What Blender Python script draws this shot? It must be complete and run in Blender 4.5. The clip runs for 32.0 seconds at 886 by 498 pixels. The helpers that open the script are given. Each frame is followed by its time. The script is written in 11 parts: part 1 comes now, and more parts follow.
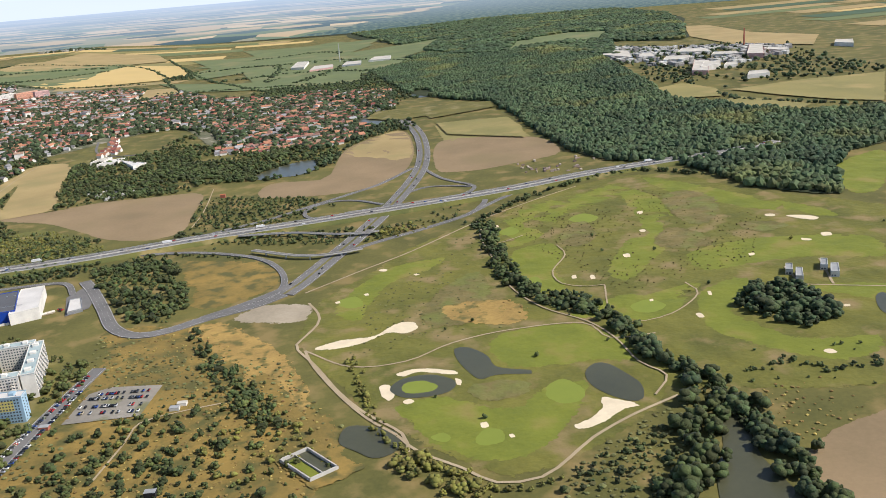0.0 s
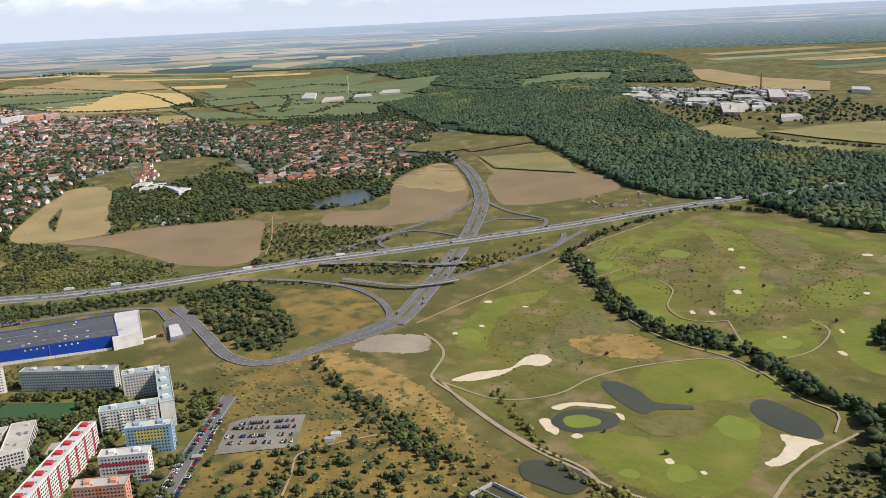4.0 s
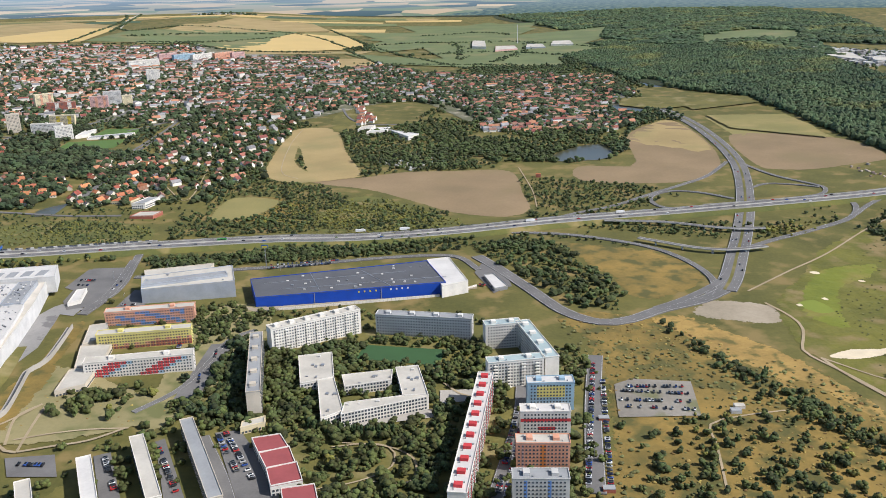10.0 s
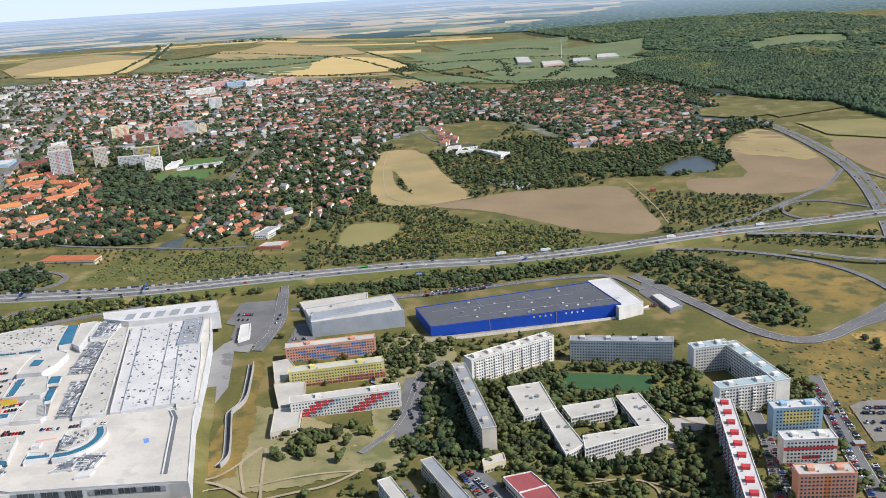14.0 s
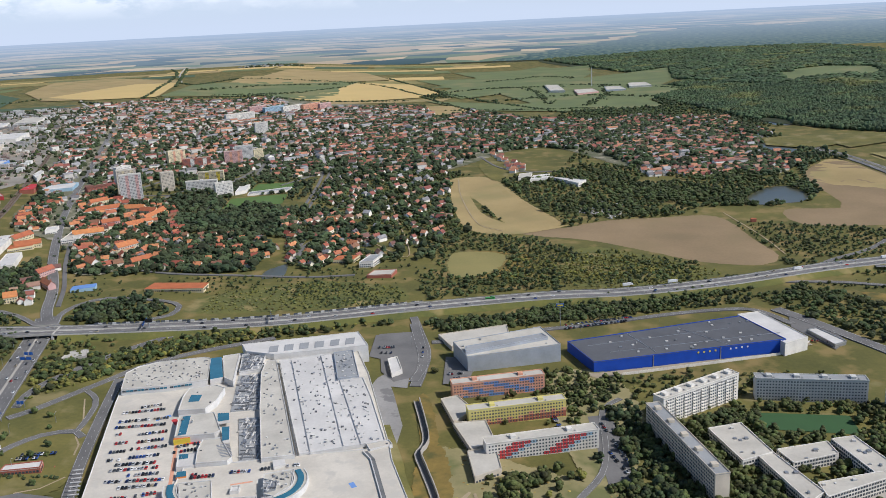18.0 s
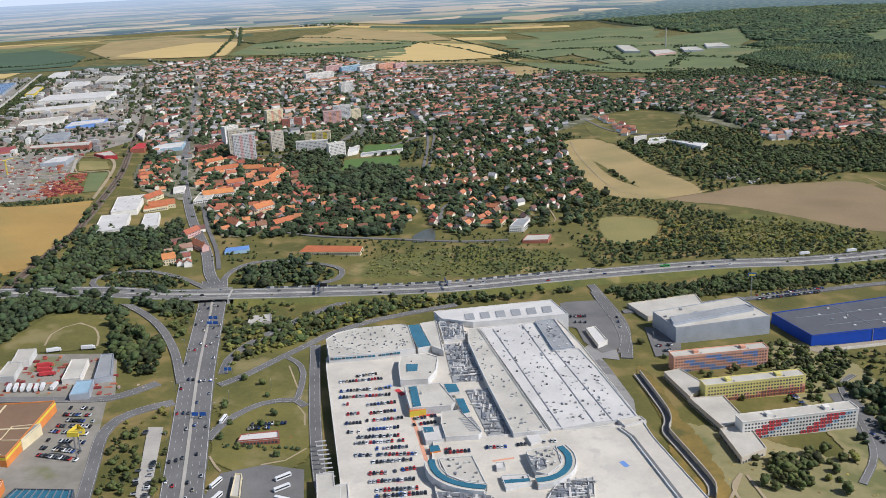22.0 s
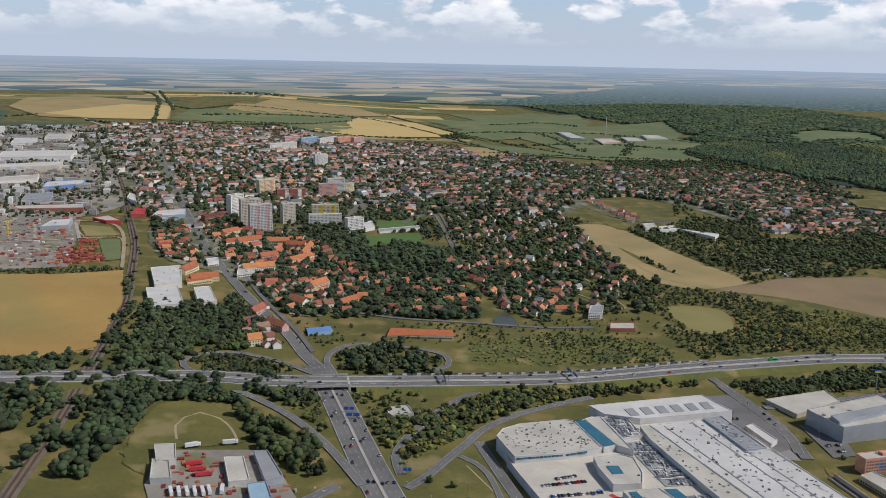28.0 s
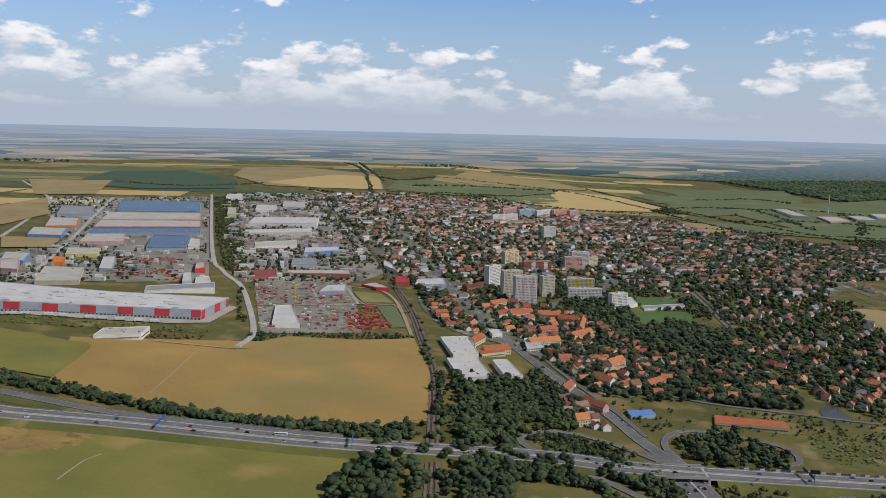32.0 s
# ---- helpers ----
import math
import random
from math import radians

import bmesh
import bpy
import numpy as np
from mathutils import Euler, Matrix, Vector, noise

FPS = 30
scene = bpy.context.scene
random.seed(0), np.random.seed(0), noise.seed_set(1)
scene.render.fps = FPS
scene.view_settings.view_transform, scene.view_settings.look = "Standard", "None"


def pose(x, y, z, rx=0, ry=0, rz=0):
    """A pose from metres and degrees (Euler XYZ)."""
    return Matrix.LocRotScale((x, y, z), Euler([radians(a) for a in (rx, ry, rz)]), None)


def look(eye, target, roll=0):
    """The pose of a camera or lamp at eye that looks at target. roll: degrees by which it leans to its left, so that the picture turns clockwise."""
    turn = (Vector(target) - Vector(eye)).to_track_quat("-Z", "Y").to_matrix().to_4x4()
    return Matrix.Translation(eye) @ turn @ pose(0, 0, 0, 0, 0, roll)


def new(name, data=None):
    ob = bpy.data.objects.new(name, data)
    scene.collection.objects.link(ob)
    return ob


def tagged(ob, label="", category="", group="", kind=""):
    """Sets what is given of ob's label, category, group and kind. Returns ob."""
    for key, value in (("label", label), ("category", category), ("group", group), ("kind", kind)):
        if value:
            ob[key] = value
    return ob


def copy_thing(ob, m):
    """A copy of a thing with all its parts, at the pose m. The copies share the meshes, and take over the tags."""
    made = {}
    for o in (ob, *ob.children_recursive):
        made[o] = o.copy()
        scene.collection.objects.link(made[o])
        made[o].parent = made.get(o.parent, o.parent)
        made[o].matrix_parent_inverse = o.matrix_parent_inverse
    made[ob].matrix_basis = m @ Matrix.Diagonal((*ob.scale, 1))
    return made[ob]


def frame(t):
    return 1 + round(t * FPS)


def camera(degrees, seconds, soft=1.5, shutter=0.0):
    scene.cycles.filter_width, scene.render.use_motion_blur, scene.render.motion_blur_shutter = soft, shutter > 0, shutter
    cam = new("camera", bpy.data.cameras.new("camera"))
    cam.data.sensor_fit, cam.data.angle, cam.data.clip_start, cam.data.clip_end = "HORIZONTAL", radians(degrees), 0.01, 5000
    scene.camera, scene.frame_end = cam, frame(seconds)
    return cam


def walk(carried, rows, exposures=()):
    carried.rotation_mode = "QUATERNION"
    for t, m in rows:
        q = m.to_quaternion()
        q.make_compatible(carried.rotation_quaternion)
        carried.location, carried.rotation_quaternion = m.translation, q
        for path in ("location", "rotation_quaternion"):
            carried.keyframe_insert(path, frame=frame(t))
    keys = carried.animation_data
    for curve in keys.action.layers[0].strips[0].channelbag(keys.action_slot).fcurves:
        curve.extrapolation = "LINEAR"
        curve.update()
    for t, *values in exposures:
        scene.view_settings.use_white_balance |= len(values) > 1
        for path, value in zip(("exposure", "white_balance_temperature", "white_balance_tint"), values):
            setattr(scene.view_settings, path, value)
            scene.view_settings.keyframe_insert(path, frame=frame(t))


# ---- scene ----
SPAN = 32.0
cam = camera(53.68, SPAN, soft=0.6)
# seconds, eye x y z, yaw, pitch, lean to the right
ROWS = [
    (0.0, 0.00, -0.00, 232.65, -1.609, -17.119, 4.822),
    (0.5, -15.31, 2.01, 232.97, -2.262, -16.875, 3.630),
    (1.0, -30.62, 4.02, 233.29, -1.289, -17.371, 3.730),
    (1.5, -45.88, 6.10, 233.41, -0.891, -17.362, 5.233),
    (2.0, -61.14, 8.18, 233.53, -2.716, -17.015, 4.380),
    (2.5, -76.24, 10.47, 233.55, -3.475, -16.793, 4.663),
    (4.5, -136.64, 20.28, 233.27, -3.773, -14.387, 2.225),
    (5.0, -151.82, 22.89, 233.30, -3.034, -14.137, 2.138),
    (5.5, -167.19, 25.67, 233.36, -1.541, -13.934, 2.962),
    (6.0, -182.56, 28.46, 233.41, 1.436, -13.721, 4.613),
    (6.5, -197.83, 31.07, 233.39, 1.477, -13.970, 3.252),
    (7.0, -213.11, 33.69, 233.36, 2.599, -15.816, 3.596),
    (7.5, -228.33, 35.96, 233.55, 4.648, -16.081, 4.667),
    (8.0, -243.55, 38.23, 233.74, 6.257, -16.055, 5.268),
    (8.5, -258.67, 40.12, 234.12, 5.945, -16.534, 4.814),
    (9.0, -273.78, 42.00, 234.49, 5.485, -17.107, 2.491),
    (9.5, -288.84, 43.83, 235.08, 3.411, -17.160, 1.291),
    (10.0, -303.89, 45.66, 235.67, 2.991, -17.788, 1.274),
    (10.5, -318.97, 47.36, 236.19, 1.949, -17.937, 0.741),
    (11.0, -334.05, 49.07, 236.70, 4.623, -18.102, 3.644),
    (11.5, -349.41, 51.12, 237.12, 6.791, -18.374, 4.949),
    (12.0, -364.76, 53.16, 237.53, 6.214, -19.043, 3.398),
    (12.5, -380.40, 55.24, 237.94, 4.985, -19.382, 4.850),
    (13.0, -396.05, 57.32, 238.34, 5.950, -19.337, 5.215),
    (13.5, -411.62, 59.41, 238.59, 5.264, -18.773, 2.223),
    (14.0, -427.19, 61.51, 238.84, 3.780, -16.616, 3.560),
    (14.5, -442.76, 63.94, 239.03, 4.303, -15.369, 4.244),
    (16.5, -504.88, 75.35, 240.18, 2.520, -15.801, 2.509),
    (17.0, -520.30, 77.87, 240.28, 2.491, -15.367, 3.163),
    (17.5, -535.65, 80.39, 240.34, 3.310, -14.517, 3.596),
    (18.0, -551.00, 82.91, 240.40, 3.000, -14.896, 2.871),
    (18.5, -566.48, 85.39, 240.51, 2.627, -15.534, 2.397),
    (19.0, -581.97, 87.86, 240.63, 3.256, -15.612, 2.736),
    (19.5, -597.30, 90.27, 240.62, 3.926, -15.646, 3.127),
    (20.0, -612.63, 92.69, 240.61, 5.734, -15.340, 4.195),
    (20.5, -627.89, 95.10, 240.60, 6.012, -14.142, 0.968),
    (21.0, -643.15, 97.51, 240.59, 4.952, -15.294, 1.483),
    (21.5, -658.52, 99.98, 240.64, 5.653, -16.559, 2.655),
    (22.0, -673.89, 102.45, 240.69, 5.068, -17.250, 2.803),
    (22.5, -689.39, 104.98, 240.71, 4.922, -17.981, 2.505),
    (23.0, -704.90, 107.52, 240.74, 4.044, -18.210, 1.650),
    (23.5, -720.48, 110.22, 240.70, 2.927, -18.445, 2.094),
    (24.0, -736.07, 112.92, 240.66, 1.595, -18.670, 4.109),
    (24.5, -751.85, 115.54, 240.62, -0.763, -18.499, 1.470),
    (26.5, -815.18, 126.45, 240.80, -7.810, -14.754, -0.020),
    (27.0, -831.40, 129.39, 240.95, -7.988, -11.964, -1.057),
    (27.5, -847.87, 132.44, 241.01, -6.977, -12.068, -1.515),
    (28.0, -864.34, 135.49, 241.07, -3.079, -12.429, -1.230),
    (28.5, -880.89, 138.36, 240.73, -3.058, -11.816, 0.483),
    (29.0, -897.45, 141.22, 240.40, -2.084, -10.293, 0.680),
    (29.5, -914.23, 143.98, 239.79, -0.054, -9.273, 0.661),
    (30.0, -931.01, 146.74, 239.17, 1.764, -9.149, 0.466),
    (30.5, -948.17, 149.39, 238.31, 2.742, -8.655, -0.435),
    (31.0, -965.32, 152.03, 237.45, 3.736, -8.428, -1.807),
    (31.5, -982.66, 154.57, 236.46, 6.151, -8.473, -0.662),
    (32.0, -1000.00, 157.10, 235.46, 7.635, -7.939, -1.332),
]
walk(
    cam,
    [(t, pose(x, y, z, 90 + pitch, 0, yaw) @ pose(0, 0, 0, 0, 0, -lean)) for t, x, y, z, yaw, pitch, lean in ROWS],
    exposures=[(0.0, 0.24, 6350, 13), (2.5, 0.2, 6350, 13), (5.0, -0.14, 6400, 13), (6.0, -0.16, 6400, 13), (7.0, -0.04, 6400, 13), (9.0, 0.22, 6250, 13), (13.0, 0.22, 5950, 13), (16.5, -0.04, 6000, 13), (19.0, -0.16, 6000, 13), (23.0, 0.0, 6000, 13), (26.5, -0.34, 6080, 14), (28.0, -0.5, 6150, 13), (32.0, -0.65, 6150, 13)],
)

# ---- light: a late summer noon, sun from the flight's right ----
SUN_AZIMUTH, SUN_ELEVATION = -14.0, 44.0  # degrees; azimuth from +x towards +y
sun_way = Vector((math.cos(radians(SUN_AZIMUTH)) * math.cos(radians(SUN_ELEVATION)), math.sin(radians(SUN_AZIMUTH)) * math.cos(radians(SUN_ELEVATION)), math.sin(radians(SUN_ELEVATION))))
sun_lamp = bpy.data.lights.new("sun", "SUN")
sun_lamp.energy, sun_lamp.angle, sun_lamp.color = 4.7, radians(0.6), (1.0, 0.94, 0.85)
sun = new("sun", sun_lamp)
sun.matrix_world = look(sun_way * 1000, (0, 0, 0))

world = bpy.data.worlds.new("sky")
scene.world = world
world.use_nodes = True


def make_sky():
    nt = world.node_tree
    nt.nodes.clear()

    def n(kind, **kw):
        node = nt.nodes.new(kind)
        for k, v in kw.items():
            node.inputs[k].default_value = v
        return node

    L = nt.links.new
    out, bg = n("ShaderNodeOutputWorld"), n("ShaderNodeBackground", Strength=0.07)
    sky = n("ShaderNodeTexSky")
    sky.sky_type, sky.sun_disc, sky.sun_elevation, sky.sun_rotation = "NISHITA", False, radians(SUN_ELEVATION), radians(90 - SUN_AZIMUTH)
    sky.altitude, sky.air_density, sky.dust_density = 300, 1.0, 1.2
    co = n("ShaderNodeTexCoord")
    sep = n("ShaderNodeSeparateXYZ")
    L(co.outputs["Generated"], sep.inputs[0])
    # heaped clouds: noise over the dome, flattened; tops stand in the sun, bases are grey
    flat = n("ShaderNodeVectorMath")
    flat.operation = "MULTIPLY"
    flat.inputs[1].default_value = (1.0, 1.0, 2.3)
    L(co.outputs["Generated"], flat.inputs[0])
    above = n("ShaderNodeVectorMath")
    above.operation = "ADD"
    above.inputs[1].default_value = (0.006, 0.0, 0.030)
    L(flat.outputs[0], above.inputs[0])
    puff, over = n("ShaderNodeTexNoise", Scale=15.0, Detail=9.0, Roughness=0.56), n("ShaderNodeTexNoise", Scale=15.0, Detail=9.0, Roughness=0.56)
    L(flat.outputs[0], puff.inputs["Vector"])
    L(above.outputs[0], over.inputs["Vector"])
    # fewer clouds higher up
    thin = n("ShaderNodeMapRange")
    thin.inputs["From Min"].default_value, thin.inputs["From Max"].default_value = 0.05, 0.11
    thin.inputs["To Min"].default_value, thin.inputs["To Max"].default_value = 0.06, -0.09
    L(sep.outputs[2], thin.inputs["Value"])
    # wide fields of cloud with clear sky between
    field = n("ShaderNodeTexNoise", Scale=3.2, Detail=2.0)
    L(flat.outputs[0], field.inputs["Vector"])
    swell = n("ShaderNodeMath")
    swell.operation = "MULTIPLY_ADD"
    swell.inputs[1].default_value = 0.35
    L(field.outputs["Fac"], swell.inputs[0])
    L(thin.outputs[0], swell.inputs[2])
    lifted = n("ShaderNodeMath")
    lifted.operation = "ADD"
    L(puff.outputs["Fac"], lifted.inputs[0])
    L(swell.outputs[0], lifted.inputs[1])
    mask = n("ShaderNodeValToRGB")
    mask.color_ramp.elements[0].position, mask.color_ramp.elements[1].position = 0.69, 0.76
    L(lifted.outputs[0], mask.inputs[0])
    edge = n("ShaderNodeMath")
    edge.operation = "SUBTRACT"
    L(puff.outputs["Fac"], edge.inputs[0])
    L(over.outputs["Fac"], edge.inputs[1])
    tone = n("ShaderNodeValToRGB")
    tone.color_ramp.elements[0].color, tone.color_ramp.elements[1].color = (13.2, 13.9, 15.0, 1), (20.5, 20.2, 19.6, 1)
    tone.color_ramp.elements[0].position, tone.color_ramp.elements[1].position = 0.0, 1.0
    light = n("ShaderNodeMapRange")
    light.inputs["From Min"].default_value, light.inputs["From Max"].default_value = -0.08, 0.12
    L(edge.outputs[0], light.inputs["Value"])
    L(light.outputs[0], tone.inputs[0])
    # thin haze towards the horizon
    low = n("ShaderNodeMapRange")
    low.inputs["From Min"].default_value, low.inputs["From Max"].default_value = 0.0, 0.15
    low.inputs["To Min"].default_value, low.inputs["To Max"].default_value = 0.92, 0.0
    L(sep.outputs[2], low.inputs["Value"])
    haze = n("ShaderNodeMixRGB", Color2=(10.6, 11.9, 13.8, 1))
    L(low.outputs[0], haze.inputs["Fac"])
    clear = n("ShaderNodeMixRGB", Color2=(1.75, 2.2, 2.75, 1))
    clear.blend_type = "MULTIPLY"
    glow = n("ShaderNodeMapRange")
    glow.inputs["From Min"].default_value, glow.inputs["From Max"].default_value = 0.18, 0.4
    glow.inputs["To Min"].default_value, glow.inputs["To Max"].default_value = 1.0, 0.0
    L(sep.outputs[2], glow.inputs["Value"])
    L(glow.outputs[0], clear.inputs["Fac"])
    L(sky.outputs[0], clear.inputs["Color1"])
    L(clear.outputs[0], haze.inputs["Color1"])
    mix = n("ShaderNodeMixRGB")
    begin = n("ShaderNodeMapRange")
    begin.inputs["From Min"].default_value, begin.inputs["From Max"].default_value = 0.012, 0.06
    L(sep.outputs[2], begin.inputs["Value"])
    both = n("ShaderNodeMath")
    both.operation = "MULTIPLY"
    L(mask.outputs["Color"], both.inputs[0])
    L(begin.outputs[0], both.inputs[1])
    L(both.outputs[0], mix.inputs["Fac"])
    L(haze.outputs[0], mix.inputs["Color1"])
    L(tone.outputs["Color"], mix.inputs["Color2"])
    L(mix.outputs[0], bg.inputs["Color"])
    L(bg.outputs[0], out.inputs["Surface"])


make_sky()


# ---- tools ----
def rise(x, y):
    """Height of the land at a place: a shallow bowl that climbs towards the town and the industrial estate."""
    u, v = (np.clip(x, -1500, 400) + 450) / 500, (np.clip(y, 350, 1600) - 900) / 500
    return sum(c * b for c, b in zip((-7.98, -8.76, 1.10, 8.91, 3.71, 2.79), (1, u, v, u * u, u * v, v * v)))


def link_mesh(name, verts, faces, material, smooth=False):
    """A mesh from arrays; faces is one array of equal-sided faces or a list of such arrays."""
    me = bpy.data.meshes.new(name)
    verts = np.asarray(verts, np.float32).reshape(-1, 3)
    groups = [np.asarray(g, np.int32) for g in (faces if isinstance(faces, list) else [faces]) if len(g)]
    loops = np.concatenate([g.ravel() for g in groups])
    sizes = np.concatenate([np.full(len(g), g.shape[1], np.int32) for g in groups])
    me.vertices.add(len(verts))
    me.vertices.foreach_set("co", verts.ravel())
    me.loops.add(len(loops))
    me.loops.foreach_set("vertex_index", loops)
    me.polygons.add(len(sizes))
    me.polygons.foreach_set("loop_start", np.concatenate([[0], np.cumsum(sizes)[:-1]]).astype(np.int32))
    me.polygons.foreach_set("use_smooth", np.full(len(sizes), smooth))
    me.update(calc_edges=True)
    me.materials.append(material)
    return me


def part(name, data, material, parent=None, label=""):
    """One mesh object from a bmesh or a ready mesh, under a thing or a part."""
    if isinstance(data, bmesh.types.BMesh):
        me = bpy.data.meshes.new(name)
        data.to_mesh(me)
        data.free()
        me.materials.append(material)
        data = me
    ob = new(name, data)
    if parent is not None:
        ob.parent = parent
    return tagged(ob, label=label)


def thing(name, x, y, yaw=0.0, z=None, label="", category="", group="", kind=""):
    ob = new(name)
    ob.matrix_basis = pose(x, y, rise(x, y) if z is None else z, 0, 0, yaw)
    return tagged(ob, label, category, group, kind)


def boxes_mesh(name, rows, material, bevel=0.0):
    """Rows of (x0, x1, y0, y1, z0, z1), each a box with its own corners."""
    r = np.array(rows, float).reshape(-1, 6)
    n = len(r)
    v = np.zeros((n, 8, 3))
    for k in range(8):
        v[:, k, 0], v[:, k, 1], v[:, k, 2] = r[:, 0 + (k & 1)], r[:, 2 + (k >> 1 & 1)], r[:, 4 + (k >> 2)]
    f = np.array([(0, 2, 3, 1), (4, 5, 7, 6), (0, 1, 5, 4), (2, 6, 7, 3), (0, 4, 6, 2), (1, 3, 7, 5)])
    return link_mesh(name, v, (f[None] + 8 * np.arange(n)[:, None, None]).reshape(-1, 4), material)


def boxes(name, rows, material, parent=None, label=""):
    return part(name, boxes_mesh(name, rows, material), material, parent, label)


def prism(name, outline, z0, z1, material, parent=None, label=""):
    """An upright slab over an outline; z0 and z1 are heights."""
    bm = bmesh.new()
    face = bm.faces.new([bm.verts.new((x, y, z0)) for x, y in outline])
    if face.normal.z == 0:
        face.normal_update()
    up = bmesh.ops.extrude_face_region(bm, geom=[face])
    bmesh.ops.translate(bm, verts=[v for v in up["geom"] if isinstance(v, bmesh.types.BMVert)], vec=(0, 0, z1 - z0))
    bmesh.ops.recalc_face_normals(bm, faces=bm.faces)
    return part(name, bm, material, parent, label)


def curve(points, step=8.0, closed=False):
    """A smooth line through points, resampled."""
    p = np.array(points, float)
    if closed:
        p = np.vstack([p[-1], p, p[0], p[1]])
    else:
        p = np.vstack([2 * p[0] - p[1], p, 2 * p[-1] - p[-2]])
    out = []
    for a, b, c, d in zip(p[:-3], p[1:-2], p[2:-1], p[3:]):
        n = max(1, int(np.linalg.norm(c - b) / step))
        t = np.arange(n)[:, None] / n
        out.append(0.5 * (2 * b + (c - a) * t + (2 * a - 5 * b + 4 * c - d) * t**2 + (3 * b - a - 3 * c + d) * t**3))
    if not closed:
        out.append(p[-2][None])
    return np.vstack(out)


def sideways(line):
    d = np.gradient(line, axis=0)
    d /= np.maximum(np.linalg.norm(d, axis=1, keepdims=True), 1e-6)
    return np.c_[-d[:, 1], d[:, 0]]


# ---- what is already built on: half a cell of 3 m ----
CELL, X0, Y0 = 3.0, -3000.0, 100.0
taken = np.zeros((1400, 1500), np.uint8)


def inside(poly, x, y):
    p = np.array(poly, float)
    hit = np.zeros(np.shape(x), bool)
    for (ax, ay), (bx, by) in zip(p, np.roll(p, -1, axis=0)):
        if ay != by:
            hit ^= ((ay > y) != (by > y)) & (x < (bx - ax) * (y - ay) / (by - ay) + ax)
    return hit


def take(poly, code=1):
    p = np.array(poly, float)
    i0, j0 = np.maximum(((p.min(0) - (X0, Y0)) / CELL).astype(int), 0)
    i1, j1 = ((p.max(0) - (X0, Y0)) / CELL).astype(int) + 2
    i1, j1 = min(i1, taken.shape[0]), min(j1, taken.shape[1])
    if i1 <= i0 or j1 <= j0:
        return
    gx, gy = np.meshgrid(X0 + CELL * (np.arange(i0, i1) + 0.5), Y0 + CELL * (np.arange(j0, j1) + 0.5), indexing="ij")
    taken[i0:i1, j0:j1][inside(poly, gx, gy)] = code


def take_line(line, wide):
    line = np.asarray(line)
    for a in np.arange(-wide / 2, wide / 2 + 0.1, CELL / 2):
        q = line + sideways(line) * a
        d = np.vstack([q, (q[1:] + q[:-1]) / 2])
        i, j = ((d - (X0, Y0)) / CELL).astype(int).T
        ok = (i >= 0) & (j >= 0) & (i < taken.shape[0]) & (j < taken.shape[1])
        taken[i[ok], j[ok]] = 1


def free(x, y):
    i, j = ((np.asarray(x) - X0) / CELL).astype(int), ((np.asarray(y) - Y0) / CELL).astype(int)
    ok = (i >= 0) & (j >= 0) & (i < taken.shape[0]) & (j < taken.shape[1])
    return ~ok | (taken[np.clip(i, 0, taken.shape[0] - 1), np.clip(j, 0, taken.shape[1] - 1)] == 0)


def scatter(poly, spacing, seed, clump=0.0, clump_size=60.0, clear=True):
    """Uneven places within an outline, about spacing apart; clump 0 to 1 leaves gaps."""
    rng = np.random.default_rng(seed)
    p = np.array(poly, float)
    (ax, ay), (bx, by) = p.min(0), p.max(0)
    gx, gy = np.meshgrid(np.arange(ax, bx, spacing), np.arange(ay, by, spacing))
    x = gx.ravel() + rng.uniform(-0.5, 0.5, gx.size) * spacing * 1.2
    y = gy.ravel() + rng.uniform(-0.5, 0.5, gx.size) * spacing * 1.2
    ok = inside(poly, x, y)
    x, y = x[ok], y[ok]
    if clump > 0:
        wave = sum(np.sin(x / clump_size * a + y / clump_size * b + c) for a, b, c in rng.uniform(-2.4, 2.4, (7, 3))) / 7
        ok = wave + rng.normal(0, 0.16, len(x)) > -0.45 + 0.9 * clump
        x, y = x[ok], y[ok]
    if clear:
        ok = free(x, y)
        x, y = x[ok], y[ok]
    return np.c_[x, y]


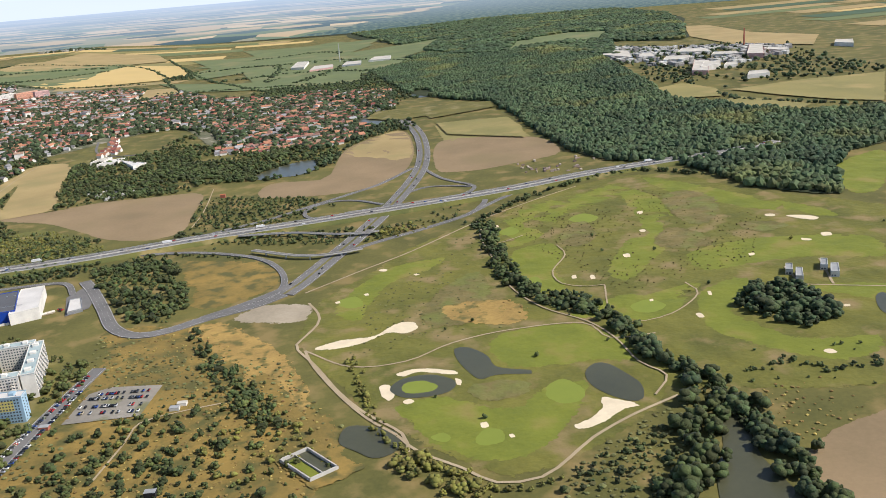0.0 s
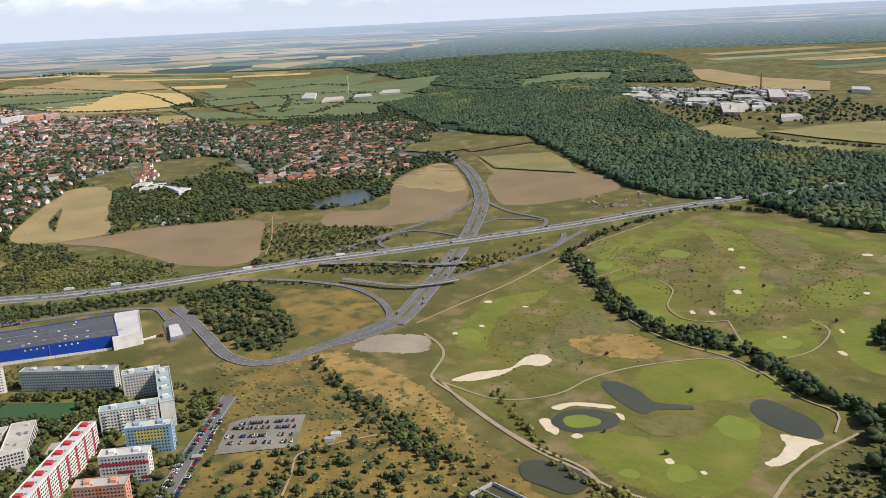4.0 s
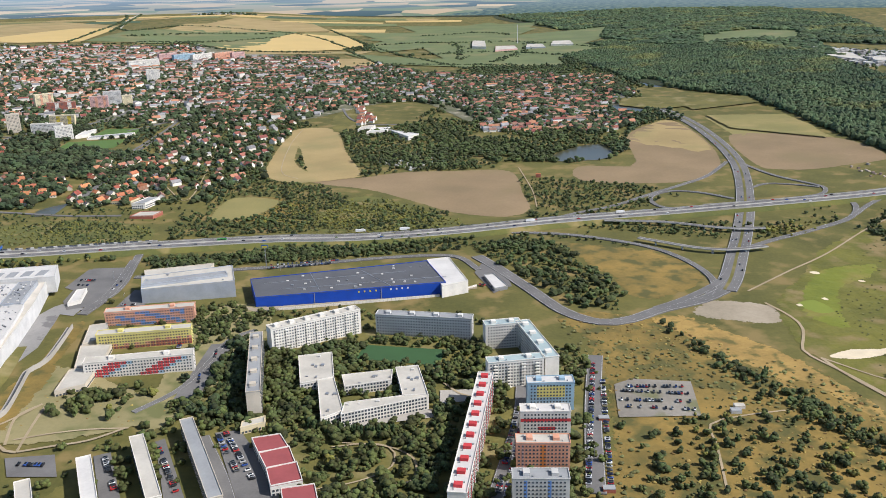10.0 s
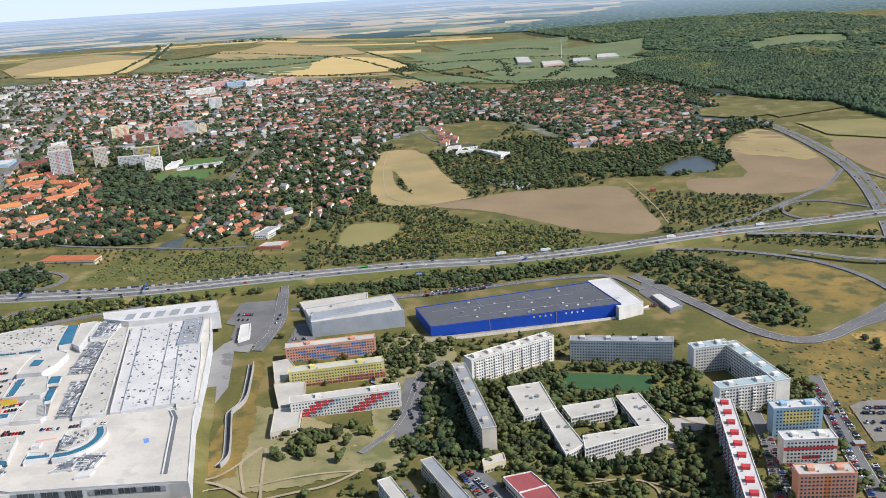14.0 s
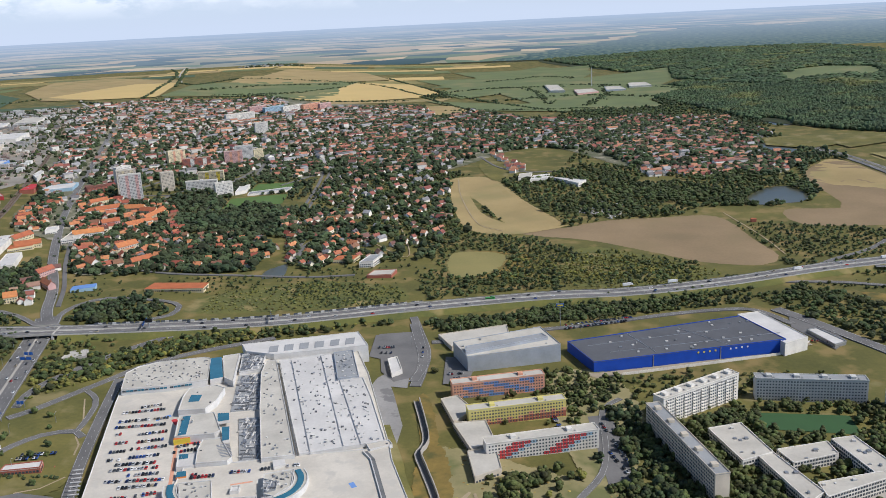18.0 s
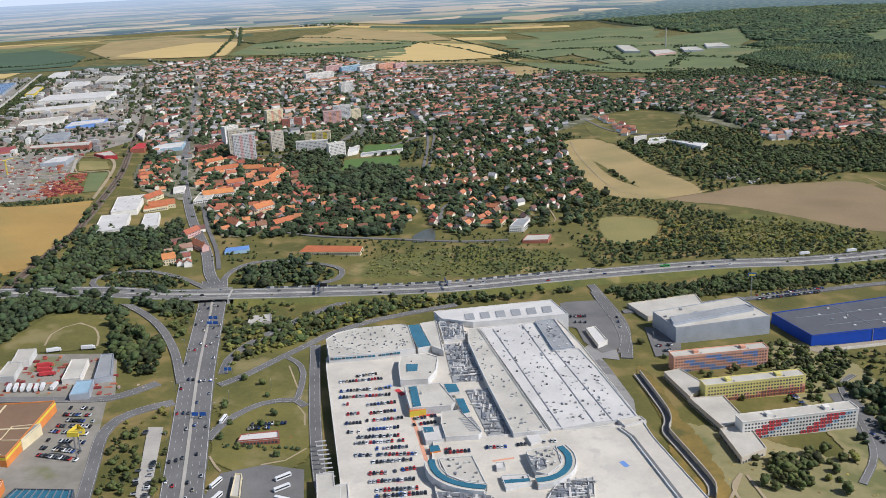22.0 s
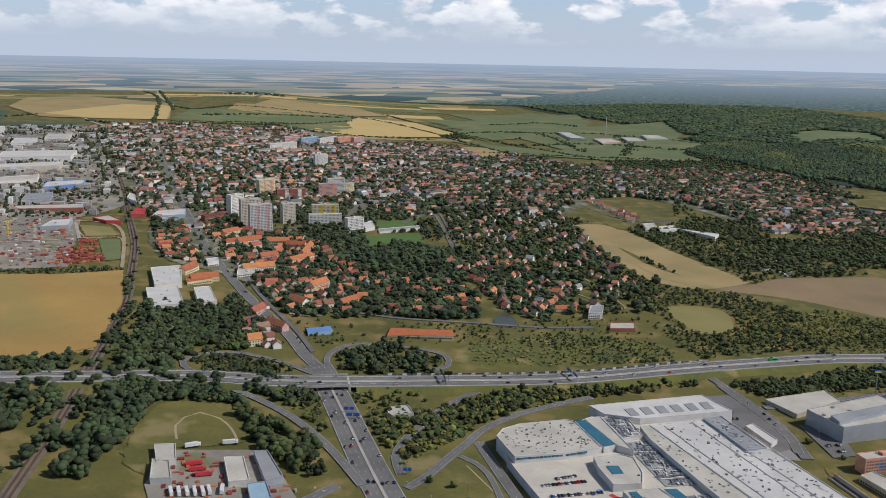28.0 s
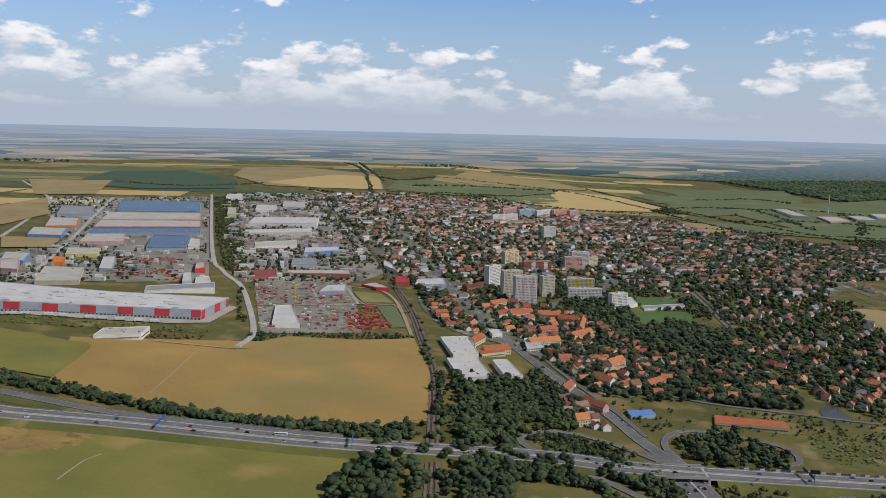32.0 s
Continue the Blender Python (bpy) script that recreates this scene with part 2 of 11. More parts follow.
# ---- materials ----
def material(name, colour, rough=0.85, dark=None, scale=0.05, fine=0.6, amount=0.5, bump=0.0, island=0.0, object_random=0.0, metal=0.0, spots=None, spec=0.3, fringe=False, mound=0.0):
    """A surface of one colour that drifts towards another at two sizes; scale and fine are per metre. A fringe thins out raggedly at a patch's edge."""
    m = bpy.data.materials.new(name)
    m.use_nodes = True
    nt = m.node_tree
    bsdf = nt.nodes["Principled BSDF"]
    bsdf.inputs["Roughness"].default_value, bsdf.inputs["Metallic"].default_value = rough, metal
    bsdf.inputs["Specular IOR Level"].default_value = spec
    dark = dark or tuple(c * 0.55 for c in colour)
    L = nt.links.new
    geo = nt.nodes.new("ShaderNodeNewGeometry")
    big, small = nt.nodes.new("ShaderNodeTexNoise"), nt.nodes.new("ShaderNodeTexNoise")
    big.inputs["Scale"].default_value, small.inputs["Scale"].default_value = scale, fine
    big.inputs["Detail"].default_value, small.inputs["Detail"].default_value, small.inputs["Roughness"].default_value = 5, 7, 0.68
    for t in (big, small):
        L(geo.outputs["Position"], t.inputs["Vector"])
    half = nt.nodes.new("ShaderNodeMath")
    half.operation = "MULTIPLY_ADD"
    L(small.outputs["Fac"], half.inputs[0])
    half.inputs[1].default_value = 0.5
    add = nt.nodes.new("ShaderNodeMath")
    add.operation = "MULTIPLY_ADD"
    L(big.outputs["Fac"], add.inputs[0])
    add.inputs[1].default_value = 1.0
    add.inputs[2].default_value = -0.25
    L(add.outputs[0], half.inputs[2])
    ramp = nt.nodes.new("ShaderNodeMapRange")
    ramp.inputs["From Min"].default_value, ramp.inputs["From Max"].default_value = 0.5 - 0.22, 0.5 + 0.22
    L(half.outputs[0], ramp.inputs["Value"])
    mix = nt.nodes.new("ShaderNodeMixRGB")
    mix.inputs["Color1"].default_value = (*[d * amount + c * (1 - amount) for c, d in zip(colour, dark)], 1)
    mix.inputs["Color2"].default_value = (*colour, 1)
    L(ramp.outputs[0], mix.inputs["Fac"])
    last = mix.outputs[0]
    if spots:
        other, where, width, size = spots
        t = nt.nodes.new("ShaderNodeTexNoise")
        t.inputs["Scale"].default_value, t.inputs["Detail"].default_value = size, 6
        L(geo.outputs["Position"], t.inputs["Vector"])
        r = nt.nodes.new("ShaderNodeMapRange")
        r.inputs["From Min"].default_value, r.inputs["From Max"].default_value = where, where + width
        L(t.outputs["Fac"], r.inputs["Value"])
        m2 = nt.nodes.new("ShaderNodeMixRGB")
        m2.inputs["Color2"].default_value = (*other, 1)
        L(r.outputs[0], m2.inputs["Fac"])
        L(last, m2.inputs["Color1"])
        last = m2.outputs[0]
    if island or object_random:
        hsv = nt.nodes.new("ShaderNodeHueSaturation")
        L(last, hsv.inputs["Color"])
        src = nt.nodes.new("ShaderNodeObjectInfo").outputs["Random"] if object_random else geo.outputs["Random Per Island"]
        k = object_random or island
        for name_in, low, high in (("Value", 1 - k, 1 + k), ("Hue", 0.5 - 0.05 * k, 0.5 + 0.05 * k)):
            r = nt.nodes.new("ShaderNodeMapRange")
            r.inputs["To Min"].default_value, r.inputs["To Max"].default_value = low, high
            L(src, r.inputs["Value"])
            L(r.outputs[0], hsv.inputs[name_in])
        last = hsv.outputs[0]
    L(last, bsdf.inputs["Base Color"])
    if bump:
        b = nt.nodes.new("ShaderNodeBump")
        b.inputs["Strength"].default_value, b.inputs["Distance"].default_value = 0.6, bump
        L(small.outputs["Fac"], b.inputs["Height"])
        L(b.outputs[0], bsdf.inputs["Normal"])
    if mound:
        hills = nt.nodes.new("ShaderNodeTexNoise")
        hills.inputs["Scale"].default_value, hills.inputs["Detail"].default_value = 0.045, 6
        L(geo.outputs["Position"], hills.inputs["Vector"])
        b = nt.nodes.new("ShaderNodeBump")
        b.inputs["Strength"].default_value, b.inputs["Distance"].default_value = 0.8, mound
        L(hills.outputs["Fac"], b.inputs["Height"])
        L(b.outputs[0], bsdf.inputs["Normal"])
    if fringe:
        at, ragged, limit, keep = (nt.nodes.new(k) for k in ("ShaderNodeAttribute", "ShaderNodeTexNoise", "ShaderNodeMapRange", "ShaderNodeMath"))
        at.attribute_name = "fringe"
        ragged.inputs["Scale"].default_value, ragged.inputs["Detail"].default_value, ragged.inputs["Roughness"].default_value = 0.16, 8, 0.65
        L(geo.outputs["Position"], ragged.inputs["Vector"])
        limit.inputs["From Min"].default_value, limit.inputs["From Max"].default_value, limit.inputs["To Min"].default_value = 0.3, 0.7, 0.04
        L(ragged.outputs["Fac"], limit.inputs["Value"])
        keep.operation = "LESS_THAN"
        L(at.outputs["Fac"], keep.inputs[0])
        L(limit.outputs[0], keep.inputs[1])
        L(keep.outputs[0], bsdf.inputs["Alpha"])
    return m


MEADOW = material("meadow", (0.155, 0.138, 0.038), 0.95, (0.080, 0.082, 0.022), 0.02, 0.3, 1.0, spots=((0.22, 0.165, 0.062), 0.52, 0.14, 0.04))
DRY = material("dry_grass", (0.290, 0.195, 0.052), 0.95, (0.150, 0.115, 0.033), 0.03, 0.35, 1.0, spots=((0.100, 0.095, 0.030), 0.48, 0.16, 0.07), fringe=True, mound=1.2)
GOLD = material("tall_dry_grass", (0.40, 0.265, 0.080), 0.95, (0.22, 0.150, 0.048), 0.04, 0.4, 1.0, spots=((0.13, 0.115, 0.036), 0.53, 0.12, 0.09), fringe=True, mound=1.2)
ROUGH = material("golf_rough", (0.175, 0.165, 0.032), 0.95, (0.095, 0.100, 0.022), 0.022, 0.35, 1.0, spots=((0.23, 0.175, 0.075), 0.52, 0.14, 0.035), fringe=True, mound=4.0)
FAIRWAY = material("fairway_grass", (0.190, 0.212, 0.026), 0.9, (0.130, 0.152, 0.022), 0.03, 0.3, 1.0, spots=((0.22, 0.19, 0.050), 0.54, 0.14, 0.03), fringe=True, mound=3.0)
GREEN = material("putting_green", (0.200, 0.240, 0.036), 0.9, (0.16, 0.20, 0.032), 0.08, 0.4, 0.6, fringe=True)
LAWN = material("lawn", (0.180, 0.156, 0.044), 0.95, (0.090, 0.092, 0.026), 0.03, 0.35, 1.0, spots=((0.22, 0.185, 0.08), 0.55, 0.12, 0.04), fringe=True)
PITCH = material("pitch_grass", (0.095, 0.165, 0.042), 0.9, (0.08, 0.135, 0.036), 0.05, 0.4, 0.7)
SCRUB = material("scrub_grass", (0.150, 0.145, 0.036), 0.95, (0.075, 0.09, 0.03), 0.03, 0.35, 1.0, spots=((0.25, 0.20, 0.08), 0.56, 0.12, 0.04), fringe=True)
SAND = material("sand", (0.72, 0.62, 0.44), 0.95, (0.55, 0.46, 0.32), 0.1, 0.6, 0.7, fringe=True)
GRAVEL = material("bare_gravel", (0.40, 0.34, 0.25), 0.95, (0.26, 0.22, 0.155), 0.03, 0.4, 1.0, fringe=True)
PLOUGH = material("ploughed_soil", (0.285, 0.205, 0.115), 0.95, (0.205, 0.15, 0.082), 0.014, 0.35, 1.0, spots=((0.22, 0.17, 0.085), 0.52, 0.2, 0.01), fringe=True)
TAN = material("stubble", (0.385, 0.29, 0.13), 0.95, (0.29, 0.22, 0.098), 0.015, 0.35, 1.0, spots=((0.25, 0.215, 0.09), 0.53, 0.2, 0.01), fringe=True)
WHEAT = material("ripe_stubble", (0.56, 0.41, 0.165), 0.95, (0.50, 0.37, 0.15), 0.008, 0.1, 1.0)
TAWNY = material("tawny_mown_field", (0.41, 0.265, 0.082), 0.95, (0.30, 0.195, 0.060), 0.012, 0.35, 1.0, spots=((0.23, 0.205, 0.075), 0.54, 0.22, 0.007), fringe=True)
OLIVE = material("mown_field", (0.27, 0.23, 0.085), 0.95, (0.195, 0.18, 0.065), 0.012, 0.35, 1.0, spots=((0.34, 0.265, 0.11), 0.53, 0.2, 0.014), fringe=True)
CROP = material("green_crop", (0.155, 0.185, 0.075), 0.95, (0.115, 0.145, 0.062), 0.01, 0.1, 1.0, spots=((0.20, 0.19, 0.085), 0.54, 0.15, 0.006))
CROP_DARK = material("dark_green_crop", (0.075, 0.12, 0.065), 0.95, (0.065, 0.10, 0.055), 0.01, 0.1, 1.0)
# the dark green of this floor paints the shade under the crowns
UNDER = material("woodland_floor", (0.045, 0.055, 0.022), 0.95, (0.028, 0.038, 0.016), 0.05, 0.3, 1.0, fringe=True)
TOWN = material("garden_ground", (0.19, 0.18, 0.12), 0.95, (0.085, 0.098, 0.048), 0.03, 0.3, 1.0, spots=((0.30, 0.27, 0.20), 0.55, 0.08, 0.05), fringe=True)
YARD = material("yard_ground", (0.32, 0.295, 0.25), 0.95, (0.19, 0.175, 0.145), 0.02, 0.2, 1.0, spots=((0.17, 0.17, 0.09), 0.57, 0.08, 0.03))
ASPHALT = material("asphalt", (0.185, 0.180, 0.172), 0.9, (0.125, 0.122, 0.118), 0.05, 0.7, 1.0)
CONCRETE = material("concrete_road", (0.50, 0.48, 0.43), 0.9, (0.39, 0.37, 0.335), 0.05, 0.5, 1.0)
PAVING = material("paving", (0.44, 0.41, 0.36), 0.9, (0.33, 0.31, 0.27), 0.05, 0.5, 1.0)
TRACK = material("dirt_track", (0.42, 0.34, 0.22), 0.95, (0.30, 0.24, 0.15), 0.05, 0.5, 1.0)
PAINT = material("road_paint", (0.62, 0.62, 0.60), 0.7, (0.42, 0.42, 0.40), 0.3, 1.0, 0.6)
WATER = material("water", (0.085, 0.086, 0.050), 0.3, (0.060, 0.063, 0.038), 0.02, 0.3, 1.0, spec=0.35, bump=0.02)
STEEL = material("galvanised_steel", (0.42, 0.43, 0.44), 0.45, (0.3, 0.31, 0.32), 0.2, 1.0, 0.6, metal=0.7)
BALLAST = material("rail_ballast", (0.20, 0.165, 0.125), 0.95, (0.135, 0.11, 0.085), 0.1, 0.6, 1.0)
BARK = material("bark", (0.09, 0.065, 0.045), 0.95, None, 1.0, 4.0)
LEAF = material("broad_leaves", (0.080, 0.100, 0.030), 0.8, (0.027, 0.038, 0.013), 0.05, 1.5, 1.0, island=0.45, bump=0.8)
LEAF_PARK = material("park_leaves", (0.105, 0.118, 0.032), 0.8, (0.038, 0.048, 0.015), 0.06, 1.5, 1.0, island=0.5, bump=0.8)
LEAF_TOWN = material("garden_leaves", (0.067, 0.086, 0.035), 0.85, (0.026, 0.039, 0.018), 0.03, 1.2, 1.0, island=0.55, bump=0.7)
LEAF_DARK = material("dark_leaves", (0.066, 0.089, 0.034), 0.85, (0.025, 0.039, 0.018), 0.03, 1.2, 1.0, island=0.45, bump=0.7)
LEAF_FOREST = material("forest_leaves", (0.078, 0.112, 0.046), 0.85, (0.034, 0.058, 0.030), 0.009, 0.9, 1.0, island=0.32, bump=0.6, spots=((0.120, 0.130, 0.042), 0.55, 0.1, 0.006))
LEAF_YELLOW = material("yellowing_leaves", (0.185, 0.165, 0.035), 0.85, (0.105, 0.108, 0.028), 0.05, 1.0, 1.0, island=0.35, bump=0.2)
LEAF_HEATH = material("heather_leaves", (0.165, 0.135, 0.045), 0.9, (0.085, 0.080, 0.026), 0.04, 1.2, 1.0, island=0.4, bump=0.4)
LEAF_RUST = material("rusty_leaves", (0.20, 0.105, 0.03), 0.85, (0.11, 0.07, 0.02), 0.05, 1.0, 1.0, island=0.3, bump=0.2)
POPLAR = material("poplar_leaves", (0.062, 0.085, 0.028), 0.85, (0.022, 0.036, 0.012), 0.08, 1.1, 1.0, island=0.3, bump=0.2)


# ---- the land: one sheet to the horizon ----
def land_sheet():
    def axis(lo, hi, dense0, dense1, step, wide):
        a = list(np.arange(dense0, dense1 + 1, step))
        return np.array(sorted(set(list(np.arange(lo, dense0, wide)) + a + list(np.arange(dense1 + step, hi + 1, wide)))))

    xs, ys = axis(-4700, 4300, -1800, 700, 20, 150), axis(-1500, 4950, 100, 2000, 20, 150)
    gx, gy = np.meshgrid(xs, ys, indexing="ij")
    v = np.stack([gx, gy, rise(gx, gy)], -1)
    i, j = np.meshgrid(np.arange(len(xs) - 1), np.arange(len(ys) - 1), indexing="ij")
    a = (i * len(ys) + j).ravel()
    me = link_mesh("ground", v, np.c_[a, a + len(ys), a + len(ys) + 1, a + 1], MEADOW, smooth=True)
    tagged(part("ground", me, MEADOW), "rolling grassy land that reaches the horizon", "ground", kind="structure")


land_sheet()
LAYER = [0]
# how far in metres the edge of a ground cover thins out
SOFT = {"dry_grass": 9, "tall_dry_grass": 8, "golf_rough": 7, "fairway_grass": 6, "putting_green": 1.5, "lawn": 5, "scrub_grass": 6, "sand": 2.2, "bare_gravel": 6, "ploughed_soil": 2.5, "stubble": 3, "tawny_mown_field": 3, "mown_field": 4, "woodland_floor": 4, "garden_ground": 8, "park_grass": 5, "heather": 9}


def patch(name, outline, mat, label, category="field", clear=True, lift=None, smooth=True, kind="structure", code=1):
    """A piece of ground laid over the sheet, with its own low edge."""
    LAYER[0] += 1
    lift = (0.06 + 0.0036 * LAYER[0]) if lift is None else lift
    around = np.linalg.norm(np.diff(np.vstack([outline, outline[:1]]), axis=0), axis=1).sum()
    line = curve(outline, max(2.0, min(25.0, around / 48)), closed=True) if smooth else np.array(outline, float)
    bm = bmesh.new()
    bm.faces.new([bm.verts.new((x, y, 0)) for x, y in line])
    span = np.roll(line, -1, axis=0) - line
    area = abs(np.sum(line[:, 0] * np.roll(line[:, 1], -1) - np.roll(line[:, 0], -1) * line[:, 1])) / 2
    soft_edge = min(SOFT.get(mat.name, 0.0), 0.45 * area / max(around, 1e-6))
    if soft_edge > 0.3:
        bm.normal_update()
        bmesh.ops.inset_region(bm, faces=bm.faces[:], thickness=soft_edge, use_even_offset=True, use_boundary=True)
    bmesh.ops.triangulate(bm, faces=bm.faces[:])
    for _ in range(6):
        long = [e for e in bm.edges if e.calc_length() > (45 if line[:, 1].min() < 1700 else 150)]
        if not long or len(bm.faces) > 5000:
            break
        bmesh.ops.subdivide_edges(bm, edges=long, cuts=1, use_grid_fill=False)
        bmesh.ops.triangulate(bm, faces=[f for f in bm.faces if len(f.verts) > 3])
    bmesh.ops.recalc_face_normals(bm, faces=bm.faces)
    if sum(f.normal.z for f in bm.faces) < 0:
        bmesh.ops.reverse_faces(bm, faces=bm.faces[:])
    for v in bm.verts:
        v.co.z = rise(v.co.x, v.co.y) + lift
    if clear:
        take(line, code)
    p = np.array([v.co[:2] for v in bm.verts])
    ob = part(name, bm, mat)
    if soft_edge > 0.3:
        t = np.clip(((p[:, None] - line[None]) * span).sum(-1) / np.maximum((span**2).sum(-1), 1e-9), 0, 1)
        away = np.linalg.norm(p[:, None] - line[None] - t[..., None] * span, axis=-1).min(1)
        ob.data.attributes.new("fringe", "FLOAT", "POINT").data.foreach_set("value", np.clip(1 - away / soft_edge, 0, 1).astype(np.float32))
    return tagged(ob, label, category, kind=kind)


def ribbon_mesh(name, line, w0, w1, lift, mat, thick=0.0):
    """A strip between two offsets from a line; lift may vary along it."""
    line = np.asarray(line, float)
    s = sideways(line)
    z = rise(line[:, 0], line[:, 1]) + lift
    a, b = np.c_[line + s * w0, z], np.c_[line + s * w1, z]
    n = len(line)
    k = np.arange(n - 1)
    if not thick:
        return link_mesh(name, np.vstack([a, b]), np.c_[k, k + n, k + n + 1, k + 1][:, ::-1], mat)
    c, d = a - (0, 0, thick), b - (0, 0, thick)
    f = [np.c_[k + o0, k + o1, k + o1 + 1, k + o0 + 1][:, ::-1] for o0, o1 in ((0, n), (n, 3 * n), (3 * n, 2 * n), (2 * n, 0))]
    ends = [[0, n, 3 * n, 2 * n], [n - 1, 3 * n - 1, 4 * n - 1, 2 * n - 1][::-1]]
    ends = [[0, 2 * n, 3 * n, n], [n - 1, 2 * n - 1, 4 * n - 1, 3 * n - 1]]
    return link_mesh(name, np.vstack([a, b, c, d]), np.vstack(f + [np.array(ends)]), mat)


def dashes_mesh(name, line, offset, wide, on, off, lift, mat):
    fine = curve(line, 1.5) if len(line) < 4 else np.asarray(line, float)
    d = np.r_[0, np.cumsum(np.linalg.norm(np.diff(fine, axis=0), axis=1))]
    s = sideways(fine)
    lift = np.broadcast_to(lift, len(fine))
    starts = np.arange(0, d[-1] - on, on + off)
    def at(q):
        x, y = np.interp(q, d, fine[:, 0]), np.interp(q, d, fine[:, 1])
        return np.c_[x, y], np.c_[np.interp(q, d, s[:, 0]), np.interp(q, d, s[:, 1])], np.interp(q, d, lift)
    p0, s0, l0 = at(starts)
    p1, s1, l1 = at(starts + on)
    rows = []
    for p, sd, lf, w in ((p0, s0, l0, -wide / 2), (p1, s1, l1, -wide / 2), (p1, s1, l1, wide / 2), (p0, s0, l0, wide / 2)):
        q = p + sd * (offset + w)
        rows.append(np.c_[q, rise(p[:, 0], p[:, 1]) + lf])
    v = np.stack(rows, 1)
    return link_mesh(name, v, np.arange(4 * len(starts)).reshape(-1, 4), mat)


def road(points, width, label, mat=ASPHALT, lift=0.9, name="road", lanes=0, edge=True, category="road", step=8.0, verge=0.0, kind="structure"):
    """A road as one strip with real edges, its painted lines as parts."""
    line = curve(points, step)
    take_line(line, width + 3)
    ob = tagged(part(name, ribbon_mesh(name, line, -width / 2, width / 2, lift, mat, 0.0 if mat in (TRACK, PAVING) else 0.9), mat), label, category, kind=kind)
    if edge:
        for sgn in (-1, 1):
            part("edge_line", ribbon_mesh("edge_line", line, sgn * (width / 2 - 0.45) - (0.11 if width > 9 else 0.05), sgn * (width / 2 - 0.45) + (0.11 if width > 9 else 0.05), lift + 0.03, PAINT), PAINT, ob)
    for k in range(1, lanes):
        part("lane_line", dashes_mesh("lane_line", line, -width / 2 + width * k / lanes, 0.13, 3.0, 6.0, lift + 0.03, PAINT), PAINT, ob)
    return line


# fields and open ground of the near land
PARK = material("park_grass", (0.31, 0.265, 0.13), 0.95, (0.215, 0.195, 0.09), 0.03, 0.4, 1.0, spots=((0.15, 0.155, 0.06), 0.54, 0.12, 0.05), fringe=True)
patch("estate_ground", [(-475.9, 614.8), (-412.9, 651.0), (-293.3, 639.1), (-253.6, 596.1), (-232.0, 529.3), (-248.5, 390.1), (-507.3, 355.1), (-495.4, 489.3)], LAWN, "worn lawns between the apartment blocks", "lawn", clear=False)
patch("field", [(-527, 1077), (-460, 1089), (-409, 1119), (-339.8, 1127.3), (-273.6, 1122.4), (-260.9, 1008.6), (-256.3, 946.7), (-282.4, 916.1), (-338.0, 932.8), (-383.5, 977.2), (-440.4, 1028.9), (-492, 1050)], PLOUGH, "bare brown ploughed field beside the motorway")
patch("field", [(-606, 1397), (-541, 1408), (-496, 1238), (-458, 1107), (-475, 1083), (-518, 1087), (-565, 1249)], TAN, "pale stubble field with a curved edge")
patch("field", [(-547, 1441), (-566, 1633), (-542, 1624), (-507, 1439), (-515, 1392)], LAWN, "narrow green meadow strip below the houses")
patch("field", [(-100.3, 1318.9), (-63.0, 1397.9), (-9.4, 1437.7), (5.8, 1325.9), (4.2, 1222.0), (-14.1, 1120.4), (-55.7, 1063.7), (-111.7, 1049.7), (-191.9, 1070.0), (-188.0, 1143.6), (-123.2, 1139.4), (-111.3, 1166.6)], PLOUGH, "brown ploughed field between pond and motorway")
patch("field", [(-98.6, 1296.9), (-53.2, 1409.0), (-9.4, 1437.7), (5.0, 1282.6), (-7.9, 1207.0), (-48.6, 1239.8)], TAN, "pale stubble corner of a ploughed field")
patch("field", [(42.1, 1453.3), (111, 1455), (168, 1456), (180.4, 1268.8), (50.8, 1308.8)], OLIVE, "dry mown field at the forest edge", smooth=False)
patch("field", [(50.4, 1317.8), (180.4, 1268.8), (200.5, 1148.3), (140.0, 1115.0), (92.1, 1098.6), (56.1, 1101.0), (30.5, 1132.9)], PLOUGH, "bare brown field at the forest edge")
patch("meadow", [(-589, 969), (-565, 994), (-516, 986), (-495.0, 955.3), (-501.1, 924.2), (-533.2, 898.4), (-560.1, 886.2), (-581, 925)], DRY, "dry mown meadow clearing with scattered bushes", "meadow", clear=False)
patch("meadow", [(-479.7, 952.8), (-439.0, 1003.2), (-378.1, 956.6), (-324.9, 894.1), (-381.1, 866.0), (-440.2, 848.0), (-474.0, 871.0)], SCRUB, "yellow-green rough meadow beside the motorway", "meadow", clear=False)
patch("meadow", [(-804, 844), (-720, 887), (-642, 871), (-620.2, 840.1), (-632.2, 816.3), (-723, 794), (-811, 785), (-819, 822)], SCRUB, "overgrown olive meadow along the motorway", "meadow", clear=False)
patch("meadow", [(-232.5, 826.4), (-204.1, 825.2), (-146.3, 800.4), (-123.0, 767.8), (-121.8, 731.9), (-137.1, 705.9), (-169.2, 682.0), (-194.1, 688.6), (-202.5, 734.8), (-218.9, 764.3)], DRY, "dry grassy island inside the slip road loop", "meadow")
patch("meadow", [(-255.5, 658.7), (-177.5, 646.3), (-136.1, 586.2), (-98.1, 570.3), (-71.1, 491.3), (-51.4, 454.3), (-71.4, 381.3), (-247.6, 394.4), (-239.3, 468.0), (-234.0, 538.5), (-239.2, 602.2)], DRY, "dry grassland with bushes beside the estate", "meadow", clear=False)
patch("meadow", [(-188.1, 645.7), (-160.5, 652.8), (-127.2, 615.5), (-97.9, 572.1), (-71.1, 491.3), (-79.6, 478.5), (-103.8, 503.8), (-130.1, 535.6), (-159.6, 590.0)], GOLD, "tall golden dry grass on the slope", "meadow", clear=False)
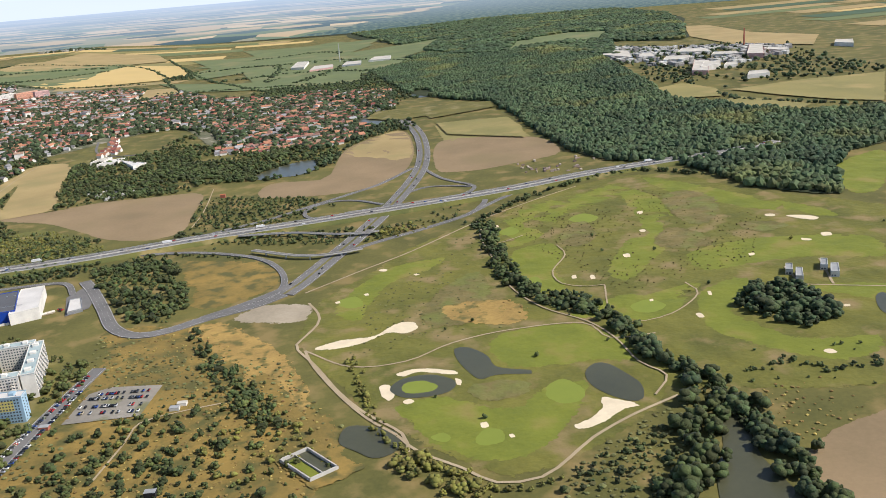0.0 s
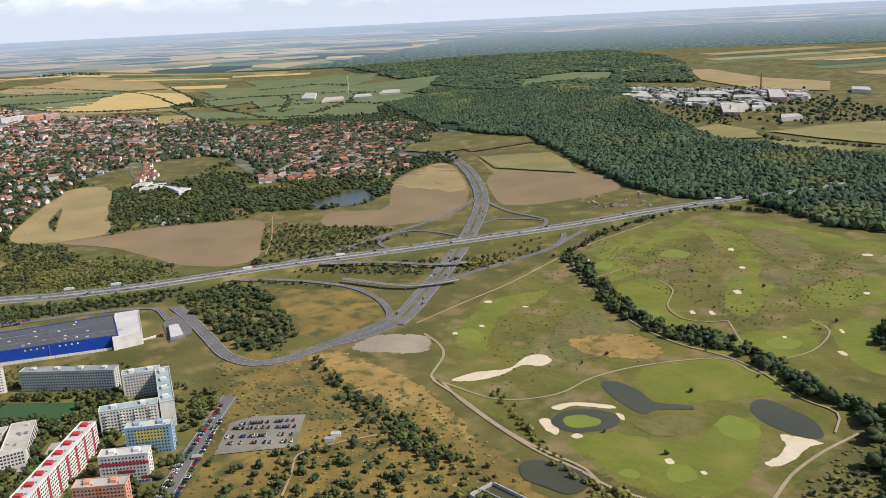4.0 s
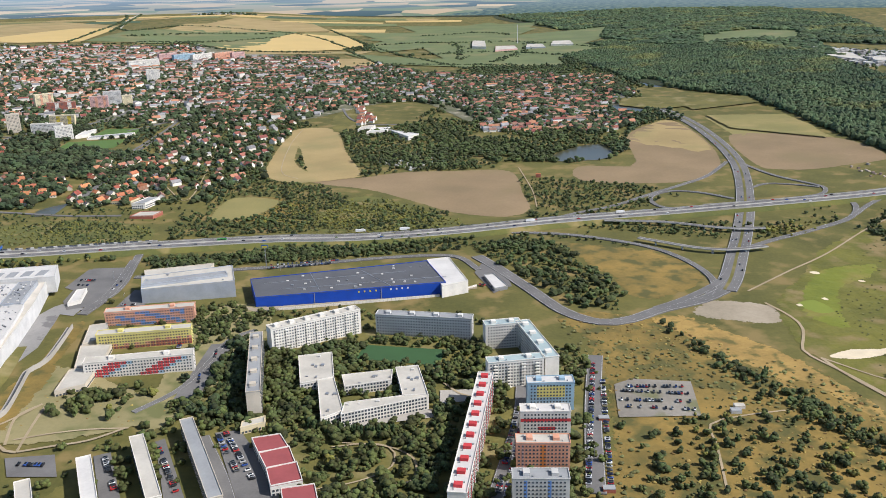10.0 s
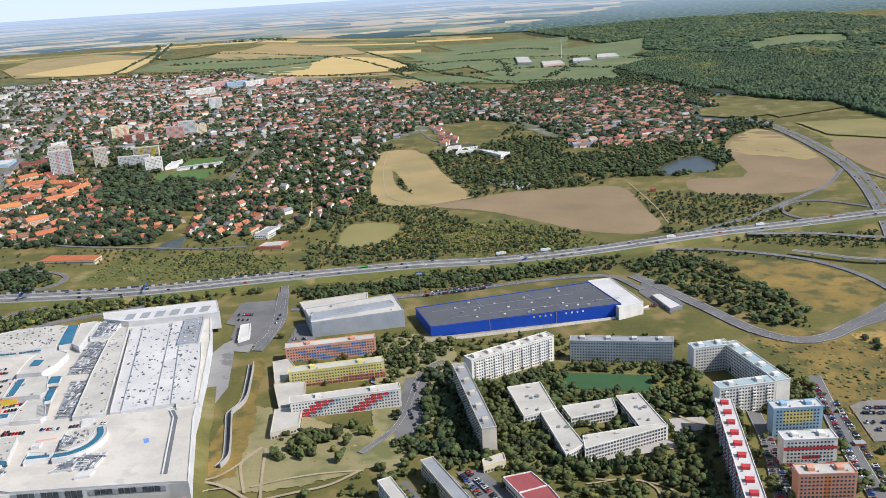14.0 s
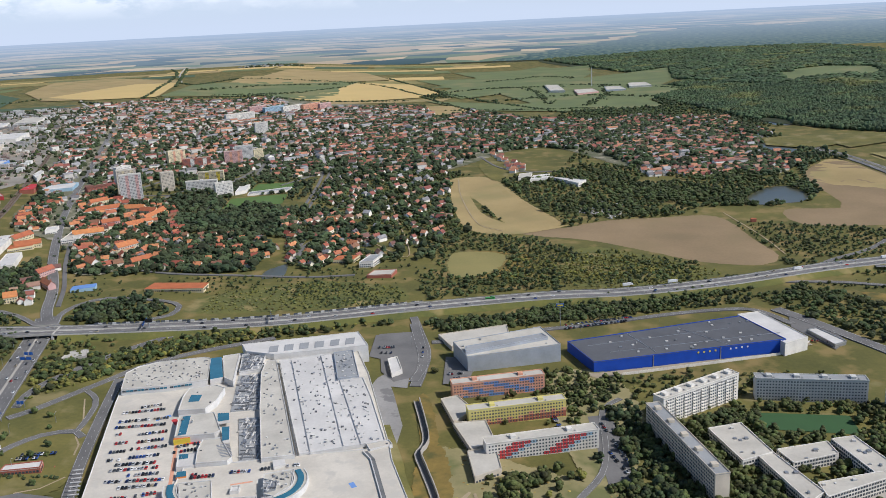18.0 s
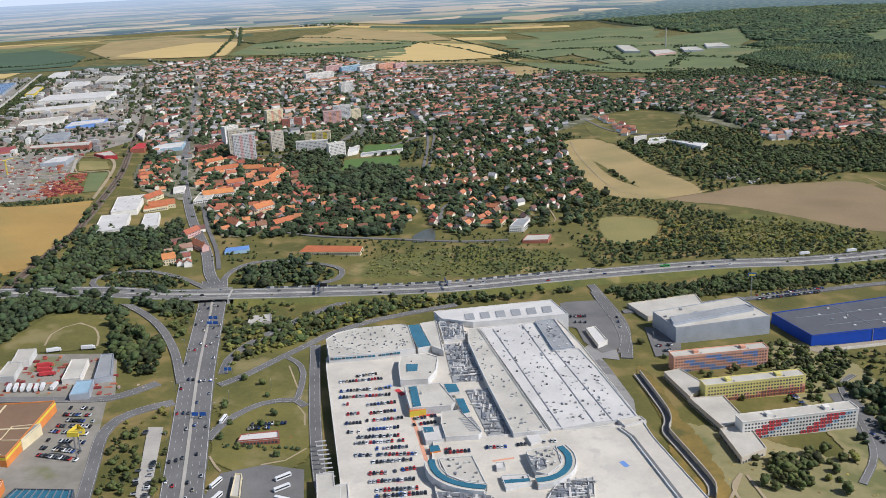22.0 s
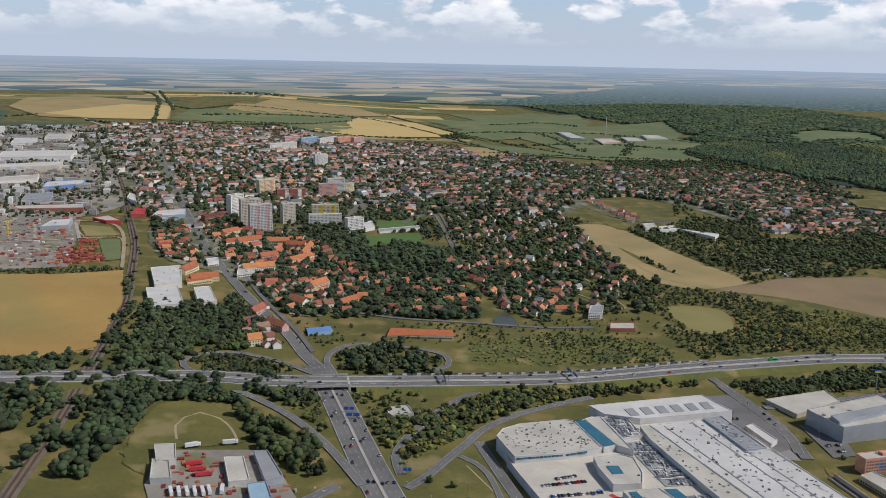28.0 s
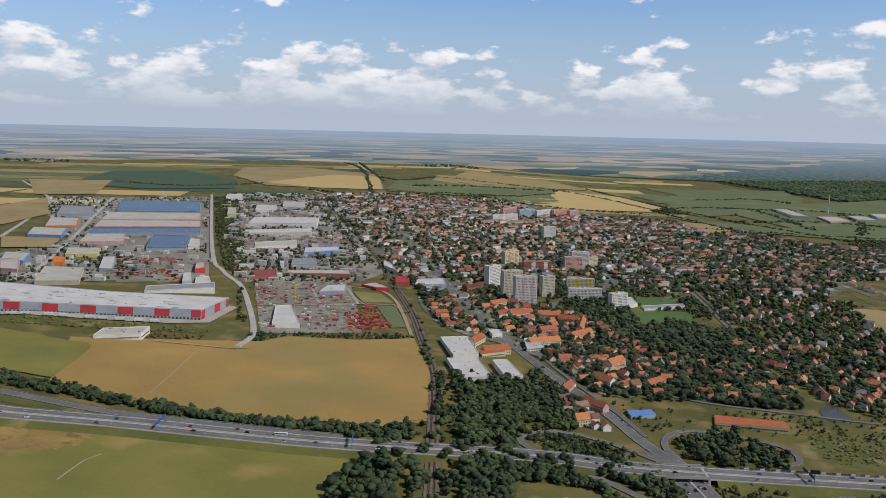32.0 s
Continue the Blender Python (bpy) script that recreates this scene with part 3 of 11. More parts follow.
patch("meadow", [(-590, 981), (-554, 990), (-531, 972), (-542.0, 916.6), (-571.4, 894.5), (-591.0, 907.1)], OLIVE, "mown olive clearing among bushes", "meadow")
patch("gravel_ground", [(-154.1, 656.4), (-133.9, 681.5), (-93.7, 674.0), (-86.2, 647.9), (-97.0, 632.3), (-126.4, 637.6), (-149.7, 646.2)], GRAVEL, "bare gravel ground by the slip road", "ground")
# golf course
patch("golf_course", [(-96.2, 585.5), (-87.7, 675.8), (-52.6, 729.0), (-11.9, 798.7), (53.0, 863.1), (63.3, 848.4), (98.5, 900.0), (177.8, 964.2), (260.8, 982.8), (313.6, 941.9), (346.6, 863.6), (403.7, 798.9), (434.6, 766.2), (412.7, 664.1), (291.2, 458.2), (233.1, 436.7), (174.3, 452.1), (140.5, 460.7), (131.3, 441.4), (63.4, 389.3), (33.9, 384.6), (15.1, 399.1), (-23.1, 442.9), (-39.7, 463.2), (-59.0, 508.6)], ROUGH, "rolling golf course with mown and rough grass", "golf course", clear=False)
for spec in (
    [(79.8, 841.8), (117.2, 903.5), (170.8, 928.0), (227.0, 952.7), (243.3, 917.7), (191.6, 881.4), (148.9, 844.6), (116.7, 787.9), (81.6, 765.1)],
    [(221.2, 929.0), (253.3, 887.5), (247.2, 791.0), (222.4, 727.8), (188.1, 677.5), (160.9, 644.9), (150.2, 676.5), (181.2, 744.3), (208.5, 788.3)],
    [(258.1, 972.6), (303.7, 912.1), (338.8, 843.8), (382.7, 766.9), (375.4, 741.0), (339.7, 778.0), (300.5, 818.0), (269.0, 879.6)],
    [(222.0, 695.1), (273.2, 715.3), (329.6, 708.0), (373.7, 688.2), (377.9, 662.1), (361.3, 631.7), (317.1, 649.8), (272.6, 652.8), (225.6, 649.3)],
    [(201.9, 605.3), (241.1, 629.9), (252.0, 612.8), (218.7, 570.4), (223.7, 542.1), (241.3, 512.1), (288.0, 502.3), (278.0, 478.6), (243.9, 471.9), (206.6, 508.6), (188.9, 542.7)],
    [(-72.7, 658.7), (-52.0, 713.9), (-22.7, 750.9), (23.8, 760.0), (7.0, 725.4), (-22.8, 704.9), (-40.9, 656.1), (-48.7, 622.0), (-66.6, 632.6)],
    [(49.4, 573.1), (82.7, 579.5), (114.1, 573.5), (133.7, 539.2), (131.7, 503.1), (107.8, 509.5), (78.5, 508.6), (50.3, 515.8), (38.6, 546.1)],
    [(-26.5, 478.2), (4.7, 486.1), (43.6, 462.2), (66.4, 479.1), (91.2, 465.5), (69.7, 422.9), (48.2, 403.6), (24.3, 402.8), (-4.5, 426.4), (-16.5, 454.7)],
    [(79.5, 748.7), (113.9, 770.7), (130.5, 746.8), (114.8, 688.9), (117.4, 652.9), (97.0, 639.8), (73.0, 660.7)],
    [(101.1, 590.5), (150.7, 622.4), (188.6, 603.6), (209.4, 628.0), (185.7, 581.2), (155.9, 563.1), (134.8, 574.9)],
    [(44.6, 563.7), (82.9, 571.0), (117.7, 558.8), (116.9, 539.9), (85.1, 537.0), (53.8, 534.1)],
    [(66.5, 483.0), (95.3, 485.3), (85.9, 458.1), (51.6, 431.7), (21.1, 424.7), (-3.2, 434.5), (13.4, 457.0), (38.6, 446.3)],
    [(466.2, 926.6), (545, 970), (464.8, 821.6), (422.5, 814.3)],
    [(272.1, 599.3), (334.6, 582.5), (318.6, 553.2), (293.5, 573.5)],
):
    patch("fairway", spec, FAIRWAY, "bright mown golf fairway", "fairway", clear=False)
for spec in (
    [(-20.9, 499.9), (-15.8, 508.4), (-4.9, 510.0), (4.1, 502.1), (2.3, 492.9), (-7.3, 490.4), (-16.0, 493.2)],
    [(20.7, 430.4), (28.0, 439.7), (37.0, 435.1), (37.2, 423.7), (27.5, 419.7), (21.6, 422.8)],
    [(-4.1, 435.7), (4.0, 440.4), (8.4, 433.0), (3.4, 427.8)],
    [(71.0, 485.8), (82.4, 490.9), (91.1, 473.1), (86.5, 459.3), (73.1, 458.9), (66.8, 471.4)],
    [(150.9, 598.0), (167.5, 604.5), (176.0, 590.0), (164.4, 578.9), (151.5, 584.1)],
    [(149.6, 833.7), (167.5, 851.6), (180.3, 830.9), (165.8, 816.4)],
    [(-71.2, 671.1), (-55.5, 679.9), (-47.8, 658.0), (-61.1, 653.0)],
    [(82.0, 675.6), (94.6, 681.3), (96.9, 666.5), (86.7, 660.3)],
    [(77.2, 818.7), (92.8, 832.5), (98.8, 814.1), (86.4, 803.5)],
):
    patch("putting_green", spec, GREEN, "close-mown pale putting green", "putting green", clear=True)
for spec in (
    [(-85.3, 577.8), (-64.0, 589.8), (-39.4, 591.8), (-22.9, 611.5), (-8.0, 613.1), (-4.2, 598.6), (-14.7, 588.5), (-27.1, 593.9), (-47.2, 578.3), (-70.9, 572.2)],
    [(-24.1, 523.9), (-8.1, 528.7), (13.9, 520.7), (19.3, 513.3), (13.4, 513.1), (-8.2, 521.8), (-18.6, 517.4)],
    [(-34.5, 507.1), (-26.6, 509.3), (-23.0, 492.5), (-26.5, 484.1), (-31.8, 490.6)],
    [(14.3, 509.5), (19.4, 504.9), (18.2, 494.7), (15.2, 497.0)],
    [(-20.3, 482.7), (-14.4, 486.7), (-10.0, 480.4), (-16.2, 477.3)],
    [(100.1, 463.3), (119.3, 447.1), (109.2, 443.3), (93.2, 430.3), (79.5, 425.1), (75.0, 431.2), (89.2, 441.2), (95.1, 450.1)],
    [(24.8, 447.1), (29.4, 448.0), (30.5, 439.8), (25.3, 439.0)],
    [(38.9, 430.2), (42.2, 430.8), (43.6, 425.4), (40.2, 425.0)],
    [(121.7, 675.0), (126.6, 676.1), (125.3, 665.3), (120.7, 665.4)],
    [(135.6, 670.2), (140.5, 671.3), (139.7, 659.0), (135.1, 659.2)],
    [(211.4, 608.2), (214.9, 608.2), (212.6, 596.8), (209.6, 597.8)],
    [(189.0, 568.9), (194.1, 569.5), (194.7, 559.6), (189.7, 559.0)],
    [(336.9, 765.3), (353.6, 761.2), (363.5, 748.6), (357.0, 740.3), (344.3, 752.1)],
    [(343.1, 707.1), (353.3, 706.0), (351.0, 695.1), (341.3, 696.0)],
    [(323.4, 777.7), (333.1, 775.1), (331.8, 765.7), (322.3, 768.3)],
    [(242.3, 489.2), (249.4, 490.6), (251.8, 483.0), (244.4, 481.7)],
    [(-38.9, 743.4), (-30.3, 743.8), (-29.3, 735.6), (-36.8, 736.4)],
    [(-8.0, 721.1), (-2.1, 722.2), (-1.2, 715.9), (-6.1, 715.9)],
    [(-72.6, 671.5), (-68.1, 672.9), (-66.8, 666.0), (-71.3, 666.0)],
    [(-50.0, 683.7), (-45.4, 685.0), (-43.8, 677.8), (-48.0, 677.7)],
    [(75.4, 843.6), (81.3, 845.3), (81.3, 835.1), (76.2, 835.1)],
    [(150.9, 802.8), (157.7, 803.9), (157.8, 794.1), (151.4, 794.8)],
    [(173.6, 713.8), (181.1, 714.2), (179.4, 702.1), (172.8, 703.0)],
    [(218.3, 835.2), (225.4, 836.3), (223.3, 824.4), (217.2, 825.0)],
    [(269.6, 677.9), (275.9, 678.5), (274.5, 671.4), (268.6, 670.7)],
    [(287.9, 553.9), (293.5, 553.1), (291.8, 548.2), (287.0, 548.8)],
    [(323.7, 700.4), (332.6, 693.2), (328.5, 688.4), (321.8, 692.9)],
    [(205.2, 776.2), (211.4, 775.5), (210.0, 766.7), (204.4, 767.2)],
    [(166.8, 604.8), (170.2, 604.9), (169.4, 599.2), (166.0, 599.1)],
):
    mid = np.mean(spec, axis=0)
    spec = mid + (np.array(spec) - mid) * (0.8 if np.ptp(spec, axis=0).max() < 25 else 0.95)
    patch("sand_bunker", spec, SAND, "pale sand bunker on the golf course", "sand bunker", clear=True)
HEATHER = material("heather", (0.205, 0.160, 0.062), 0.95, (0.115, 0.108, 0.034), 0.05, 0.35, 1.0, spots=((0.150, 0.160, 0.042), 0.47, 0.16, 0.04), fringe=True, mound=6.0)
for spec in ([(252.8, 875.7), (286.0, 895.6), (306.0, 849.0), (285.3, 783.6), (255.8, 767.7), (245.1, 802.0)], [(231.4, 774.5), (254.9, 749.4), (255.7, 710.8), (221.3, 708.2), (204.3, 735.1)], [(143.4, 815.8), (167.0, 822.1), (166.1, 768.2), (140.0, 743.2), (127.7, 774.3)], [(-7.8, 622.3), (19.9, 691.5), (50.3, 711.0), (58.3, 652.1), (44.8, 607.2), (14.0, 588.1)], [(290.6, 761.6), (320.5, 757.5), (331.1, 733.8), (297.8, 727.2)], [(19.0, 490.5), (41.1, 499.6), (61.3, 491.4), (55.3, 474.2), (31.1, 471.0)]):
    patch("heather_mound", spec, HEATHER, "brown heathery mound on the golf course", "meadow", clear=False)
patch("field", [(183.0, 379.8), (204.6, 397.9), (242.0, 412.5), (258.7, 403.1), (212.2, 324.5), (169.5, 333.2)], PLOUGH, "brown ploughed field beyond the stream", smooth=False)
patch("waste_heap", [(10.1, 635.1), (35.0, 643.8), (65.5, 637.0), (79.3, 610.9), (73.7, 587.5), (50.8, 585.4), (19.1, 603.2)], GOLD, "rough stony dry patch on the golf course", "ground", clear=False)
# water
patch("pond", [(17.9, 553.5), (27.6, 552.9), (38.4, 536.8), (43.1, 517.7), (63.7, 507.3), (63.7, 502.2), (41.8, 506.0), (30.6, 502.2), (22.9, 518.4), (18.0, 537.5)], WATER, "dark still golf pond", "pond")
patch("pond", [(96.1, 495.6), (103.5, 506.4), (112.2, 504.9), (120.5, 487.7), (125.1, 470.7), (121.1, 453.8), (113.3, 452.9), (102.7, 464.2), (95.9, 479.6)], WATER, "dark still golf pond beside a sand bunker", "pond")
patch("pond", [(-26.6, 501.2), (-18.6, 514.1), (-1.0, 516.6), (13.0, 506.5), (14.5, 496.4), (8.3, 488.4), (-5.7, 485.5), (-18.9, 488.5)], WATER, "ring-shaped pond round an island green", "pond")
patch("island_green", [(-20.2, 501.3), (-15.8, 508.4), (-5.0, 509.1), (4.0, 500.4), (1.6, 493.1), (-8.3, 490.7), (-16.7, 493.4)], GREEN, "pale mown island green in the pond", "putting green")
patch("pond", [(-54.8, 439.8), (-52.0, 456.9), (-39.5, 456.3), (-23.1, 446.1), (-20.6, 429.7), (-26.2, 421.2), (-35.3, 419.5), (-44.8, 428.5)], WATER, "muddy green pond beside the track", "pond")
patch("river", [(157.7, 433.6), (164.2, 432.0), (164.2, 401.4), (161.2, 379.2), (164.0, 352.9), (163.6, 334.4), (129.3, 332.5), (134.2, 369.2), (146.5, 393.7)], WATER, "wide dark stream between trees", "river")
patch("pond", [(-216.6, 1201.7), (-191.2, 1245.0), (-157.8, 1274.0), (-135.5, 1262.5), (-133.7, 1210.9), (-155.5, 1179.7), (-181.3, 1176.5), (-207.0, 1173.2)], WATER, "long fish pond by the brown field", "pond")
patch("pond", [(-87, 1602), (-60, 1600), (-39, 1543), (-52, 1504), (-87, 1534)], WATER, "small pond beside the motorway", "pond")
patch("pond", [(18, 1919), (53, 1897), (51, 1809), (17, 1821)], WATER, "small pond at the forest edge", "pond")
patch("pond", [(-773, 920), (-758, 943), (-754, 927), (-753, 901), (-767, 892), (-773, 896)], WATER, "village pond between gardens", "pond")
patch("lake_edge", [(315.1, 560.1), (323.8, 562.7), (311.0, 523.9), (306.1, 535.9)], WATER, "corner of a golf lake", "pond")
# land by the town, the railway and the industrial estate
patch("field", [(-1277, 935), (-1260, 967), (-1202, 985), (-1141, 1007), (-1114, 924), (-1090, 775), (-1118, 745), (-1155, 740), (-1194, 733), (-1234, 728), (-1298, 731), (-1372, 740), (-1428, 864)], TAWNY, "broad dry mown field beside the railway", smooth=False)
patch("field", [(-1409, 840), (-1369, 882), (-1279, 895), (-1267, 939), (-1142, 1019), (-1108, 905), (-1091, 780), (-1118, 748), (-1155, 743), (-1194, 736), (-1234, 731), (-1298, 734), (-1372, 744)], TAWNY, "tawny mown part of a broad field", smooth=False, lift=0.9)
MOWN = material("mown_meadow", (0.235, 0.210, 0.050), 0.95, (0.160, 0.155, 0.038), 0.02, 0.5, 1.0, spots=((0.36, 0.26, 0.085), 0.57, 0.14, 0.012))
patch("field", [(-1366, 654), (-1287, 680), (-1213, 689), (-1125, 704), (-1117, 686), (-1126, 649), (-1128, 607), (-1267, 493)], MOWN, "grassy field below the motorway", smooth=False)
patch("field", [(-1366, 654), (-1328, 668), (-1286, 676), (-1288, 657), (-1286, 637), (-1307, 622), (-1335, 610)], GOLD, "bare golden corner of a grassy field", clear=False)
patch("field", [(-1422, 755), (-1376, 753), (-1378, 768), (-1396, 846), (-1420, 850), (-1500, 858), (-1560, 860), (-1560, 755)], MOWN, "green mown field beside the motorway hedge", clear=False, lift=1.0)
patch("scrub_bank", [(-1521, 902), (-1450, 926), (-1380, 946), (-1326, 944), (-1383, 911), (-1420, 902), (-1440, 893), (-1502, 877), (-1560, 862), (-1560, 889)], SCRUB, "scrubby bank below the warehouse apron", "bank", clear=False)
patch("loading_apron", [(-1533, 916), (-1355, 980), (-1355, 1058), (-1345, 1056), (-1344, 976), (-1376, 953), (-1435, 932), (-1523, 904), (-1600, 876), (-1606, 889)], PAVING, "pale concrete loading apron before the warehouse", "yard", smooth=False, lift=0.8)
road([(-1362, 886), (-1325, 891), (-1290, 897), (-1277, 904)], 1.6, "pale kerbed edge of a new access road", PAVING, 1.2, "kerb_strip", edge=False, category="kerb")
road([(-1314, 880), (-1304, 810), (-1296, 750)], 1.3, "faint pale track across the field", TRACK, 1.05, "dirt_track", edge=False, category="track")
patch("pitch", [(-894, 1377), (-840, 1395), (-833, 1330), (-892, 1309)], PITCH, "green football pitch of the town", "sports pitch", smooth=False)
patch("pitch", [(-906, 1271), (-833, 1307), (-828, 1242), (-898, 1197)], PITCH, "green training pitch of the town", "sports pitch", smooth=False)
patch("pitch", [(-387.2, 592.5), (-332.3, 586.4), (-334.8, 561.1), (-390.5, 570.1)], material("astroturf", (0.045, 0.105, 0.04), 0.95, (0.04, 0.085, 0.035), 0.1, 0.6, 0.5), "dark green fenced school pitch", "sports pitch", smooth=False)
patch("meadow", [(-593, 1387), (-575, 1329), (-569, 1262), (-551, 1162), (-506, 1097), (-449, 1100), (-524, 1058), (-571, 1083), (-590, 1163), (-602, 1318)], TAN, "curving pale stubble strip", "field")
patch("meadow", [(-557, 1596), (-537, 1568), (-522, 1421), (-527, 1377), (-542, 1386), (-561, 1492)], LAWN, "green strip beside terraced houses", "meadow")
patch("meadow", [(-881.9, 614.2), (-853.0, 634.6), (-819.6, 626.3), (-792.5, 567.1), (-782.4, 499.1), (-812.8, 486.2)], LAWN, "grass between slip roads", "meadow", clear=False)
patch("field_path_ground", [(-1020, 599), (-1019, 680), (-971, 682), (-953, 627), (-990, 613), (-991, 578)], LAWN, "trampled grass field with a ring track", "meadow")
patch("lawn", [(-598.5, 491.7), (-582.0, 549.3), (-498.7, 509.3), (-477.6, 501.8), (-493.3, 476.7), (-552.3, 448.8), (-587.3, 460.6)], PARK, "dry park lawn crossed by footpaths", "lawn", clear=False)
patch("lawn", [(-870.5, 610.0), (-819.8, 673.4), (-803.5, 561.7), (-840.6, 550.7), (-846.5, 536.4)], LAWN, "dry grass triangle beside the mall", "lawn", clear=False)
patch("lawn", [(-846.5, 536.4), (-813.2, 560.7), (-799.0, 555.1), (-788.2, 493.9), (-829.3, 484.4)], LAWN, "grass island round a drive-in restaurant", "lawn", clear=False)
YARD_ASPHALT = material("worn_yard_asphalt", (0.30, 0.29, 0.275), 0.9, (0.21, 0.205, 0.195), 0.04, 0.5, 1.0, spots=((0.17, 0.165, 0.16), 0.58, 0.06, 0.08))
patch("service_yard", [(-620.2, 635.2), (-636.7, 623.6), (-635.5, 594.4), (-620.4, 544.1), (-609.1, 543.8), (-607.2, 575.3), (-617.1, 622.7)], YARD_ASPHALT, "broad grey asphalt service yard beside the mall", "yard", smooth=False)
patch("forecourt", [(-636.7, 623.6), (-620.2, 635.2), (-608.8, 632.6), (-609.0, 663.0), (-605.5, 691.0), (-621.4, 698.2), (-621.0, 665.9), (-631.3, 649.7)], YARD_ASPHALT, "worn asphalt forecourt between mall and road", "yard", smooth=False)
patch("lawn", [(-515, 655), (-470, 662), (-455, 600), (-466, 540), (-478, 480), (-500, 470), (-512, 560)], PARK, "dry tan lawn with small trees beside the painted blocks", "lawn", clear=False)
patch("lawn", [(-601.3, 618.4), (-592.4, 619.1), (-583.3, 559.9), (-584.0, 550.0), (-595.0, 549.2)], DRY, "dry grass bank beside the mall road", "lawn")
patch("lawn", [(-595.6, 539.6), (-577.8, 544.1), (-571.0, 476.2), (-572.6, 462.4), (-596.1, 460.7)], DRY, "dry grass strip along the mall wall", "lawn")
# far fields, one outline each
for spec, mat, label in (
    ([(-2164, 3154), (-2337, 3734), (-2141, 3885), (-1704, 3480), (-1523, 2722), (-1753, 2703), (-1891, 2728)], TAN, "pale far field"),
    ([(-1939, 2865), (-1901, 3155), (-1853, 3381), (-1671, 3341), (-1527, 2702), (-1719, 2697)], WHEAT, "golden stubble field beyond the town"),
    ([(-1523, 2722), (-1569, 3198), (-1243, 3409), (-1016, 3485), (-1005, 3151), (-1127, 2995), (-1278, 2777)], CROP, "green far field beyond the town"),
    ([(-1463, 3250), (-1490, 3586), (-1324, 3758), (-1089, 3644), (-1159, 3404)], TAN, "pale far field by a highway"),
    ([(-1147, 2770), (-1092, 3013), (-947, 3174), (-740, 2880), (-739, 2743), (-842, 2688), (-1035, 2631)], WHEAT, "golden stubble field at the town's edge"),
    ([(-717, 3108), (-508, 3597), (-230, 3900), (-105, 3593), (-242, 3075), (-483, 3000)], CROP, "green meadow before the forest"),
    ([(-495, 2792), (-355, 2984), (-37, 2929), (54, 2678), (-202, 2296), (-387, 2357)], CROP, "green meadow with scattered sheds"),
    ([(-710, 2477), (-603, 2484), (-582, 2315), (-664, 2212)], TAN, "brown strip field at the town's edge"),
    ([(-2443, 2550), (-2646, 3206), (-2424, 3348), (-2053, 2908), (-1926, 2553), (-2152, 2443)], CROP_DARK, "dark green far field"),
    ([(-2627, 2656), (-2387, 2725), (-2163, 2224), (-2293, 2164)], TAN, "pale far field by the estate"),
    ([(-2176, 1754), (-2219, 2105), (-2000, 1762), (-1973, 1564)], TAN, "pale field beside the estate road"),
    ([(-1881, 1430), (-1785, 1446), (-1734, 1339), (-1804, 1316)], TAN, "dry field beside the estate road"),
    ([(-1435, 3258), (-1422, 4118), (-1044, 3915), (-897, 3508), (-1079, 3397), (-1310, 3242)], TAN, "pale far field"),
    ([(-1085, 2791), (-1009, 3369), (-797, 3261), (-675, 2851), (-871, 2710)], WHEAT, "golden stubble field beyond the town"),
    ([(-1256, 2835), (-1230, 3185), (-1049, 3296), (-999, 2842), (-1053, 2705)], CROP, "green far field"),
    ([(-797, 3450), (-501, 3479), (-388, 2913), (-562, 2864)], CROP, "green far field by a highway"),
    ([(-717, 2634), (-458, 2471), (-305, 2496), (-117, 2553), (-106, 2244), (-335, 2250), (-570, 2347)], CROP, "green meadow beyond the town"),
    ([(-673, 3867), (-361, 3882), (-69, 3983), (-152, 3508), (-305, 3228), (-493, 3268)], CROP, "green far field below a cloud's shade"),
    ([(436, 2982), (590, 3086), (702, 2979), (591, 2653), (430, 2708)], CROP, "pale green clearing in the forest"),
    ([(925, 2898), (996, 2887), (982, 2473), (1064, 2238), (944, 2010), (819, 2168), (815, 2501)], TAN, "dry far field behind works"),
    ([(428, 1529), (501, 1569), (531, 1481), (513, 1403), (444, 1418)], OLIVE, "tawny field in the forest"),
    ([(543, 1460), (685, 1496), (835, 1501), (698, 1250), (645, 1292), (591, 1369)], OLIVE, "broad tawny field in the forest"),
    ([(491, 1368), (536, 1390), (572, 1322), (603, 1277), (571, 1243), (493, 1301)], OLIVE, "tawny strip field in the forest"),
    ([(21, 1595), (86, 1653), (159, 1626), (161, 1556), (78, 1526), (38, 1513)], LAWN, "green meadow along the forest edge"),
    ([(46, 1464), (167, 1446), (178, 1350), (169.3, 1263.2), (58.2, 1355.2)], OLIVE, "mown field at the forest edge"),
    ([(-58, 1663), (56, 1667), (111, 1570), (-19, 1530), (-76, 1581)], LAWN, "green clearing by the motorway"),
    ([(370, 2902), (554, 2939), (520, 2713), (314, 2623)], CROP, "green clearing in the forest"),
    ([(-561, 3577), (-288, 4054), (-116, 3628), (-290, 2997), (-612, 2675), (-679, 2899)], CROP, "green meadow before the forest"),
    ([(-354, 3178), (167, 3519), (67, 2977), (-249, 2296), (-430, 2538)], CROP, "green meadow with scattered sheds"),
):
    patch("far_field", spec, mat, label, lift=1.4 + 0.004 * LAYER[0], smooth=False)

# ---- roads ----
D0 = curve([(-1498, 640), (-1398, 666), (-1358, 666), (-1287, 679), (-1213, 688), (-1139, 698)] + [(-1013, 724), (-943, 725), (-830, 741)] + [(-730.9, 758.5), (-625.4, 792.2), (-508.5, 822.6)] + [(-427.4, 831.7), (-342.4, 853.3), (-231.9, 892.5), (-116.5, 919.5), (-3.1, 946.3), (106.1, 971.3)] + [(206.4, 1000.5), (318.8, 1017.3)] + [(379.9, 1018.1), (452.6, 1043.5)], 10.0)


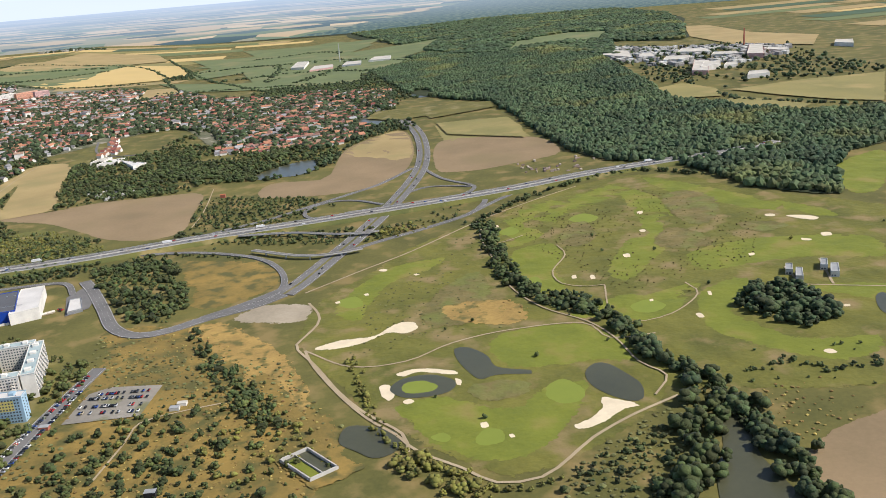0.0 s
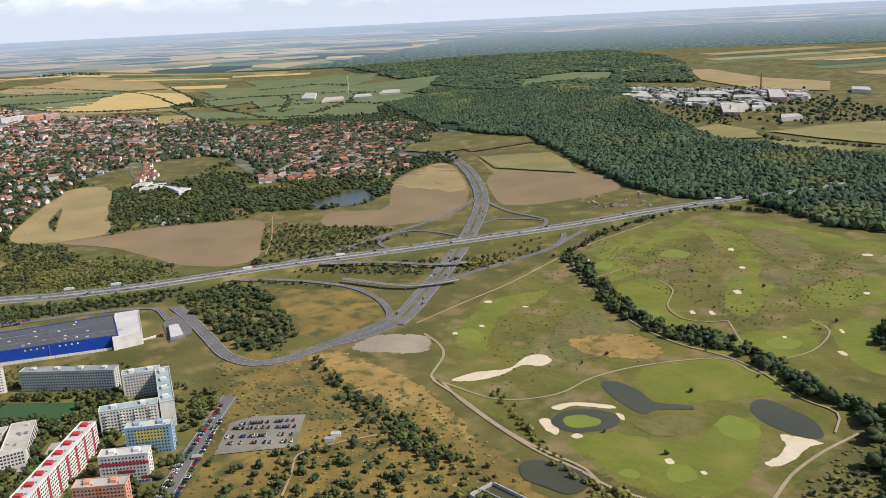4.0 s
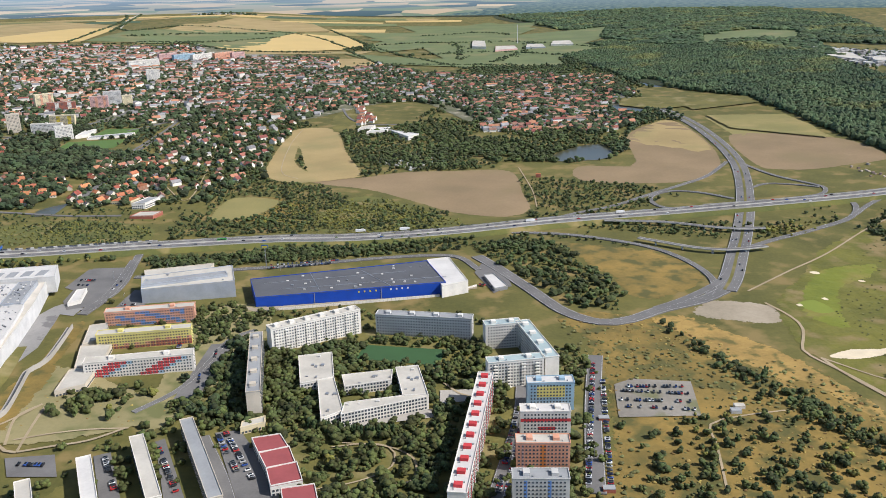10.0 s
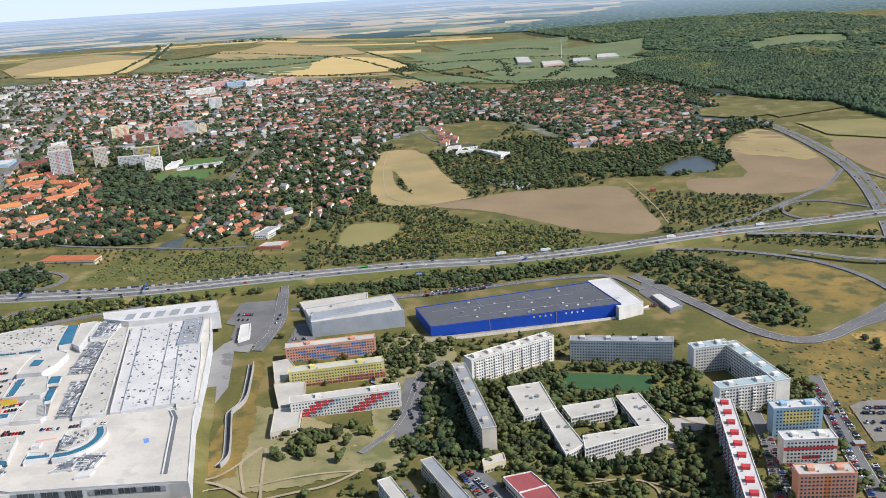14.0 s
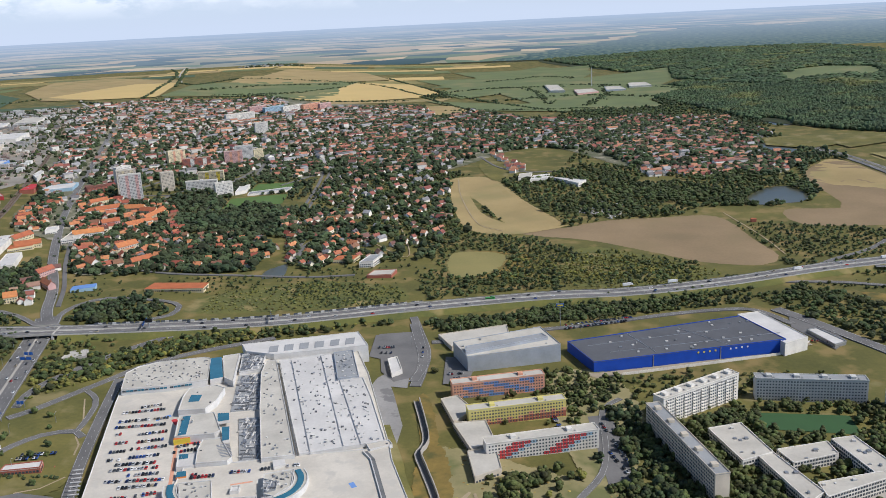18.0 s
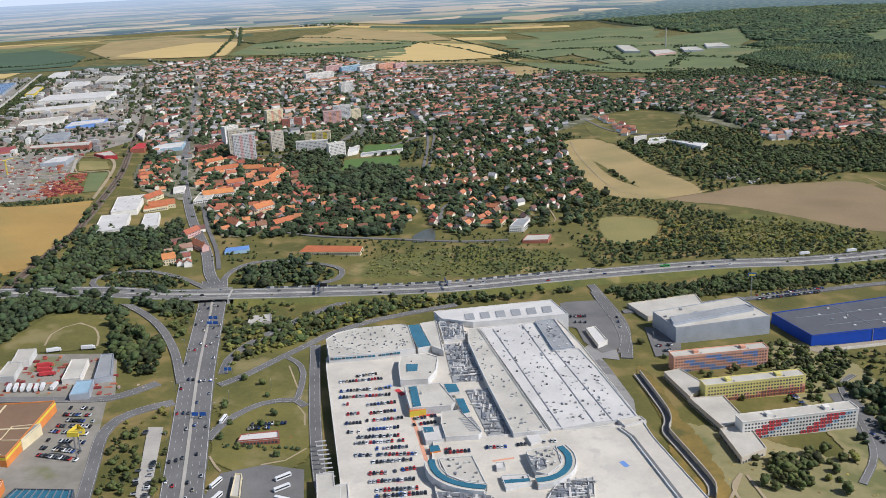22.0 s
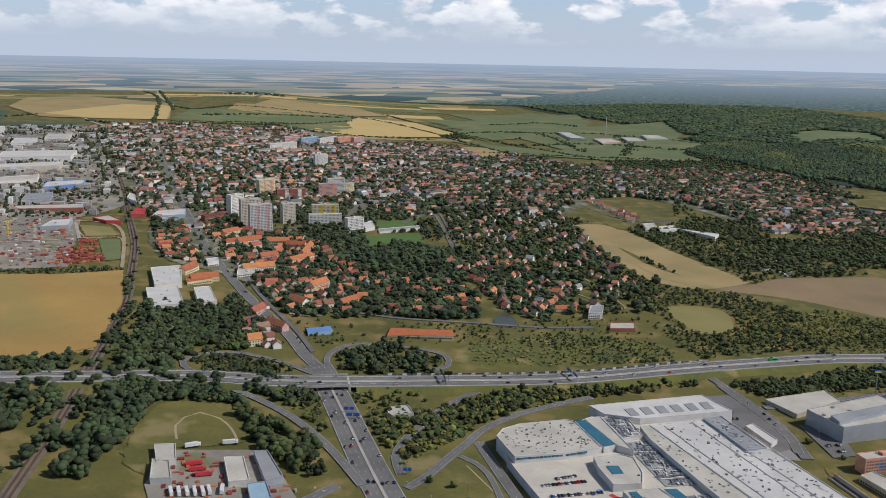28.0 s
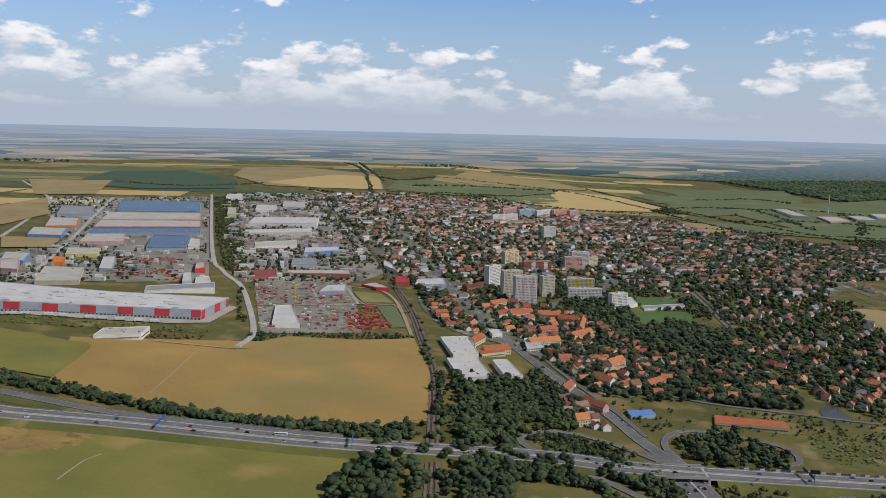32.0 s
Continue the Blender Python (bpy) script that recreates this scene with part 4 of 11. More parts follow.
# the motorway lies on a low bank and crosses the other roads on bridges
def motorway(line, lift, wide, label, openings=()):
    take_line(line, wide + 6)
    side = sideways(line)
    n = len(line)
    z = rise(line[:, 0], line[:, 1])
    # bank
    rows = [np.c_[line + side * w, z + h] for w, h in ((-wide / 2 - 7, 0.02), (-wide / 2 - 0.6, lift - 0.5), (wide / 2 + 0.6, lift - 0.5), (wide / 2 + 7, 0.02))]
    k = np.arange(n - 1)
    away = np.min([np.hypot(*(line - p).T) / w for p, w in openings], axis=0)
    k = k[(away[:-1] > 1) & (away[1:] > 1)]
    f = np.vstack([np.c_[k + o * n, k + o * n + 1, k + (o + 1) * n + 1, k + (o + 1) * n][:, ::-1] for o in range(3)])
    tagged(part("embankment", link_mesh("embankment", np.vstack(rows), f, SCRUB), SCRUB), "grassy motorway embankment", "embankment", kind="structure")
    ob = tagged(part("motorway", ribbon_mesh("motorway", line, -wide / 2, wide / 2, lift, CONCRETE, 0.7), CONCRETE), label, "motorway", kind="structure")
    for s in (-1, 1):
        part("carriageway", ribbon_mesh("carriageway", line, s * wide * 0.06, s * wide * 0.44, lift + 0.05, ASPHALT), ASPHALT, ob, "grey asphalt carriageway")
        for w in (0.075, 0.42):
            part("edge_line", ribbon_mesh("edge_line", line, s * wide * w - 0.1, s * wide * w + 0.1, lift + 0.09, PAINT), PAINT, ob)
        part("lane_line", dashes_mesh("lane_line", line, s * wide * 0.25, 0.22, 4, 8, lift + 0.09, PAINT), PAINT, ob)
        part("guard_rail", ribbon_mesh("guard_rail", line, s * wide * 0.475 - 0.08, s * wide * 0.475 + 0.08, lift + 0.75, STEEL, 0.35), STEEL, ob, "galvanised guard rail")
    part("median_barrier", ribbon_mesh("median_barrier", line, -0.25, 0.25, lift + 0.7, CONCRETE, 0.7), CONCRETE, ob, "low concrete median barrier")


CROSSINGS = [([(-915, 738)][0], 17), ([(-46.5, 906.2)][0], 22), ([(-615.8, 780.5)][0], 11)]
motorway(D0, 4.0, 21.0, "grey dual carriageway motorway on a low embankment", CROSSINGS)
# bridges: abutments, piers and pale parapets
for (px, py), w in CROSSINGS:
    i = int(np.argmin(np.hypot(D0[:, 0] - px, D0[:, 1] - py)))
    near = D0[max(0, i - 3) : i + 4]
    yaw = math.degrees(math.atan2(*(near[-1] - near[0])[::-1]))
    z = rise(*D0[i])
    br = thing("motorway_bridge", *D0[i], yaw, z=z, label="concrete motorway bridge over a road", category="bridge", kind="structure")
    for s in (-1, 1):
        boxes("abutment", [(s * w - 0.8, s * w + 0.8, -10.6, 10.6, -1, 3.28)], CONCRETE, br, "concrete abutment")
        boxes("parapet", [(-w, w, s * 10.55 - 0.2, s * 10.55 + 0.2, 3.2, 5.0)], PAVING, br, "pale bridge parapet")
    for x in (-w * 0.33, w * 0.33):
        for y in (-8, -3, 3, 8):
            boxes("pier", [(x - 0.4, x + 0.4, y - 0.5, y + 0.5, -1, 3.28)], CONCRETE, br)

# the slip road that leaves the motorway for the industrial estate, on its own low bank
def slip_bank(points, lift, wide, label):
    line = curve(points, 8.0)
    take_line(line, wide + 4)
    side, z, n = sideways(line), rise(line[:, 0], line[:, 1]), len(line)
    rows = [np.c_[line + side * w, z + h] for w, h in ((-wide / 2 - 6, 0.5), (-wide / 2 - 0.6, lift - 0.5), (wide / 2 + 0.6, lift - 0.5), (wide / 2 + 5, 0.1))]
    k = np.arange(n - 1)
    f = np.vstack([np.c_[k + o * n, k + o * n + 1, k + (o + 1) * n + 1, k + (o + 1) * n][:, ::-1] for o in range(3)])
    tagged(part("embankment", link_mesh("embankment", np.vstack(rows), f, SCRUB), SCRUB), "grassy slip road embankment", "embankment", kind="structure")
    ob = tagged(part("slip_road", ribbon_mesh("slip_road", line, -wide / 2, wide / 2, lift, ASPHALT, 0.7), ASPHALT), label, "road", kind="structure")
    for w in (-0.44, 0.44):
        part("edge_line", ribbon_mesh("edge_line", line, wide * w - 0.1, wide * w + 0.1, lift + 0.05, PAINT), PAINT, ob)
    part("guard_rail", ribbon_mesh("guard_rail", line, wide * 0.48 - 0.08, wide * 0.48 + 0.08, lift + 0.75, STEEL, 0.35), STEEL, ob, "galvanised guard rail")


slip_bank([(-1470, 716), (-1412, 706), (-1384, 703.7), (-1357, 701.1), (-1330, 698.3), (-1304, 696.5), (-1272, 697.4), (-1245, 700.4), (-1211, 704.5), (-1181, 707.5), (-1140, 712)], 3.2, 8.5, "grey slip road beside the motorway")
# the second motorway runs under the first and ends in a bend by the furniture store
D1 = road([(-179, 2008), (-118, 1857), (-47, 1667), (-6, 1529), (14.6, 1402.9), (19.4, 1277.3), (13.8, 1162.9), (-1.9, 1069.0), (-30.6, 953.7), (-59.0, 860.3), (-82.8, 790.9), (-103.7, 731.2), (-117.2, 701.0)], 19, "dual carriageway motorway climbing from the interchange", lanes=6, name="motorway")
tagged(part("median", ribbon_mesh("median", D1, -1.3, 1.3, 1.05, LAWN), LAWN), "grassy median strip with crash barrier", "median", kind="structure")
road([(-117.2, 701.0), (-138.4, 681.0), (-173.8, 661.0), (-200.5, 640.9), (-223.2, 636.6), (-246.8, 657.4), (-269.0, 703.1), (-294.2, 754.8), (-312.6, 787.3)], 11, "two-way link road bending past the furniture store", lanes=3)
road([(-87.8, 780.3), (-105.8, 736.2), (-123.8, 710.6), (-151.9, 682.0), (-178.1, 661.6)], 7, "slip road joining the link road", lift=1.0)
# loops and slip roads of the interchange
road([(-280.3, 860.9), (-229.8, 853.5), (-184.8, 833.5), (-152.2, 808.9), (-131.7, 775.8), (-121.7, 742.3), (-121.3, 715.7), (-131.4, 691.5)], 6, "curved slip road loop", lanes=2)
road([(-37.6, 975.7), (-67.3, 1004.7), (-96.5, 1012.4), (-118.8, 996.8), (-125.9, 973.0), (-118.5, 946.9), (-91.4, 933.3), (-66.4, 938.9)], 5, "small slip road loop on the grass")
road([(0.6, 1149.7), (-40.1, 1080.4), (-78.1, 1040.8), (-126.6, 996.1), (-164.9, 957.7), (-212.4, 926.4), (-245.4, 898.5)], 5, "slip road down to the motorway")
road([(15.6, 1137.9), (36.7, 1072.3), (66.6, 1026.9), (71.5, 1008.2), (58.1, 985.0), (19.5, 970.1), (-14.1, 959.2)], 5, "slip road loop beside the motorway")
road([(-5.7, 1020.4), (17.0, 1036.4), (49.4, 1026.5), (67.5, 1015.1)], 4, "slip road link")
road([(-78.5, 798.7), (-43.1, 827.2), (6.5, 858.5), (54.8, 895.1), (76.2, 935.9), (76.9, 960.9)], 6, "slip road running beside the golf course")
road([(54.8, 895.1), (114.6, 962.2), (189.1, 991.5), (268.7, 1005.6)], 5, "service road beside the motorway")
for spec in ([(-186.8, 889.5), (-129.1, 881.2), (-78.8, 859.3), (-39.4, 856.0)], [(-162.8, 830.8), (-115.2, 799.1), (-84.0, 794.1), (-54.2, 801.7)]):
    ln = curve(spec, 8)
    ob = tagged(part("overpass", ribbon_mesh("overpass", ln, -2.6, 2.6, 4.2, CONCRETE, 0.8), CONCRETE), "narrow concrete overpass across the motorway", "bridge", kind="structure")
    part("road_surface", ribbon_mesh("road_surface", ln, -1.9, 1.9, 4.25, ASPHALT), ASPHALT, ob, "grey asphalt surface")
    for q in range(2, len(ln) - 1, 3):
        x, y = ln[q]
        z = rise(x, y)
        boxes("pier", [(x - 0.6, x + 0.6, y - 1.6, y + 1.6, z - 0.5, z + 3.5)], CONCRETE, ob, "concrete pier")
# town entrance road under the motorway, and its junction
road([(-832.2, 440.5), (-852.4, 510.4), (-876.2, 592.4), (-900, 685), (-915, 742), (-924, 771)], 21, "broad many-lane road under the motorway", lanes=6)
take_line(road([(-922, 764), (-935, 790), (-952, 835), (-971, 877), (-1003, 943), (-1041, 1032), (-1084, 1139), (-1130, 1270), (-1184, 1434), (-1252, 1644), (-1346, 1932), (-1458, 2276)], 10, "four-lane road into the town", lanes=4), 26)
road([(-812.3, 644.0), (-800.0, 584.7), (-787.6, 529.5), (-774.4, 479.3), (-763.1, 447.0)], 7, "shaded service road along the mall wall", lanes=2)
road([(-994, 545), (-956, 550), (-918.2, 554.7), (-896.1, 577.9)], 7, "street behind the furniture market", lanes=2)
patch("forecourt", [(-1022, 536), (-916.5, 550.6), (-893.6, 483.0), (-880.5, 435.6), (-954.2, 427.6)], YARD, "paved forecourt of the retail stores", "yard", smooth=False)
MAIN = curve([(-832.2, 440.5), (-852.4, 510.4), (-876.2, 592.4), (-900, 685), (-915, 742)], 10)
tagged(part("traffic_island", ribbon_mesh("traffic_island", MAIN, -0.9, 0.9, 1.15, PAVING, 0.4), PAVING), "long raised traffic island with concrete barrier", "traffic island", kind="structure")
road([(-882.1, 579.6), (-905, 628), (-932, 670), (-959, 698), (-983, 716), (-1004, 723)], 6, "curving slip road up to the motorway", lanes=2)
road([(-860.7, 594.1), (-863.8, 615.2), (-859.4, 638.7), (-844, 673), (-825, 706), (-804, 732), (-779, 748)], 6, "curving slip road down from the motorway", lanes=2)
road([(-858.1, 578.4), (-847.6, 591.5), (-832.3, 618.8), (-818.3, 643.4), (-806.3, 664.5), (-781.7, 690.4), (-746.3, 714.3), (-721.4, 728.5)], 6, "access road curving round the mall", lanes=2)
road([(-924, 750), (-954, 774), (-988, 788), (-1013, 779), (-1023, 763), (-1013, 744), (-991, 736)], 5, "slip road loop round a wooded island")
road([(-913, 751), (-918, 786), (-912, 810), (-896, 826), (-866, 824), (-840, 819), (-824, 806), (-824, 783), (-837, 771)], 5, "slip road loop by the town")
road([(-819.7, 560.0), (-806.7, 561.4), (-810.4, 599.7), (-818.8, 615.8), (-825.6, 622.2)], 4, "short lane beside the mall")
road([(-842.6, 511.5), (-839.4, 533.8), (-825.4, 555.9), (-807.0, 562.8), (-799.0, 555.1)], 5, "lane past the drive-in restaurant")
road([(-882.2, 449.0), (-894.4, 488.5), (-901.2, 511.1), (-900.4, 530.4), (-890.8, 543.7), (-877.1, 553.8)], 7, "side road curving off the main road", lanes=2)
road([(-613.0, 762.4), (-607.1, 726.2), (-601.8, 693.3), (-600.9, 663.2), (-603.7, 635.4)], 8, "road with traffic islands from the underpass", lanes=2)
patch("parking_lot", [(-642.0, 735.4), (-608.9, 743.9), (-605.9, 693.0), (-625.3, 681.2), (-642.1, 690.3)], ASPHALT, "half-empty asphalt car park behind the mall", "car park", smooth=False)
road([(-615.7, 782.1), (-607.2, 740.6), (-599.7, 700.5), (-600.0, 670.5), (-605.4, 643.0)], 7, "road through the motorway underpass")
road([(-310.5, 750.3), (-330.2, 785.5), (-364.1, 787.5), (-413.3, 775.9), (-470.8, 756.3), (-517.7, 744.1), (-571.5, 724.3), (-596.6, 719.5)], 6, "road behind the furniture store", lanes=2)
road([(-232.6, 578.5), (-239.6, 529.0), (-245.4, 480.3), (-251.2, 417.7)], 10, "street lined with parked cars")
road([(-508.4, 489.6), (-493.0, 516.1), (-486.7, 545.6), (-481.7, 596.2), (-467.9, 614.3)], 4, "estate street beside the blocks")
road([(-282.4, 533.3), (-285.6, 492.6), (-293.8, 446.9), (-303.0, 399.1)], 8, "estate street between the blocks")
road([(-460.6, 463.9), (-439.9, 426.1), (-424.9, 393.9)], 9, "car park strip between low blocks")
patch("parking_lot", [(-226.0, 536.8), (-214.2, 544.8), (-178.6, 541.2), (-182.0, 497.8), (-229.2, 495.0)], YARD, "worn car park in the dry grass", "car park", smooth=False)
# tracks and footpaths
for spec, w in (
    ([(-93.7, 674.0), (-83.7, 647.4), (-82.6, 624.1), (-94.5, 589.1), (-92.6, 578.9), (-77.6, 548.6), (-58.8, 504.3), (-41.2, 472.5), (-19.4, 443.1), (-16.1, 421.9)], 3.2),
    ([(-87.2, 576.2), (-78.7, 547.5), (-58.5, 500.6), (-39.7, 465.3), (-23.1, 442.9), (-10.8, 421.6), (12.2, 399.7), (28.0, 383.1), (50.9, 383.8), (68.2, 399.4), (83.9, 416.6), (110.5, 436.2), (141.5, 453.1)], 3.2),
    ([(68.8, 846.2), (59.7, 809.9), (66.1, 721.0), (70.8, 661.4), (88.0, 611.8), (114.6, 575.5), (126.6, 541.3), (131.7, 503.1), (142.7, 479.4), (129.1, 456.2)], 2.2),
    ([(-87.2, 576.2), (-53.4, 541.5), (-15.4, 541.3), (16.6, 563.7), (57.8, 576.0), (110.3, 574.6), (123.4, 544.1), (154.1, 543.1)], 2.4),
    ([(62.6, 852.9), (63.0, 799.2), (73.1, 782.5), (99.3, 798.4)], 2.0),
    ([(124.7, 757.7), (127.0, 728.1), (109.0, 688.1), (111.4, 657.6), (129.3, 644.9), (142.7, 644.4)], 2.0),
    ([(142.7, 644.4), (134.7, 591.6), (144.8, 566.5), (175.0, 573.4), (203.8, 604.6), (202.3, 630.5)], 2.0),
    ([(267.5, 603.5), (297.5, 590.1), (330.7, 575.5)], 2.6),
    ([(315.4, 646.1), (300.3, 591.5)], 3.0),
    ([(283.9, 638.5), (279.9, 605.3)], 3.0),
    ([(-99.2, 699.3), (-53.1, 744.7), (-6.7, 788.0), (58.7, 860.8), (118.9, 914.8), (183.7, 961.2)], 3.0),
    ([(-187.5, 419.7), (-181.7, 463.5), (-179.4, 488.0), (-159.4, 498.1), (-132.7, 505.0)], 2.2),
    ([(-1259, 1210), (-1221, 1147), (-1190, 1163), (-1146, 1025)], 3.0),
    ([(-591, 1400), (-585, 1280), (-562, 1119), (-532, 1077)], 2.0),
    ([(-262.4, 1140.2), (-251.1, 1024.0), (-249.9, 950.9)], 2.0),
    ([(-1273, 591), (-1274, 622), (-1270, 634)], 2.0),
    ([(-994.6, 627.1), (-1000.2, 647.1), (-997.6, 660.8), (-989.4, 669.0), (-975.9, 661.1), (-965.5, 645.4), (-959.4, 629.8)], 3.6),
    ([(-822.4, 610.1), (-812.3, 585.7), (-804.8, 566.8), (-803.9, 555.7), (-797.5, 545.7), (-794.5, 532.3)], 2.4),
    ([(-836.3, 495.6), (-830.2, 486.6), (-825.8, 481.6)], 2.0),
    ([(-787.7, 507.7), (-795.8, 494.9), (-807.4, 489.4)], 2.0),
    ([(-680, 1030), (-634, 976), (-673, 1204)], 2.2),
):
    road(spec, w * 0.62, "pale beaten dirt track", TRACK, 0.45 if spec[0][1] < 700 else 0.75, "dirt_track", edge=False, category="track")
# railway
RAIL = curve([(-1058, 540), (-1069, 643), (-1079, 716), (-1092, 813), (-1107, 906), (-1136, 1024), (-1170, 1151), (-1230, 1328), (-1290, 1507), (-1378, 1740), (-1507, 2061), (-1666, 2460)], 8)
take_line(RAIL, 40)
bed = tagged(part("railway", ribbon_mesh("railway", RAIL, -4.6, 4.6, 0.9, BALLAST, 0.9), BALLAST), "rusty double-track railway on brown ballast", "railway", kind="structure")
RUST = material("rusty_rail", (0.20, 0.11, 0.07), 0.6, None, 0.5, 2.0, 0.5, metal=0.4)
for w in (-2.2, -1.2, 1.2, 2.2):
    part("rail", ribbon_mesh("rail", RAIL, w - 0.09, w + 0.09, 1.15, RUST, 0.2), RUST, bed, "rust-brown rail")
for w in (-1.7, 1.7):
    part("sleepers", dashes_mesh("sleepers", RAIL, w, 1.7, 0.25, 0.4, 0.96, BARK), BARK, bed)
# estate and town streets
for spec in (
    [(-1288, 905), (-1293, 961), (-1340, 1076), (-1386, 1172), (-1437, 1244), (-1519, 1407), (-1906, 2341)],
    [(-1621, 1049), (-1643, 1149), (-1749, 1401), (-2085, 2164)],
    [(-1881, 1430), (-2029, 1751), (-2219, 2105), (-2611, 2603)],
    [(-1562, 2370), (-1682, 2557), (-1792, 2772)],
    [(-1660, 3339), (-1899, 4044), (-2203, 5119)],
):
    road(spec, 6, "straight grey estate street", CONCRETE, edge=False)
for spec in (
    [(-1038, 1068), (-988, 940), (-951, 857), (-930, 800)], [(-918, 1198), (-937, 1381), (-905, 1642), (-823, 2294)], [(-804, 1538), (-793, 1355), (-784, 1150)], [(-1082, 1278), (-980, 1295), (-904, 1305)],
    [(-1139, 1266), (-1131, 1598), (-1156, 2086), (-1148, 2485)], [(-755, 960), (-759, 1046), (-752, 1182), (-736, 1359)], [(-751, 963), (-751, 1029), (-713, 1106)], [(-831, 1615), (-805, 1415), (-794, 1224)],
    [(-1425, 2075), (-1262, 1992), (-1103, 2050), (-932, 2151)], [(-927, 1779), (-798, 1796), (-655, 1732), (-545, 1663)], [(-559, 1600), (-529, 1496), (-489, 1448), (-437, 1446)], [(-747, 2181), (-632, 1889), (-450, 1975), (-386, 1653)],
    [(-682, 904), (-730, 897), (-796, 902), (-863, 906), (-914, 920)],
):
    road(spec, 4, "narrow grey town street", ASPHALT, edge=False)
# car parks and lanes among the slab blocks
for spec, mat, words in (
    ([(-454.4, 469.0), (-441.6, 472.9), (-411.9, 427.1), (-396.5, 388.5), (-416.6, 387.4)], ASPHALT, "grey car park between slab blocks"),
    ([(-483.9, 457.8), (-479.8, 461.2), (-447.5, 399.7), (-458.1, 399.0)], ASPHALT, "narrow car park beside a slab block"),
    ([(-510.8, 441.1), (-503.5, 445.7), (-478.1, 397.8), (-488.7, 397.2)], ASPHALT, "narrow car park beside a slab block"),
    ([(-555.9, 436.4), (-531.7, 441.6), (-520.6, 420.7), (-545.6, 419.1)], ASPHALT, "small car park by the park"),
    ([(-492.2, 587.8), (-477.3, 591.4), (-475.9, 545.1), (-477.6, 501.8), (-490.9, 502.2)], ASPHALT, "shaded street with parked cars"),
    ([(-332.8, 525.8), (-312.8, 528.1), (-310.5, 513.9), (-332.0, 508.4)], PAVING, "paved yard beside the school"),
    ([(-393.7, 485.6), (-336.1, 502.0), (-334.4, 492.2), (-387.9, 476.2)], PAVING, "paved yard before the school"),
    ([(-639.6, 738.0), (-608.9, 743.9), (-605.9, 693.0), (-602.5, 653.6), (-619.0, 643.2), (-629.7, 661.0)], ASPHALT, "asphalt car park behind the mall"),
    ([(-307.7, 770.0), (-290.3, 761.9), (-283.7, 711.1), (-298.3, 694.8), (-314.3, 743.8)], ASPHALT, "store forecourt with parked cars"),
    ([(-499.0, 664.7), (-480.0, 657.2), (-335.0, 694.6), (-312.2, 712.9), (-311.0, 704.6), (-477.4, 647.2)], GRAVEL, "bare strip below the store wall"),
    ([(-584.7, 689.3), (-559.9, 685.8), (-567.8, 642.3), (-585.0, 638.5)], ASPHALT, "car park before the grey hall"),
):
    patch("parking_lot" if mat is ASPHALT else "yard", spec, mat, words, "car park" if mat is ASPHALT else "yard", smooth=False)
for spec, w in (([(-604.1, 458.6), (-586.7, 459.5), (-573.2, 454.2), (-559.3, 443.3), (-552.6, 442.0)], 2.6), ([(-590.6, 446.8), (-581.8, 452.0), (-573.2, 454.2)], 1.6), ([(-564.9, 496.3), (-570.2, 487.9), (-571.6, 475.9), (-562.5, 448.9)], 2.0), ([(-562.3, 495.0), (-558.2, 470.2), (-552.9, 443.6)], 2.0), ([(-560.7, 454.8), (-541.6, 463.6), (-524.0, 468.6), (-503.9, 471.3)], 1.8), ([(-597.5, 458.3), (-582.2, 464.0), (-573.0, 477.8), (-564.9, 496.3)], 2.2), ([(-552.5, 442.5), (-536.8, 449.6), (-520.3, 456.7), (-505.5, 471.3)], 2.4), ([(-622.3, 449.7), (-609.5, 443.5)], 1.4), ([(-387.5, 456.7), (-363.4, 460.8), (-342.8, 446.9), (-342.7, 425.1), (-362.8, 424.2)], 1.4), ([(-382.7, 461.4), (-356.7, 457.6), (-353.3, 438.9), (-368.5, 424.4), (-390.6, 415.5)], 1.3), ([(-331.2, 536.7), (-320.4, 521.5), (-309.9, 517.3)], 2.0)):
    road(spec, w * 0.8, "pale curving footpath in the park", TRACK, 0.85, "footpath", edge=False, category="path", step=5)

# streets through the town
for spec, w in (([(-1021, 1106), (-1008, 1239), (-980, 1352), (-914, 1457)], 5), ([(-1093, 1194), (-1068, 1310), (-1026, 1474), (-950, 1681), (-833, 1754)], 5), ([(-1208, 1531), (-1132, 1736), (-995, 1956), (-806, 2006)], 5), ([(-1026, 1474), (-1150, 1894), (-1257, 2442)], 5), ([(-914, 1457), (-963, 1829), (-1029, 2340)], 5), ([(-857, 1368), (-793, 1509), (-684, 1677)], 5)):
    road(spec, w, "grey town street between houses", lift=0.8, edge=False)


# ---- woods, hedges and scrub ----
def lump(seed, sub, squash=0.85, rough=0.28):
    bm = bmesh.new()
    bmesh.ops.create_icosphere(bm, subdivisions=sub, radius=1.0)
    for v in bm.verts:
        k = 1 + rough * noise.noise(v.co * 1.7 + Vector((seed * 3.1, seed, 0))) * 2 + 0.12 * noise.noise(v.co * 4.1 + Vector((seed, 7, 0)))
        v.co = Vector((v.co.x * k, v.co.y * k, v.co.z * k * squash))
    v, f = np.array([v.co for v in bm.verts]), np.array([[q.index for q in p.verts] for p in bm.faces])
    bm.free()
    return v, f


